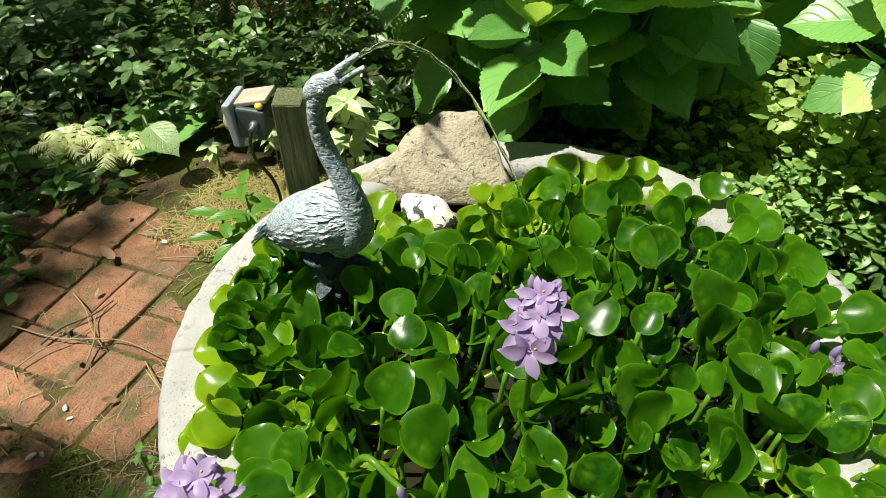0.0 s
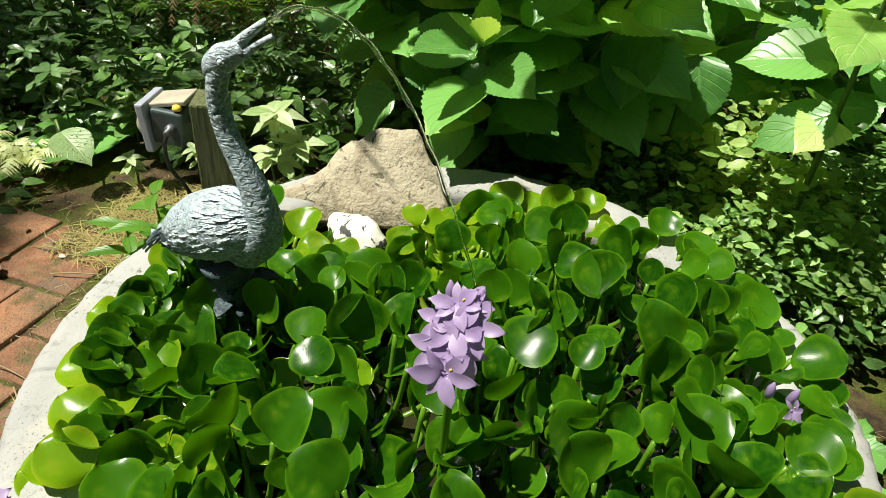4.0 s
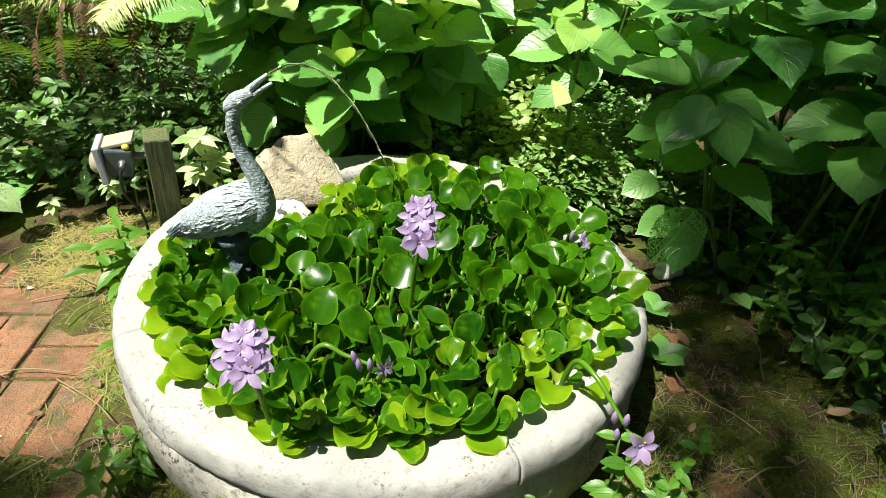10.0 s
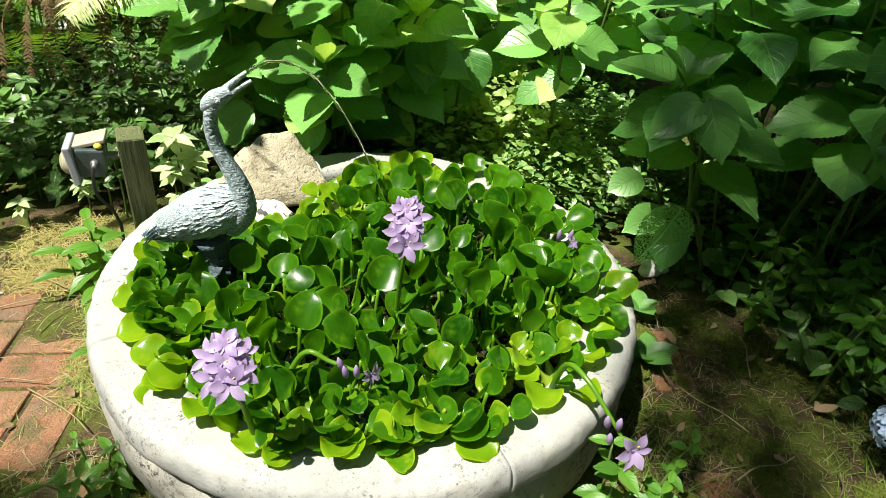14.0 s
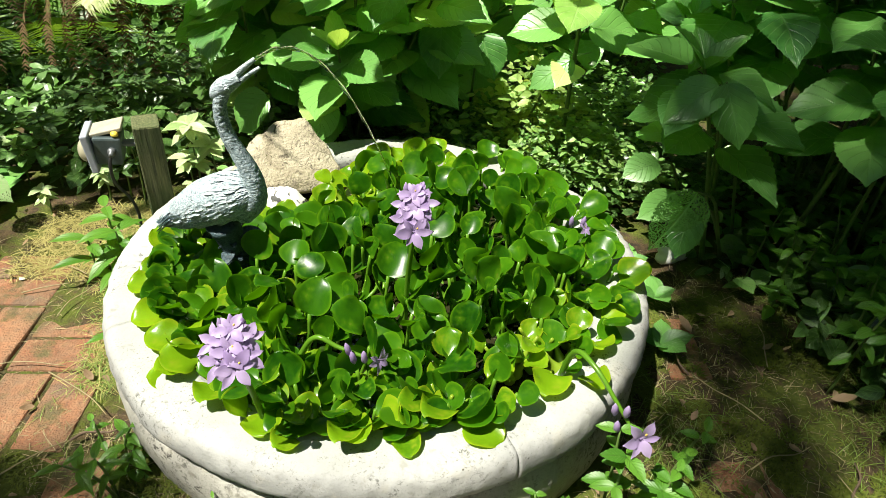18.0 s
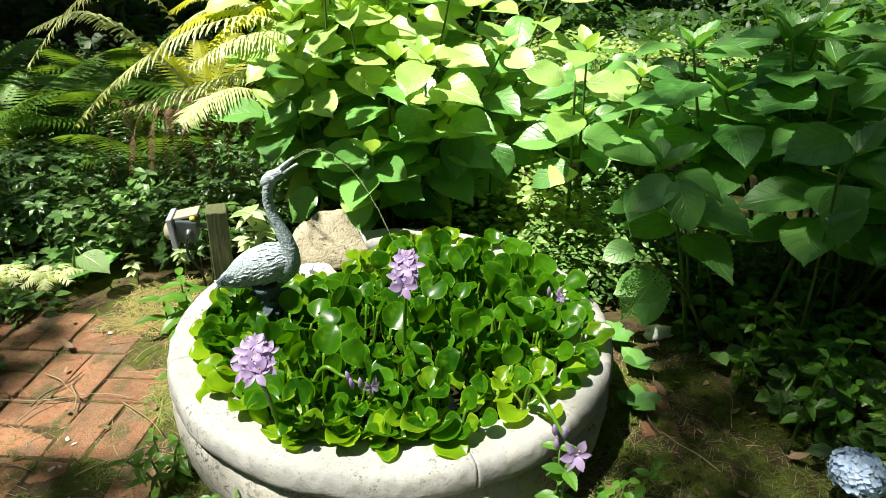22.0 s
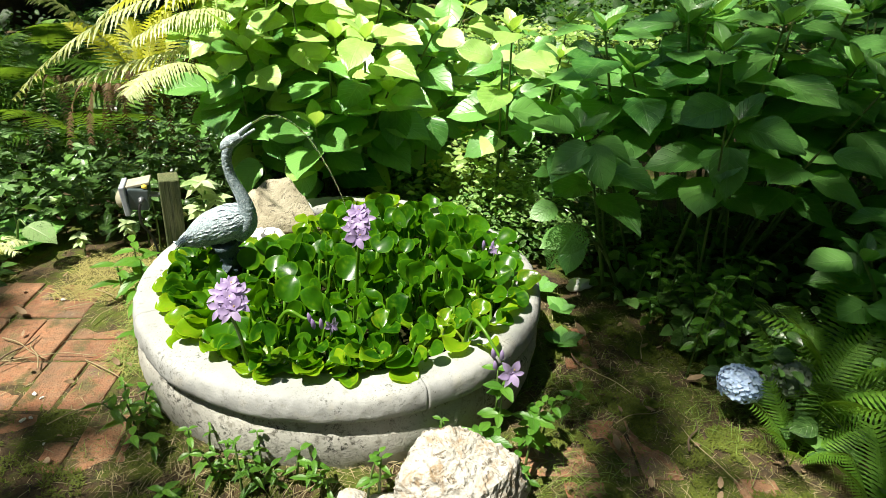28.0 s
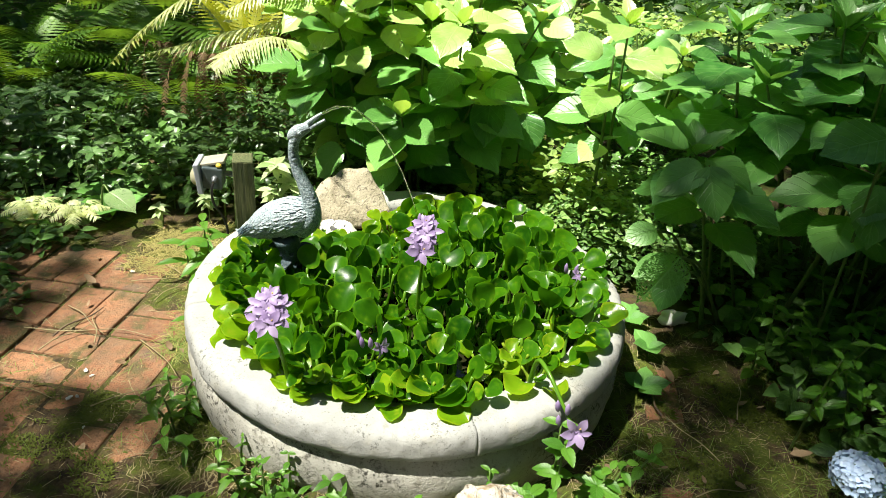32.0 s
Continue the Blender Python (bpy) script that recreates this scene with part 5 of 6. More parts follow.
def build_ferns():
    arching_fern("tall arching fern with sun glare put into its pale fronds", (-0.50, 1.12, 0.0), PALE_SETS,
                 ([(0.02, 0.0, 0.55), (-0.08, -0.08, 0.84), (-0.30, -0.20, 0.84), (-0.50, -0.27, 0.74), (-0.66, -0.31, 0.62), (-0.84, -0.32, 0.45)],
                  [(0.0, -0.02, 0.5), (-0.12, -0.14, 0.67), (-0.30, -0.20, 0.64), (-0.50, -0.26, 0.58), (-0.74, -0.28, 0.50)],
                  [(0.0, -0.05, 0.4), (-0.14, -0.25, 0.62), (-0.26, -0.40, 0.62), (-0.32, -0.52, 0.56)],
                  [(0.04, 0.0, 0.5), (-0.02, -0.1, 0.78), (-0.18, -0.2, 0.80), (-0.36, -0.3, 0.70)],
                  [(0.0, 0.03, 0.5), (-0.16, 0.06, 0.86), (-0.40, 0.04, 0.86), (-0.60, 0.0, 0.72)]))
    arching_fern("tall arching fern with sun glare put into its pale fronds", (-1.05, 1.30, 0.0), PALE_SETS,
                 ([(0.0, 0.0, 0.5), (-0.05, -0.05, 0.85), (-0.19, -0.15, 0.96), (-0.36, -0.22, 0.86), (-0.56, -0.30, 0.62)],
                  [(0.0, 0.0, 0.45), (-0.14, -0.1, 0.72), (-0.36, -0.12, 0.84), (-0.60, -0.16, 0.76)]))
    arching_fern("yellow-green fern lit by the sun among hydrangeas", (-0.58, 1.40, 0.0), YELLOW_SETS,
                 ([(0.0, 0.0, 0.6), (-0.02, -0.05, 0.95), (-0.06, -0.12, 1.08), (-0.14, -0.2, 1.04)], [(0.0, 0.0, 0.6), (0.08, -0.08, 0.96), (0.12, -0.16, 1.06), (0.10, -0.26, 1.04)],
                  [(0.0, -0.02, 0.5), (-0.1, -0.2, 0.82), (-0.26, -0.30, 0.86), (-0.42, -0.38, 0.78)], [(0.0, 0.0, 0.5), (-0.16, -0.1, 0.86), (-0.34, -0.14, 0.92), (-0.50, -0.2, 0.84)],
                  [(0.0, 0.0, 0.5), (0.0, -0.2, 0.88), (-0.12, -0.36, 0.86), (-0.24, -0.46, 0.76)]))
    for x, y, top in ((-0.72, 1.00, 0.62), (-0.90, 1.02, 0.56), (-1.06, 1.05, 0.50), (-1.3, 1.15, 0.5)):
        lines = [[(rnd(-0.03, 0.03), 0.0, top * 0.7), (dx * 0.5, -0.03, top), (dx, -0.06 + rnd(-0.03, 0.02), top * 0.8), (dx * 1.15, -0.08 + rnd(-0.03, 0.03), top * rnd(0.3, 0.5))] for dx in (-0.14, -0.06, 0.03, 0.10)]
        arching_fern("withered brown fern hanging in the shade", (x, y, 0.0), DRY_SETS, lines)
    for x, y, n, s in ((-1.8, 2.0, 9, 1.3), (-2.4, 1.6, 9, 1.3), (-2.2, 2.8, 9, 1.4), (-0.9, 2.3, 8, 1.2), (-2.9, 2.2, 8, 1.4), (-1.45, 1.6, 9, 1.1), (-1.2, 2.4, 9, 1.3)):
        fern("tall dark green fern in the shade", x, y, n, GREEN_FRONDS, s * 1.3)
    for x, y, n, s in ((1.16, -0.52, 9, 0.5), (1.28, -0.36, 10, 0.74), (1.42, -0.25, 9, 0.9), (1.48, -0.6, 10, 0.66), (1.25, -0.72, 9, 0.55), (1.7, -0.4, 8, 0.75), (1.2, -1.0, 8, 0.5)):
        fern("bright green fern beside the mossy path", x, y, n, LADY_FRONDS, s * 0.98, None, 6.28, 1.5)
    fern("yellow-green fern lit by the sun among hydrangeas", -1.25, 1.9, 6, YELLOW_FRONDS, 1.3, 2.0, 1.6, 1.4, 0.1)
    for x, y in ((-1.26, 0.40), (-1.42, 0.38)):
        lines = [[(0.012 * math.cos(a), 0.012 * math.sin(a), 0.04), (0.05 * math.cos(a), 0.05 * math.sin(a), 0.075), (0.105 * math.cos(a), 0.105 * math.sin(a), 0.06)] for a in np.arange(7) * 0.9 + x]
        arching_fern("small pale yellow fern at the edge of the bricks", (x, y, 0.0), (M_FERN_SUNLIT, 0.07, 18), lines)


build_ferns()

# ---------------------------------------------------------------- low plants
def sprig(label, x, y, h, pairs, size, leaves=None, lean=(0, 0), z=0.0, name="weed"):
    """A small upright weed: a stem with opposite leaves."""
    w = thing(name, label, "weed", "weeds by the basin", m=pose(x, y, z))
    pts = spline([(0, 0, -0.02), (lean[0] * 0.4, lean[1] * 0.4, h * 0.6), (lean[0], lean[1], h)], 10)
    V, F, uv = tube(pts, np.linspace(0.0035, 0.002, 10), 6)
    part("stem", mesh("stem", V, F, M_STEM, uv), w)
    t = rnd(0, 3.14)
    for i in range(pairs):
        p = Vector(pts[max(2, 9 - int(i * 8 / max(1, pairs)))])
        for s in (0, math.pi):
            a = t + i * 1.57 + s + rnd(-0.25, 0.25)
            part("leaf", random.choice(leaves or WEED_LEAVES), w, one(p, (math.cos(a), math.sin(a), rnd(0.0, 0.5) - 0.1 * i), (-0.3 * math.cos(a), -0.3 * math.sin(a) - 0.2, 1), size * rnd(0.75, 1.1) * (0.7 + 0.12 * min(i, 3))))


def whorled(label, x, y, h, n, size, leaves):
    """A stem with a star of leaves on top and a smaller one below."""
    w = thing("weed", label, "weed", "weeds by the basin", m=pose(x, y, 0))
    V, F, uv = tube(spline([(0, 0, -0.02), (0.004, 0, h * 0.5), (0, -0.01, h)], 10), np.linspace(0.0035, 0.002, 10), 6)
    part("stem", mesh("stem", V, F, M_STEM, uv), w)
    for z, k, f, rise in ((h, n, 1.0, 0.25), (h - 0.012, n - 2, 0.9, -0.15), (h * 0.66, 4, 0.9, -0.1)):
        for i in range(k):
            a = 6.283 * (i + rnd(-0.2, 0.2)) / k + z * 40
            part("leaf", leaves[i % len(leaves)], w, one((0, -0.01 * z / h, z), (math.cos(a), math.sin(a), rise + rnd(-0.15, 0.2)), (-0.3 * math.cos(a), -0.3 * math.sin(a) - 0.35, 1), size * f * rnd(0.8, 1.08)))


LONG_LEAVES, PALE_LEAVES = [], []
for k in range(3):
    V, F, uv = leaf_shape(0.115, 0.036 * rnd(0.9, 1.2), 0.8, 0.85, 0.25, rnd(0.3, 0.7), 0.02, 14, 2, 0.0, 0.02, ovate=(0.7, 0.9))
    LONG_LEAVES.append(mesh("leaf", V, F, M_WEED, uv))
    V, F, uv = leaf_shape(0.088, 0.040, 0.8, 0.85, 0.25, rnd(0.2, 0.5), 0.03, 14, 2, 0.0, 0.03, ovate=(0.7, 0.85))
    PALE_LEAVES.append(mesh("leaf", V, F, M_VARIEGATED, uv))
WEED_LEAVES, GLOSSY_LEAVES = [], []
for k in range(3):
    V, F, uv = leaf_shape(0.085, 0.036 * rnd(0.9, 1.2), 0.8, 0.85, 0.2, rnd(0.1, 0.4), 0.02, 10, 2, 0.0, 0.03, ovate=(0.9, 0.7))
    GLOSSY_LEAVES.append(mesh("leaf", V, F, M_GLOSSY, uv))
for k in range(4):
    V, F, uv = leaf_shape(0.075, 0.036 * rnd(0.9, 1.2), 0.8, rnd(0.74, 0.85), 0.25, rnd(0.1, 0.4), 0.06, 14, 2, 0.0, 0.02)
    WEED_LEAVES.append(mesh("leaf", V, F, M_WEED, uv))


def build_weeds():
    for x, y, h, n, s, lx, ly in ((0.345, -0.605, 0.18, 3, 1.1, 0.0, -0.01), (0.36, -0.60, 0.15, 2, 1.0, -0.02, 0.01), (0.43, -0.585, 0.16, 4, 0.85, 0.03, -0.02), (0.48, -0.53, 0.19, 4, 0.8, 0.02, 0.0), (0.53, -0.46, 0.14, 3, 0.8, 0.02, 0),
                                  (0.42, -0.66, 0.10, 3, 0.75, 0.03, -0.02), (0.60, -0.38, 0.10, 3, 0.8, 0.03, 0), (0.40, -0.52, 0.27, 3, 0.85, -0.01, 0.01)):
        sprig("bright green nettle-like weed against the basin", x, y, h, n, s * 0.78, None, (lx, ly))
    for x, y, h, n, s, lx, ly in ((-0.03, -0.60, 0.13, 3, 0.72, 0.02, -0.03), (0.02, -0.615, 0.09, 3, 0.65, -0.02, -0.02), (-0.14, -0.60, 0.10, 3, 0.7, -0.02, -0.03), (-0.24, -0.58, 0.12, 3, 0.75, -0.01, -0.03),
                                  (-0.38, -0.50, 0.10, 2, 0.85, -0.05, -0.03), (-0.46, -0.44, 0.13, 2, 0.9, -0.06, -0.02), (-0.05, -0.70, 0.07, 3, 0.7, 0, -0.02), (-0.33, -0.63, 0.06, 3, 0.8, 0, -0.02)):
        sprig("small green weed growing at the foot of the basin", x, y - 0.02, h, n + 1, s * 0.62, LONG_LEAVES, (lx, ly))
    for x, y, h, n, s in ((-0.66, 0.16, 0.16, 4, 1.0), (-0.74, 0.17, 0.13, 3, 1.0), (-0.66, 0.10, 0.08, 3, 0.9), (-0.70, 0.22, 0.19, 4, 1.0), (-0.60, 0.17, 0.12, 3, 0.8), (-0.60, -0.08, 0.06, 3, 0.8)):
        sprig("leafy green weed beside the basin and the post", x, y, h, n, s, LONG_LEAVES)
    for x, y, h, n, size in ((-0.53, 0.42, 0.325, 7, 0.78), (-0.485, 0.43, 0.265, 6, 0.66), (-0.545, 0.41, 0.235, 5, 0.6)):
        whorled("pale-leaved plant lit by the sun beside the post", x, y, h, n, size, PALE_LEAVES)
    for x, y, h, n, size in ((-1.0, 0.48, 0.08, 5, 0.5), (-1.15, 0.66, 0.14, 5, 0.55), (-0.86, 0.56, 0.10, 5, 0.45), (-1.4, 0.72, 0.14, 5, 0.5)):
        whorled("small pale-leaved plant among dark ivy", x, y, h, n, size, PALE_LEAVES)
    for i in range(56):
        x, y = rnd(-2.0, -0.72), rnd(0.52, 1.25)
        whorled("glossy whorled ground cover plant in broken sun", x, y, rnd(0.13, 0.24) + 0.05 * (y - 0.5), 6, rnd(0.5, 0.75), GLOSSY_LEAVES)
    for x, y, h, n, size in ((0.36, -0.605, 0.15, 5, 1.0), (0.48, -0.53, 0.15, 4, 0.9), (0.43, -0.62, 0.07, 5, 0.8), (0.40, -0.53, 0.24, 3, 0.8)):
        whorled("bright green serrated weed against the basin rim", x, y, h, n, size * 0.78, WEED_LEAVES)
    for i in range(20):
        a, r = radians(rnd(214, 304)), rnd(0.60, 0.68)
        sprig("slender green weed growing up the foot of the basin", r * math.cos(a), r * math.sin(a), rnd(0.05, 0.15), random.choice((3, 4, 5)), rnd(0.3, 0.52), random.choice((None, LONG_LEAVES)), (rnd(-0.03, 0.03), rnd(-0.02, 0.02)))
    for x, y, s in ((-1.20, 0.52, 2.0), (-1.28, 0.60, 1.8), (0.66, -0.06, 0.95), (0.70, 0.12, 0.9), (0.66, 0.26, 1.0)):
        w = thing("broadleaf_weed", "low broad-leaved weed with insect-eaten leaves", "weed", "broad-leaved weeds", m=pose(x, y, 0.02))
        for i in range(5):
            a = i * 1.26 + rnd(-0.3, 0.3)
            part("leaf", BIG_LEAVES[i], w, one((0, 0, 0), (math.cos(a), math.sin(a), rnd(0.2, 0.8)), (-0.4 * math.cos(a), -0.4 * math.sin(a) - 0.3, 1), 0.42 * s * rnd(0.8, 1.1)))
    for i in range(22):
        x, y = 0.92 + 0.42 * random.random(), -0.28 + 0.55 * random.random()
        sprig("slender small-leaved weed in deep shade under the hydrangea", x + 0.12 * max(0, -y), y, rnd(0.14, 0.34), random.choice((4, 5, 6)), rnd(0.6, 0.85), None, (rnd(-0.06, 0.03), rnd(-0.06, 0.02)))
    for i in range(10):
        sprig("slender green weed in the shade beside the bricks", rnd(-1.5, -1.18), rnd(-0.45, 0.25), rnd(0.08, 0.2), 4, rnd(0.6, 0.9), random.choice((None, LONG_LEAVES)))
    for x, y, s in ((-0.95, -0.60, 0.9), (-1.12, -0.35, 0.8), (-0.80, -0.72, 0.7)):
        sprig("small green weed between old bricks", x, y, 0.07, 3, s)


build_weeds()


def area_points(n, inside, box):
    """Random ground places within a box where inside(x, y) gives a chance above a throw."""
    x0, y0, x1, y1 = box
    out = []
    while len(out) < n:
        x, y = rnd(x0, x1), rnd(y0, y1)
        if random.random() < inside(x, y):
            out.append((x, y))
    return np.array(out)


def in_basin(x, y, r=0.57):
    return x * x + y * y < r * r


def cover(name, label, n, inside, box, height, shapes, material, tilt=0.8, size=(0.6, 1.2), base=0.0):
    """A bed of low leaves of many small plants."""
    p = area_points(n, inside, box)
    h = np.array([height(x, y) for x, y in p])
    z = base + h * np.random.uniform(0.1, 1.0, n) ** 0.6
    ang = np.random.uniform(0, 2 * np.pi, n)
    along = np.stack([np.cos(ang), np.sin(ang), np.random.uniform(-0.3, 0.5, n)], 1)
    up = np.stack([np.random.normal(0, 0.35, n), np.random.normal(-0.4, 0.45, n), np.ones(n)], 1)
    M = frames(np.stack([p[:, 0], p[:, 1], z], 1), along, up, np.random.uniform(*size, n))
    thing(name, label, "plants", kind="stuff", me=scatter(name, shapes, M, material))


SMALL = [leaf_shape(0.058, 0.031, 0.7, 0.85, 0.25, d, 0.0, 4, 1) for d in (0.1, 0.3, 0.5)]
ROUND = [leaf_shape(0.062, 0.05, 0.6, 0.8, 0.2, d, 0.0, 4, 1) for d in (0.1, 0.3)]


def build_covers():
    cover("ivy_bed", "dark glossy ivy and pachysandra covering shaded soil", 5200, lambda x, y: 1.0 if (y > 0.62 + 0.1 * noise.noise((x * 4, y * 4, 1)) and not in_basin(x, y, 0.66)) else 0.0,
          (-2.6, 0.5, -0.35, 2.4), lambda x, y: 0.10 + 0.16 * abs(noise.noise((x * 3, y * 3, 2))) + 0.05 * max(0, y - 0.6), ROUND + SMALL, M_COVER)
    cover("ground_cover", "tangled small-leaved ground cover behind the basin", 9000, lambda x, y: 1.0 if y > 0.45 and not in_basin(x, y, 0.64) else 0.0,
          (-0.45, 0.4, 1.1, 2.2), lambda x, y: 0.10 + 0.25 * abs(noise.noise((x * 3, y * 3, 5))) + 0.08 * max(0, y - 0.6), SMALL, M_COVER, size=(0.32, 0.75))
    cover("shade_cover", "low leafy ground cover under the hydrangea", 4200, lambda x, y: 1.0 if x > 1.02 - 0.35 * (y - 0.0) + 0.12 * noise.noise((x * 4, y * 4, 3)) and x > 0.68 else 0.0,
          (0.6, -1.6, 2.8, 0.9), lambda x, y: 0.05 + 0.28 * abs(noise.noise((x * 3, y * 3, 7))), ROUND + SMALL, M_COVER)
    cover("left_cover", "small weeds and ground cover beside the brick path", 3200, lambda x, y: 1.0 if x < -1.20 + 0.5 * min(0, y + 0.1) * 0.3 + 0.25 * max(0.0, -0.45 - y) - 0.1 * noise.noise((x * 5, y * 5, 9)) else 0.0,
          (-2.4, -1.2, -0.95, 0.75), lambda x, y: 0.03 + 0.12 * abs(noise.noise((x * 3, y * 3, 11))), SMALL, M_COVER, size=(0.5, 1.0))
    # Pale leaves thicken towards the middle of the painted sun patch.
    cover("lime_weeds", "weeds coloured pale yellow-green as a patch of sun behind the basin", 600, lambda x, y: math.exp(-((x - 0.44) / 0.16) ** 2 - ((y - 0.82) / 0.16) ** 2),
          (0.1, 0.5, 0.9, 1.3), lambda x, y: 0.42 - 0.9 * abs(x - 0.44), SMALL, M_SUN_PATCH, size=(0.35, 0.8))
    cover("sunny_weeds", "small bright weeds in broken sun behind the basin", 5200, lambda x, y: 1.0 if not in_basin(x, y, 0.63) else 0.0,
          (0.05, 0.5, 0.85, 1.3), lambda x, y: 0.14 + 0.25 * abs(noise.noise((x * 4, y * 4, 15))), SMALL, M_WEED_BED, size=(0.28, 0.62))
    # A second pool of sunlit-coloured leaves, farther back.
    cover("weed_bed", "small-leaved weeds with sunlight put into their colour behind the hydrangeas", 9000, lambda x, y: 0.2 + max(0.0, 1 - math.hypot((x - 1.25) / 0.9, (y - 4.0) / 1.4)),
          (-0.2, 2.2, 2.8, 5.6), lambda x, y: 0.14 + 0.3 * abs(noise.noise((x * 3, y * 3, 17))), SMALL + ROUND, M_SUN_PATCH, size=(0.6, 1.2))
    # thin grass and straw
    blade = [leaf_shape(0.075, 0.0021, 0.4, 0.6, 0.1, d, 0.0, 4, 1) for d in (0.3, 0.7, 1.1)]

    def tufts(name, label, n, inside, box, material, rise, size):
        p = area_points(n, inside, box)
        ang = np.random.uniform(0, 2 * np.pi, n)
        along = np.stack([np.cos(ang), np.sin(ang), np.random.uniform(*rise, n)], 1)
        z = np.array([max(ground_height(x, y), -0.004) for x, y in p]) + 0.004
        M = frames(np.stack([p[:, 0], p[:, 1], z], 1), along, (0, 0, 1.0), np.random.uniform(*size, n))
        thing(name, label, "grass", kind="stuff", me=scatter(name, blade, M, material))

    def verge(x, y):
        d = math.hypot(x, y)
        wide = 0.085 + 0.12 * min(1.0, max(0.0, (y - 0.05) * 4)) + 0.04 * noise.noise((x * 9, y * 9, 3))
        return max(0.0, 1 - abs(d - 0.58 - wide * 0.6) / wide) if y > -0.3 and x < -0.3 and d > 0.575 else 0.0

    tufts("dry_grass", "tuft of dry straw-coloured grass along the basin", 5200, lambda x, y: verge(x, y), (-1.1, -0.2, -0.3, 0.7), M_HAY, (-0.05, 0.6), (0.2, 0.8))
    tufts("straw_patch", "matted dry grass on sunny soil beside the post", 4800, lambda x, y: 1.0 if not in_basin(x, y, 0.575) and abs(noise.noise((x * 6, y * 6, 61))) < 0.45 else 0.3, (-0.98, 0.17, -0.5, 0.52), M_HAY, (0.0, 0.7), (0.25, 0.9))
    tufts("grass", "short green grass along the basin", 6500, lambda x, y: verge(x, y), (-1.1, -0.2, -0.3, 0.7), M_GRASS, (0.0, 1.0), (0.2, 0.65))
    tufts("straw_litter", "loose straw and dry grass clippings on the ground", 4200, lambda x, y: 0.0 if in_basin(x, y, 0.57) else (0.25 + 0.75 * max(0, noise.noise((x * 3, y * 3, 4)))), (-1.4, -1.3, 1.2, 0.35), M_STRAW, (-0.02, 0.12), (0.3, 1.1))
    tufts("front_straw", "dry grass and debris piled at the foot of the basin", 1700, lambda x, y: 1.0 if 0.565 < math.hypot(x, y) < 0.78 and y < -0.3 else 0.05, (-0.75, -0.95, 0.35, -0.25), M_STRAW, (-0.05, 0.3), (0.2, 0.9))
    tufts("path_grass", "sparse green grass growing between bricks", 1500, lambda x, y: 0.0 if in_basin(x, y, 0.575) else max(0.0, noise.noise((x * 4, y * 4, 14)) * 1.5), (-1.4, -1.3, 1.3, 0.3), M_GRASS, (0.1, 1.2), (0.25, 0.7))
    tufts("moss_litter", "dry grass and small debris over the mossy bricks", 5200, lambda x, y: 0.0 if in_basin(x, y, 0.575) else 0.4 + 0.6 * max(0, noise.noise((x * 5, y * 5, 24))), (0.45, -1.3, 1.2, 0.35), M_STRAW, (-0.02, 0.2), (0.12, 0.55))
    tufts("sparse_grass", "thin green grass on the mossy path", 1500, lambda x, y: 0.0 if in_basin(x, y, 0.575) else max(0, noise.noise((x * 4, y * 4, 44)) * 1.6), (0.45, -1.3, 1.3, 0.2), M_GRASS, (0.1, 1.2), (0.3, 0.9))
    moss = [leaf_shape(0.009, 0.0026, 0.5, 0.7, 0.1, d, 0.0, 2, 1) for d in (0.2, 0.6)]
    for name, label, box, n in (("moss", "cushions of yellow-green moss over old bricks", (0.5, -1.25, 1.15, 0.1), 34000), ("moss", "moss between shaded bricks in front of the basin", (-1.3, -1.2, 0.3, -0.34), 20000)):
        p = area_points(n, lambda x, y: 0.0 if in_basin(x, y, 0.565) else (1.0 if noise.noise((x * 8, y * 8, 71)) + 0.5 * noise.noise((x * 24, y * 24, 72)) > 0.20 else 0.03), box)
        ang = np.random.uniform(0, 6.28, n)
        z = np.array([max(ground_height(x, y), -0.004) for x, y in p])
        M = frames(np.c_[p, z + 0.002], np.stack([np.cos(ang), np.sin(ang), np.random.uniform(0.4, 2.0, n)], 1), (0, -0.3, 1.0), np.random.uniform(0.6, 1.5, n))
        thing(name, label, "moss", kind="stuff", me=scatter(name, moss, M, M_MOSS))
    # leaf litter
    dead = [leaf_shape(0.05, 0.03, 0.7, 0.85, 0.5, d, 0.05, 6, 1) for d in (-0.6, 0.5)]
    p = area_points(220, lambda x, y: 0.0 if in_basin(x, y, 0.575) else 1.0, (-1.4, -1.3, 1.3, 0.5))
    ang = np.random.uniform(0, 6.28, len(p))
    M = frames(np.c_[p, np.full(len(p), 0.008)], np.stack([np.cos(ang), np.sin(ang), np.random.uniform(-0.1, 0.2, len(p))], 1), np.c_[np.random.normal(0, 0.3, (len(p), 2)), np.ones(len(p))], np.random.uniform(0.2, 0.55, len(p)))
    thing("leaf_litter", "scattered small dry brown leaves on the ground", "dead leaves", kind="stuff", me=scatter("leaf_litter", dead, M, M_DEAD))
    V, F, uv = dead[0]
    for x, y, a, s in ((0.755, -0.01, 40, 0.9), (0.80, 0.06, 160, 0.7), (-0.99, 0.06, 80, 0.8), (1.0, -0.22, 250, 0.9), (0.86, -0.35, 120, 0.8), (0.72, -0.5, 10, 0.7)):
        thing("dead_leaf", "curled dry brown leaf lying on the ground", "dead leaf", "fallen leaves", me=mesh("dead_leaf", V, F, M_DEAD, uv), m=pose(x, y, 0.014, 0, 0, a) @ Matrix.Scale(s, 4))
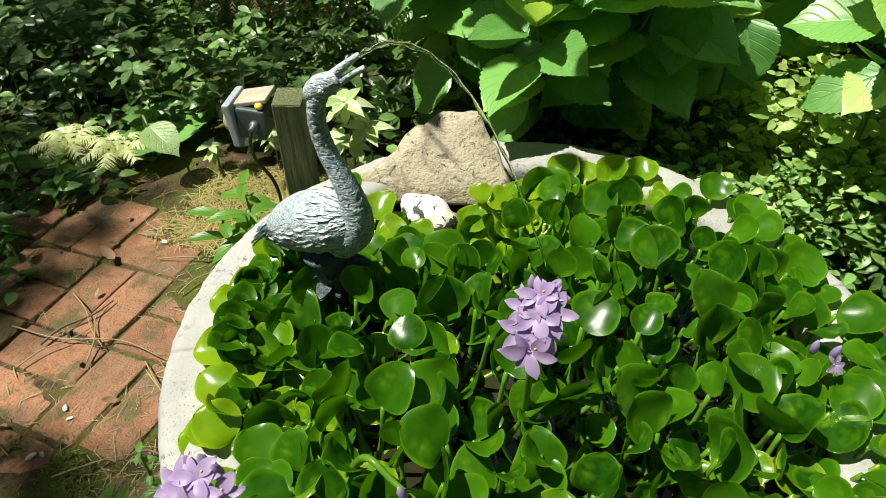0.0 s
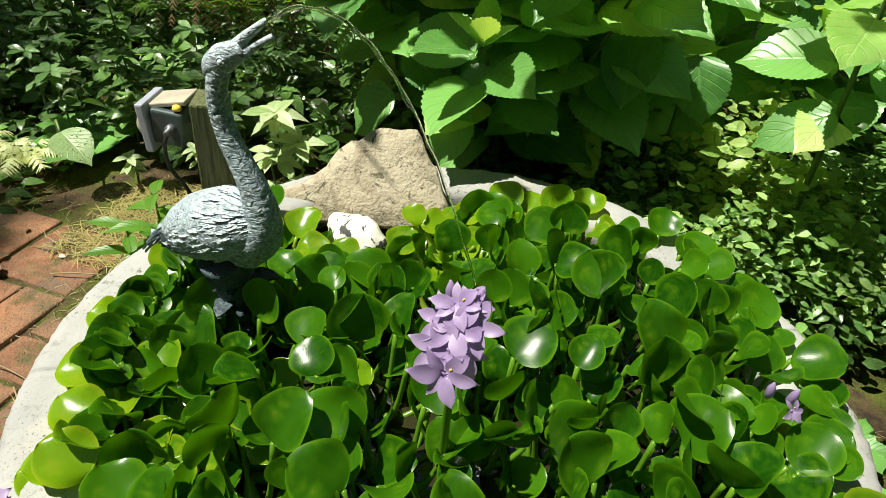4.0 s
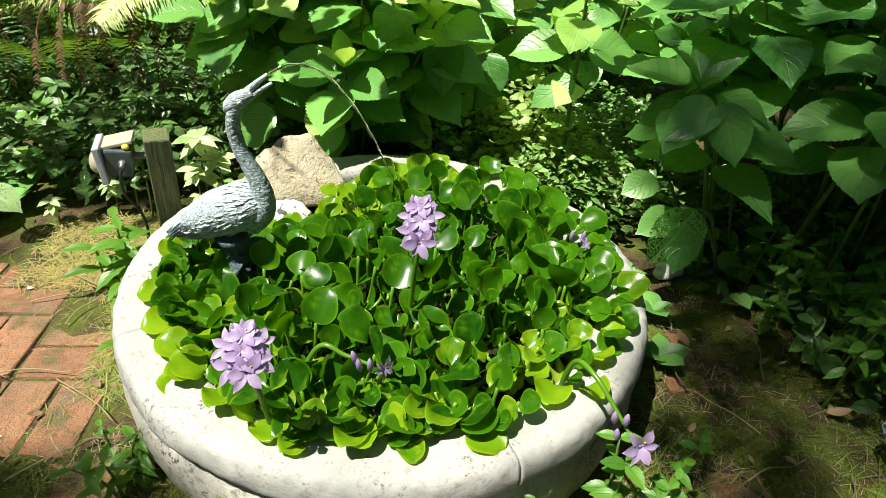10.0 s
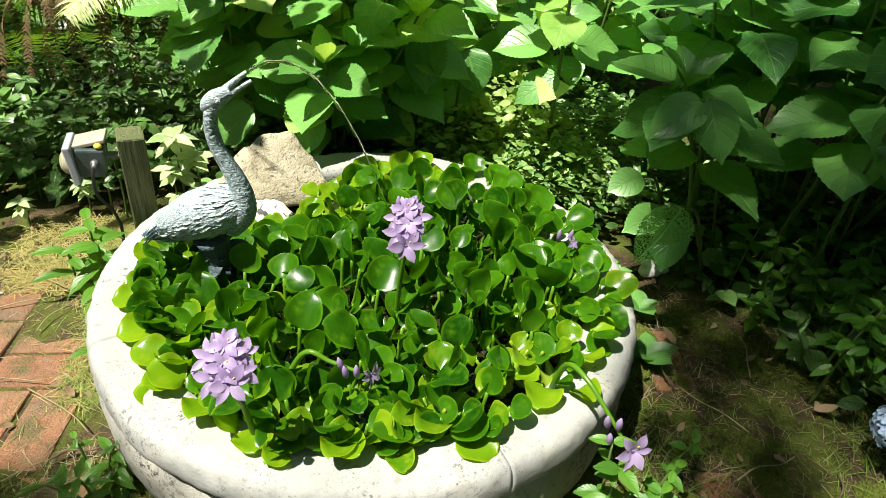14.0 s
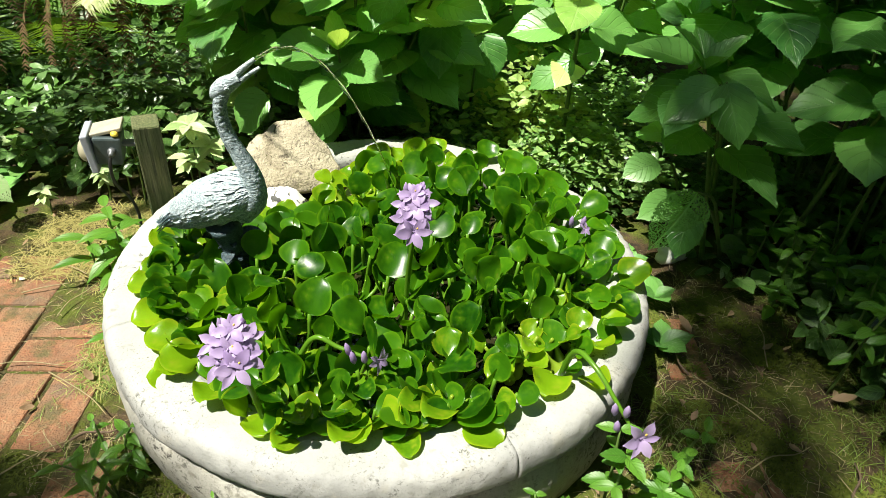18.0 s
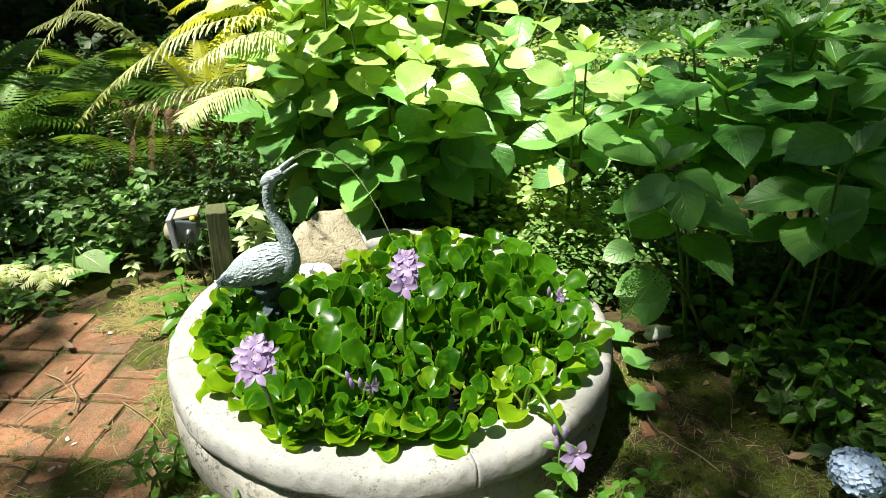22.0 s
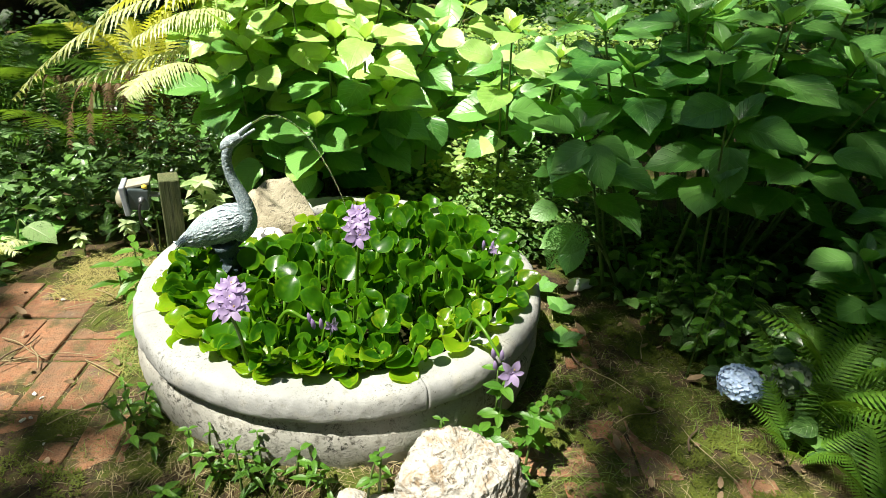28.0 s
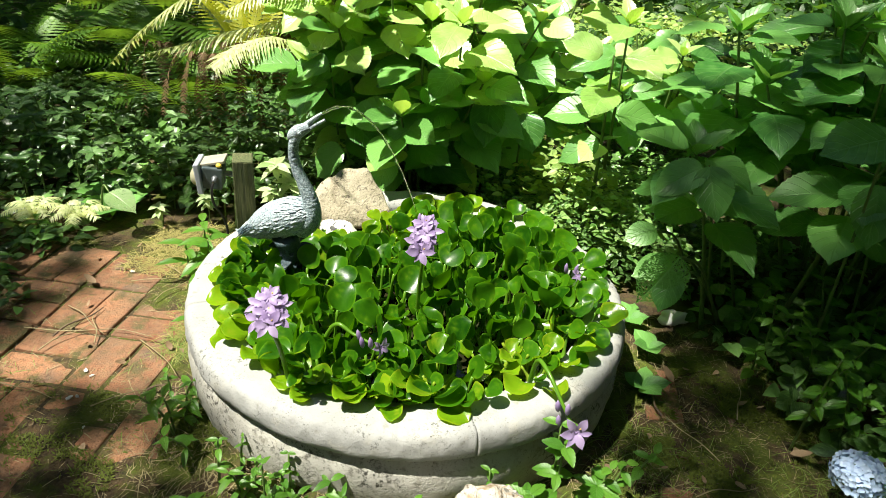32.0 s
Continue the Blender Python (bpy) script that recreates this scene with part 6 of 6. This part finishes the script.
    for x, y, a, l in ((-0.60, -0.34, 20, 0.10), (-0.95, -0.20, 70, 0.16), (0.70, -0.15, 100, 0.12), (-0.27, -0.72, 10, 0.14), (-0.12, -0.68, 5, 0.18), (0.9, -0.5, 60, 0.13)):
        V, F, uv = tube(spline([(0, 0, 0), (l * 0.3, 0.008, 0.004), (l * 0.7, -0.006, 0.003), (l, 0.004, 0)], 10), np.linspace(0.003, 0.0016, 10), 6)
        thing("twig", "thin dry brown twig lying on the ground", "twig", "twigs", me=mesh("twig", V, F, M_TWIG), m=pose(x, y, 0.012, 0, 0, a))
    for x, y, a, l in ((-1.05, -0.18, 6, 0.36), (-1.0, -0.06, -30, 0.2), (-0.78, 0.02, 70, 0.13), (-0.83, -0.2, 120, 0.16), (-0.72, -0.16, -35, 0.2), (-0.95, -0.26, 65, 0.15), (-0.9, 0.10, 20, 0.14), (-0.75, 0.16, 150, 0.15),
                       (-1.0, -0.38, -10, 0.2), (-0.7, -0.42, 40, 0.13), (-0.5, -0.78, 15, 0.2), (-0.3, -0.86, -12, 0.24), (0.82, -0.28, 130, 0.17), (0.9, -0.12, 75, 0.15), (0.74, -0.4, 20, 0.16), (0.98, -0.6, 110, 0.2)):
        V, F, uv = tube(spline([(0, 0, 0), (l * 0.35, 0.05 * l * rnd(-1, 1), 0.006), (l * 0.7, 0.06 * l * rnd(-1, 1), 0.004), (l, 0, 0.001)], 12), np.linspace(0.0017, 0.0010, 12), 5)
        thing("straw_stem", "long dry straw-coloured grass stem on the path", "straw", "straws on the path", me=mesh("straw_stem", V, F, M_STRAW, uv), m=pose(x, y, 0.010, 0, 0, a))
    for x, y, s in ((-0.79, -0.30, 0.012), (-0.765, -0.315, 0.010), (-0.77, -0.40, 0.014), (-0.755, -0.39, 0.010), (-0.93, 0.16, 0.014), (-0.68, -0.48, 0.008)):
        V, F = stone_shape((s * 0.6, s * 0.4, s * 0.3), x * 30, 9, 6, 0.45)
        thing("stone_chip", "small white stone chip on the bricks", "stone chip", "white stone chips", me=mesh("stone_chip", V, F, M_CHIP, smooth=False), m=pose(x, y, 0.003, 0, 0, rnd(0, 180)))


build_covers()


# ---------------------------------------------------------------- woods behind, and trees added so that their crowns shade the garden
def shrub_mass(name, label, box, n, top, shapes, size, bottom=0.0):
    x0, y0, x1, y1 = box
    p = np.stack([np.random.uniform(x0, x1, n), np.random.uniform(y0, y1, n)], 1)
    near = np.minimum(np.minimum(p[:, 0] - x0, x1 - p[:, 0]), np.minimum(p[:, 1] - y0, y1 - p[:, 1]))
    p = p[near > [0.35 + 0.5 * noise.noise((x * 0.9, y * 0.9, 51)) for x, y in p]]
    n = len(p)
    h = np.array([top(x, y) for x, y in p])
    z = bottom + (h - bottom) * np.random.uniform(0, 1, n) ** 0.6
    d = unit(n)
    d[:, 2] = d[:, 2] * 0.4 - 0.1
    up = np.stack([np.random.normal(0, 0.4, n), np.random.normal(-0.3, 0.4, n), np.ones(n)], 1)
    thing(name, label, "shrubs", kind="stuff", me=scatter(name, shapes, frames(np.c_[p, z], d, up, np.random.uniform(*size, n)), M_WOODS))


def lumpy(base, amp, f, k):
    return lambda x, y: max(0.05, base + amp * noise.noise((x * f, y * f, k)) + 0.5 * amp * noise.noise((x * f * 2.7, y * f * 2.7, k)))


WOOD_LEAF = [leaf_shape(0.11, 0.06, 0.7, 0.85, 0.2, d, 0.0, 4, 1) for d in (0.1, 0.4)]
shrub_mass("undergrowth", "dense green undergrowth behind the hydrangeas", (-3.6, 2.2, 3.6, 4.2), 20000, lumpy(0.34, 0.25, 0.9, 1.0), WOOD_LEAF, (0.22, 0.55))
shrub_mass("side_undergrowth", "dense dark undergrowth beside the garden", (2.4, -1.6, 4.2, 3.2), 6000, lumpy(0.8, 0.4, 0.9, 2.0), WOOD_LEAF, (0.6, 1.2))
shrub_mass("side_undergrowth", "dense dark undergrowth beside the garden", (-4.6, -0.6, -2.4, 2.6), 6000, lumpy(0.7, 0.4, 0.9, 3.0), WOOD_LEAF, (0.6, 1.2))
shrub_mass("woodland_shrubs", "dark green shrubs at the edge of the woods", (-9.0, 4.6, 10.0, 11.0), 15000, lambda x, y: lumpy(0.42, 0.35, 0.6, 4.0)(x, y) + 0.25 if abs(x - 0.55 - 0.275 * y) > 0.75 else 0.14, WOOD_LEAF, (1.0, 2.2))
shrub_mass("far_thicket", "dark thicket far behind the garden", (-16.0, 13.0, 20.0, 20.0), 22000, lumpy(8.5, 2.8, 0.3, 5.0), WOOD_LEAF, (4.0, 7.0))


shrub_mass("far_thicket", "dark thicket far behind the garden", (-14.0, 14.4, 18.0, 16.4), 24000, lumpy(3.4, 0.8, 0.5, 9.0), WOOD_LEAF, (2.8, 4.6))
shrub_mass("low_undergrowth", "low leafy undergrowth among the trees", (0.6, 4.4, 4.8, 9.9), 16000, lumpy(0.13, 0.10, 0.9, 21.0), WOOD_LEAF, (0.5, 1.1))
shrub_mass("young_trees", "leafy young trees at the edge of the woods", (4.3, 8.6, 8.4, 11.2), 16000, lumpy(2.3, 0.8, 0.8, 12.0), WOOD_LEAF, (0.7, 1.5))
shrub_mass("young_trees", "leafy young trees at the edge of the woods", (-6.0, 8.6, 1.2, 11.2), 12000, lumpy(1.5, 0.8, 0.8, 14.0), WOOD_LEAF, (0.7, 1.5))
# Tall thickets added behind the path and at both sides to block sky light.
shrub_mass("thicket_behind", "unseen tall thicket added behind the path to block sky light", (-9.0, -9.5, 10.0, -6.0), 9000, lumpy(8.5, 2.5, 0.3, 6.0), WOOD_LEAF, (4.0, 7.0))
shrub_mass("thicket_beside", "tall dark thicket added beside the garden to block sky light", (4.8, -6.0, 8.0, 4.5), 14000, lumpy(8.5, 2.5, 0.3, 7.0), WOOD_LEAF, (2.5, 4.5))
shrub_mass("thicket_beside", "tall dark thicket added beside the garden to block sky light", (-9.0, -6.0, -6.0, 9.0), 14000, lumpy(7.0, 2.0, 0.3, 8.0), WOOD_LEAF, (2.5, 4.5))


def tree(label, x, y, r, height, group="woodland trees", n=900):
    t = thing("tree", label, "tree", group, m=pose(x, y, -0.1))
    pts = spline([(0, 0, 0), (rnd(-0.1, 0.1), rnd(-0.1, 0.1), height * 0.5), (rnd(-0.3, 0.3), rnd(-0.3, 0.3), height)], 14)
    V, F, uv = tube(pts, r * np.linspace(1.15, 0.5, 14), 12)
    part("trunk", mesh("trunk", V, F, M_BARK), t)
    for i in range(5):
        a = i * 2.4 + rnd(-0.3, 0.3)
        p = Vector(pts[7 + i])
        q = p + Vector((math.cos(a) * height * 0.25, math.sin(a) * height * 0.25, height * 0.15))
        V, F, uv = tube(spline([p, p.lerp(q, 0.5) + Vector((0, 0, 0.15)), q], 8), np.linspace(r * 0.35, r * 0.1, 8), 7)
        part("limb", mesh("limb", V, F, M_BARK), t)
    c = unit(n) * (np.random.uniform(0.4, 1, n) ** 0.5)[:, None] * [height * 0.4, height * 0.4, height * 0.28] + [0, 0, height * 1.0]
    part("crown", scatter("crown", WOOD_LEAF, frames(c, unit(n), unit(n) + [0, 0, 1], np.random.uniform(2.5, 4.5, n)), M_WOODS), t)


for x, y, r, h in ((2.0, 9.4, 0.13, 6), (4.15, 9.2, 0.18, 7), (6.3, 10.2, 0.15, 7), (-1.4, 9.0, 0.15, 6), (0.5, 12.5, 0.2, 7), (5.2, 14.0, 0.22, 8), (-4.6, 8.0, 0.2, 7)):
    tree("slim dark woodland tree far behind the garden", x, y, r, h)


# Added out of view for the shade of their crowns.
for x, y, h in ((3.5, 0.3, 5.2), (4.3, 2.4, 5.6)):
    tree("unseen leafy tree added so that its crown overhangs the shaded hydrangea", x, y, 0.2, h, "trees over the garden")


# Added to hold sky light off the garden.
for x, y, r, h in ((-3.9, 5.4, 0.22, 5.6), (5.4, -2.4, 0.22, 6.0)):
    tree("tall tree added so that its crown closes the sky over the garden", x, y, r, h, "trees over the garden", 2400)


def build_fence():
    f = thing("picket_fence", "short white wooden picket fence far behind the garden", "fence", m=pose(3.02, 10.0, -0.20, 0, 0, -6))
    for i in (0, 1, 2, 3, 10, 12, 14):
        bm = bevel_box((0.045, 0.02, 0.36 + 0.03 * (i % 2)), 0.003, 1)
        for v in bm.verts:
            if v.co.z > 0.16:
                v.co.x *= 0.3
        part("picket", bm_mesh("picket", bm, M_WHITE), f, pose(i * 0.098, 0, 0.21, 0, rnd(-3, 3), 0))
    for x, w in ((0.15, 0.42), (1.18, 0.52)):
        part("rail", bm_mesh("rail", bevel_box((w, 0.03, 0.05), 0.004, 1), M_WHITE), f, pose(x, 0.03, 0.20))
    for k, (x, z, r) in enumerate(((3.47, 0.05, 0.11), (3.58, -0.04, 0.13), (3.72, 0.02, 0.12), (3.66, 0.10, 0.08), (3.83, -0.05, 0.10))):
        V, F = stone_shape((r, r * 0.8, r * 0.6), 41.0 + k, 16, 10, 0.25)
        thing("garden_stone", "pale stone piled beside a white fence", "rock", "white stones by the fence", me=mesh("garden_stone", V, F, M_WHITE), m=pose(x, 9.95, z, 0, 0, 40 * k))
    V, F = stone_shape((0.06, 0.05, 0.12), 52.0, 16, 12, 0.3)
    thing("garden_ornament", "small red garden ornament beside a white fence", "ornament", me=mesh("garden_ornament", V, F, M_RED), m=pose(3.50, 10.05, 0.22))


build_fence()


def build_far():
    house = thing("playhouse", "small weathered playhouse with a white door under trees", "shed", m=pose(3.66, 11.6, -0.1, 0, 0, -12))
    part("wall", bm_mesh("wall", bevel_box((1.3, 0.9, 0.9), 0.01, 1), M_BARK), house, pose(0.5, 0.5, 0.45))
    part("door", bm_mesh("door", bevel_box((0.30, 0.03, 0.72), 0.004, 1), M_WHITE), house, pose(0.14, 0.03, 0.42))
    part("corner_board", bm_mesh("corner_board", bevel_box((0.06, 0.05, 0.62), 0.004, 1), M_WHITE), house, pose(-0.16, 0.03, 0.55, 0, 12, 0))
    for s in (-1, 1):
        part("roof_board", bm_mesh("roof_board", bevel_box((0.82, 1.1, 0.04), 0.004, 1), M_TWIG), house, pose(0.5 - s * 0.36, 0.45, 1.06, 0, -s * 24, 0))
    tree("ivy-clad trunk of a woodland tree beside the playhouse", 3.95, 11.0, 0.17, 8)
    tree("dark woodland tree before a pale wall", 2.35, 12.2, 0.16, 7)
    tree("dark trunk of a tree far beside the garden", 7.85, 10.6, 0.15, 7)
    V, F = stone_shape((0.85, 0.4, 0.5), 31.0, 26, 16, 0.35)
    thing("tarpaulin", "blue tarpaulin over a heap far behind the garden", "tarpaulin", me=mesh("tarpaulin", V, F, M_TARP), m=pose(9.2, 11.6, 0.2))
    V, F = stone_shape((0.7, 0.4, 0.4), 32.0, 20, 12, 0.3)
    thing("soil_heap", "low heap of dark soil under a tarpaulin", "heap", me=mesh("soil_heap", V, F, M_SOIL), m=pose(9.2, 11.6, -0.1))
    wall = thing("garden_wall", "sunlit pale brick wall among the trees", "wall", kind="structure", m=pose(1.9, 13.6, -0.1, 0, 0, 4))
    stone = bm_mesh("stone", bevel_box((0.235, 0.24, 0.115), 0.012, 1), M_SLAB)
    for r in range(14):
        for c in range(8):
            part("stone", stone, wall, pose((c - 3.5) * 0.25 + 0.12 * (r % 2), rnd(-0.01, 0.01), 0.06 + r * 0.125))


build_far()


# ---------------------------------------------------------------- unseen trees added overhead for their shade
def shade_at(x, y):
    """How much of the sun the added, unseen crown takes away over a place in the garden."""
    w = 0.12 * noise.noise((x * 2.2, y * 2.2, 31)) + 0.06 * noise.noise((x * 6, y * 6, 33))
    s = 0.0 if -1.1 < x < 0.65 and -0.6 < y < 0.6 else 0.05
    if x + w * (1.0 if y > 0 else 0.4) > (0.64 if y > 0 else 0.60 if y > -0.3 else 0.49) + 0.30 * max(0.0, y - 0.3):
        s = 0.92 if y > -0.55 else 0.94
        if x > 0.98 and y > -0.2:
            s = 0.965
        if 0.15 < y < 1.6 and x < 2.3:
            s = 0.95 if y < 0.38 else (0.88 if y < 0.7 else 0.74) if x > 1.25 else 0.66 if y < 0.55 else 0.2
        if 0.95 < x < 1.2 and -0.7 < y < -0.15:
            s = 0.74
        if 1.18 < x < 2.1 and -1.3 < y < -0.2:
            s = 0.88
    if y + w > 1.95 and not (0.4 < x < 2.1 and 2.5 < y < 5.3):
        s = 0.97
    if x < -0.05 and y + w * 0.5 < (-0.45 if x < -0.45 else -0.72 - 0.35 * max(0, x + 0.1)):
        s = 0.88
    if x + w < -0.92 and y + 0.5 * w > 1.08:
        s = 0.5
    if x + w < -0.55 and 0.52 < y + 0.5 * w < 0.84:
        s = 0.6
    if x + 0.4 * w < -1.15 and y < 0.28:
        s = 0.9
    if x + w < -1.6:
        s = 0.8
    return s


def dapple_at(x, y):
    """The same for an added low branch out of view, whose shade is crisp: over the slab, the ivy, the rear bush and the
    weeds behind the basin.
    """
    if math.hypot((x + 0.24) / 1.3, y - 0.37) < 0.09:
        return 0.12
    if -0.10 < x < 0.40 and 0.42 < y < 0.56:
        return 0.2
    if x < -0.80 and 0.45 < y < 0.80:
        return 0.5
    if -0.45 < x < 0.06 and 0.56 < y < 0.95:
        return 0.6
    if 0.15 <= x < 0.85 and 0.62 < y < 1.0 and math.hypot(x - 0.50, y - 0.82) > 0.17:
        return 0.12
    return 0.0


def build_shade_trees():
    """Three unseen trees, added out of the walk to shape the shade; each carries the part of the shading crown nearest
    to it.
    """
    trees = (((-1.6, -4.6, -0.1), ((1.6, 0.2, 8.0), (2.4, 1.0, 8.6), (1.7, -0.8, 7.6), (2.8, -0.4, 8.2))),
             ((-5.6, 2.2, -0.1), ((0.3, 2.9, 8.2), (-1.2, 2.6, 8.0), (-2.6, 1.2, 7.6))),
             ((-4.6, -4.4, -0.1), ((-0.9, -1.5, 7.4), (-2.2, -0.4, 7.8), (-1.6, -1.3, 8.2))))
    pos, low = [[], [], []], []
    fine = [[], [], []]
    for _ in range(38000):
        x, y = rnd(-4.2, 4.2), rnd(-2.6, 4.2)
        s = shade_at(x, y)
        k = min(range(3), key=lambda i: min(math.hypot(x - q[0], y - q[1]) for q in trees[i][1]))
        near = -2.2 < x < 2.6 and -1.4 < y < 2.2
        if random.random() < min(1.0, -math.log(max(0.002, 1 - s)) / 7.0):
            if near:
                for _ in range(8):
                    p = Vector((x + random.gauss(0, 0.035), y + random.gauss(0, 0.035), 0.25)) + SUN * (rnd(8.2, 10.5) / SUN.z)
                    fine[k].append(p - Vector(trees[k][0]))
            else:
                pos[k].append(Vector((x, y, 0.25)) + SUN * (rnd(7.5, 10.0) / SUN.z) - Vector(trees[k][0]))
    # Leaves of the added low branch, set where crisp shade is wanted.
    for _ in range(9000):
        x, y = rnd(-1.8, 1.0), rnd(0.25, 1.8)
        s = dapple_at(x, y)
        if random.random() < -math.log(1 - s) / 7.3:
            low.append(Vector((x, y, 0.25)) + SUN * (rnd(1.35, 1.9) / SUN.z) - Vector(trees[1][0]))
    leaf = [leaf_shape(0.16, 0.11, 0.65, 0.85, 0.15, 0.2, 0.0, 4, 1)]
    small = [leaf_shape(0.09, 0.06, 0.65, 0.85, 0.15, 0.2, 0.0, 5, 1)]
    for k, ((base, ends), spots) in enumerate(zip(trees, pos)):
        t = thing("unseen_shade_tree", "unseen tree added with a crown shaped to shade the garden", "tree", "trees over the garden", m=Matrix.Translation(base))
        inward = Vector((-2.0 - base[0], -1.0 - base[1], 0)).normalized()
        pts = spline([(0, 0, 0), (0.05, 0.1, 2.8), tuple(inward * 0.5 + Vector((0, 0, 5.4))), tuple(inward * 1.1 + Vector((0, 0, 8.2)))], 18)
        V, F, uv = tube(pts, np.linspace(0.26, 0.10, 18), 14)
        part("trunk", mesh("trunk", V, F, M_BARK), t)
        for gx, gy, h in ends:
            p, q = Vector(pts[13]), Vector((gx, gy, 0.25)) + SUN * (h / SUN.z) - Vector(base)
            V, F, uv = tube(spline([p, p.lerp(q, 0.5) + Vector((0, 0, 0.3)), q], 12), np.linspace(0.07, 0.01, 12), 7)
            part("limb", mesh("limb", V, F, M_BARK), t)
        P = np.array([tuple(p) for p in spots])
        n = len(P)
        M = frames(P, np.c_[np.random.normal(size=(n, 2)), np.random.uniform(-0.4, 0.2, n)], np.array(SUN) + np.random.normal(0, 0.45, (n, 3)), np.random.uniform(0.7, 1.15, n))
        part("crown", scatter("crown", leaf, M, M_WOODS), t)
        P = np.array([tuple(p) for p in fine[k]])
        n = len(P)
        M = frames(P, np.c_[np.random.normal(size=(n, 2)), np.random.uniform(-0.4, 0.2, n)], np.array(SUN) + np.random.normal(0, 0.35, (n, 3)), np.random.uniform(0.75, 1.2, n))
        part("leaves", scatter("leaves", [leaf_shape(0.060, 0.042, 0.65, 0.85, 0.1, 0.1, 0.0, 2, 1)], M, M_WOODS), t)
        if k == 1:
            for gx, gy in ((-1.3, 0.7), (-0.2, 1.2), (0.4, 0.9), (-0.24, 0.36)):
                p, q = Vector(pts[5]), Vector((gx, gy, 0.25)) + SUN * (1.6 / SUN.z) - Vector(base)
                V, F, uv = tube(spline([p, p.lerp(q, 0.5) + Vector((0, 0, 0.25)), q], 12), np.linspace(0.03, 0.003, 12), 6)
                part("low_branch", mesh("low_branch", V, F, M_BARK), t)
            P = np.array([tuple(p) for p in low])
            n = len(P)
            M = frames(P, np.c_[np.random.normal(size=(n, 2)), np.random.uniform(-0.3, 0.2, n)], np.array(SUN) + np.random.normal(0, 0.3, (n, 3)), np.random.uniform(0.7, 1.2, n))
            part("low_leaves", scatter("low_leaves", small, M, M_WOODS), t)


build_shade_trees()


# ---------------------------------------------------------------- brick paving
def build_paving():
    """Old bricks in basket weave: pairs laid along and across by turns."""
    bm = bevel_box((0.204, 0.099, 0.05), 0.005, 2)
    shapes = []
    for k in range(5):
        b = bm.copy()
        bmesh.ops.subdivide_edges(b, edges=[e for e in b.edges if e.calc_length() > 0.05], cuts=2, use_grid_fill=True)
        for v in b.verts:
            v.co += 0.0022 * noise.noise_vector(v.co * 22 + Vector((k * 7, 0, 0)))
        shapes.append(bm_mesh("brick", b, M_BRICK))
    bm.free()
    pitch, ox, oy = 0.212, -0.822, -0.150
    paving = thing("paving", "old mossy red brick path laid in basket weave", "pavement", kind="structure")
    for i in range(-4, 10):
        for j in range(-6, 3):
            cx, cy = ox + (i + 0.5) * pitch, oy + (j + 0.5) * pitch
            if math.hypot(cx, cy) < 0.61 or cx < -1.55 or cx > 1.15 or cy > 0.36 or cy < -1.25:
                continue
            if -0.45 < cx < 0.5 and cy > -0.95:
                continue
            if cx > 0 and cy > 0.15:
                continue
            lengthwise = (i + j) % 2 != 0
            for s in (-0.5, 0.5):
                x, y = (cx + s * 0.104, cy) if lengthwise else (cx, cy + s * 0.104)
                if cx > 0:
                    sink = rnd(-0.020, -0.004)
                else:
                    sink = 0.0
                part("brick", shapes[random.randrange(5)], paving, pose(x + rnd(-0.003, 0.003), y + rnd(-0.003, 0.003), -0.026 + sink + rnd(-0.004, 0.004), rnd(-1.2, 1.2), rnd(-1.2, 1.2), (90 if lengthwise else 0) + rnd(-1.5, 1.5)))


build_paving()
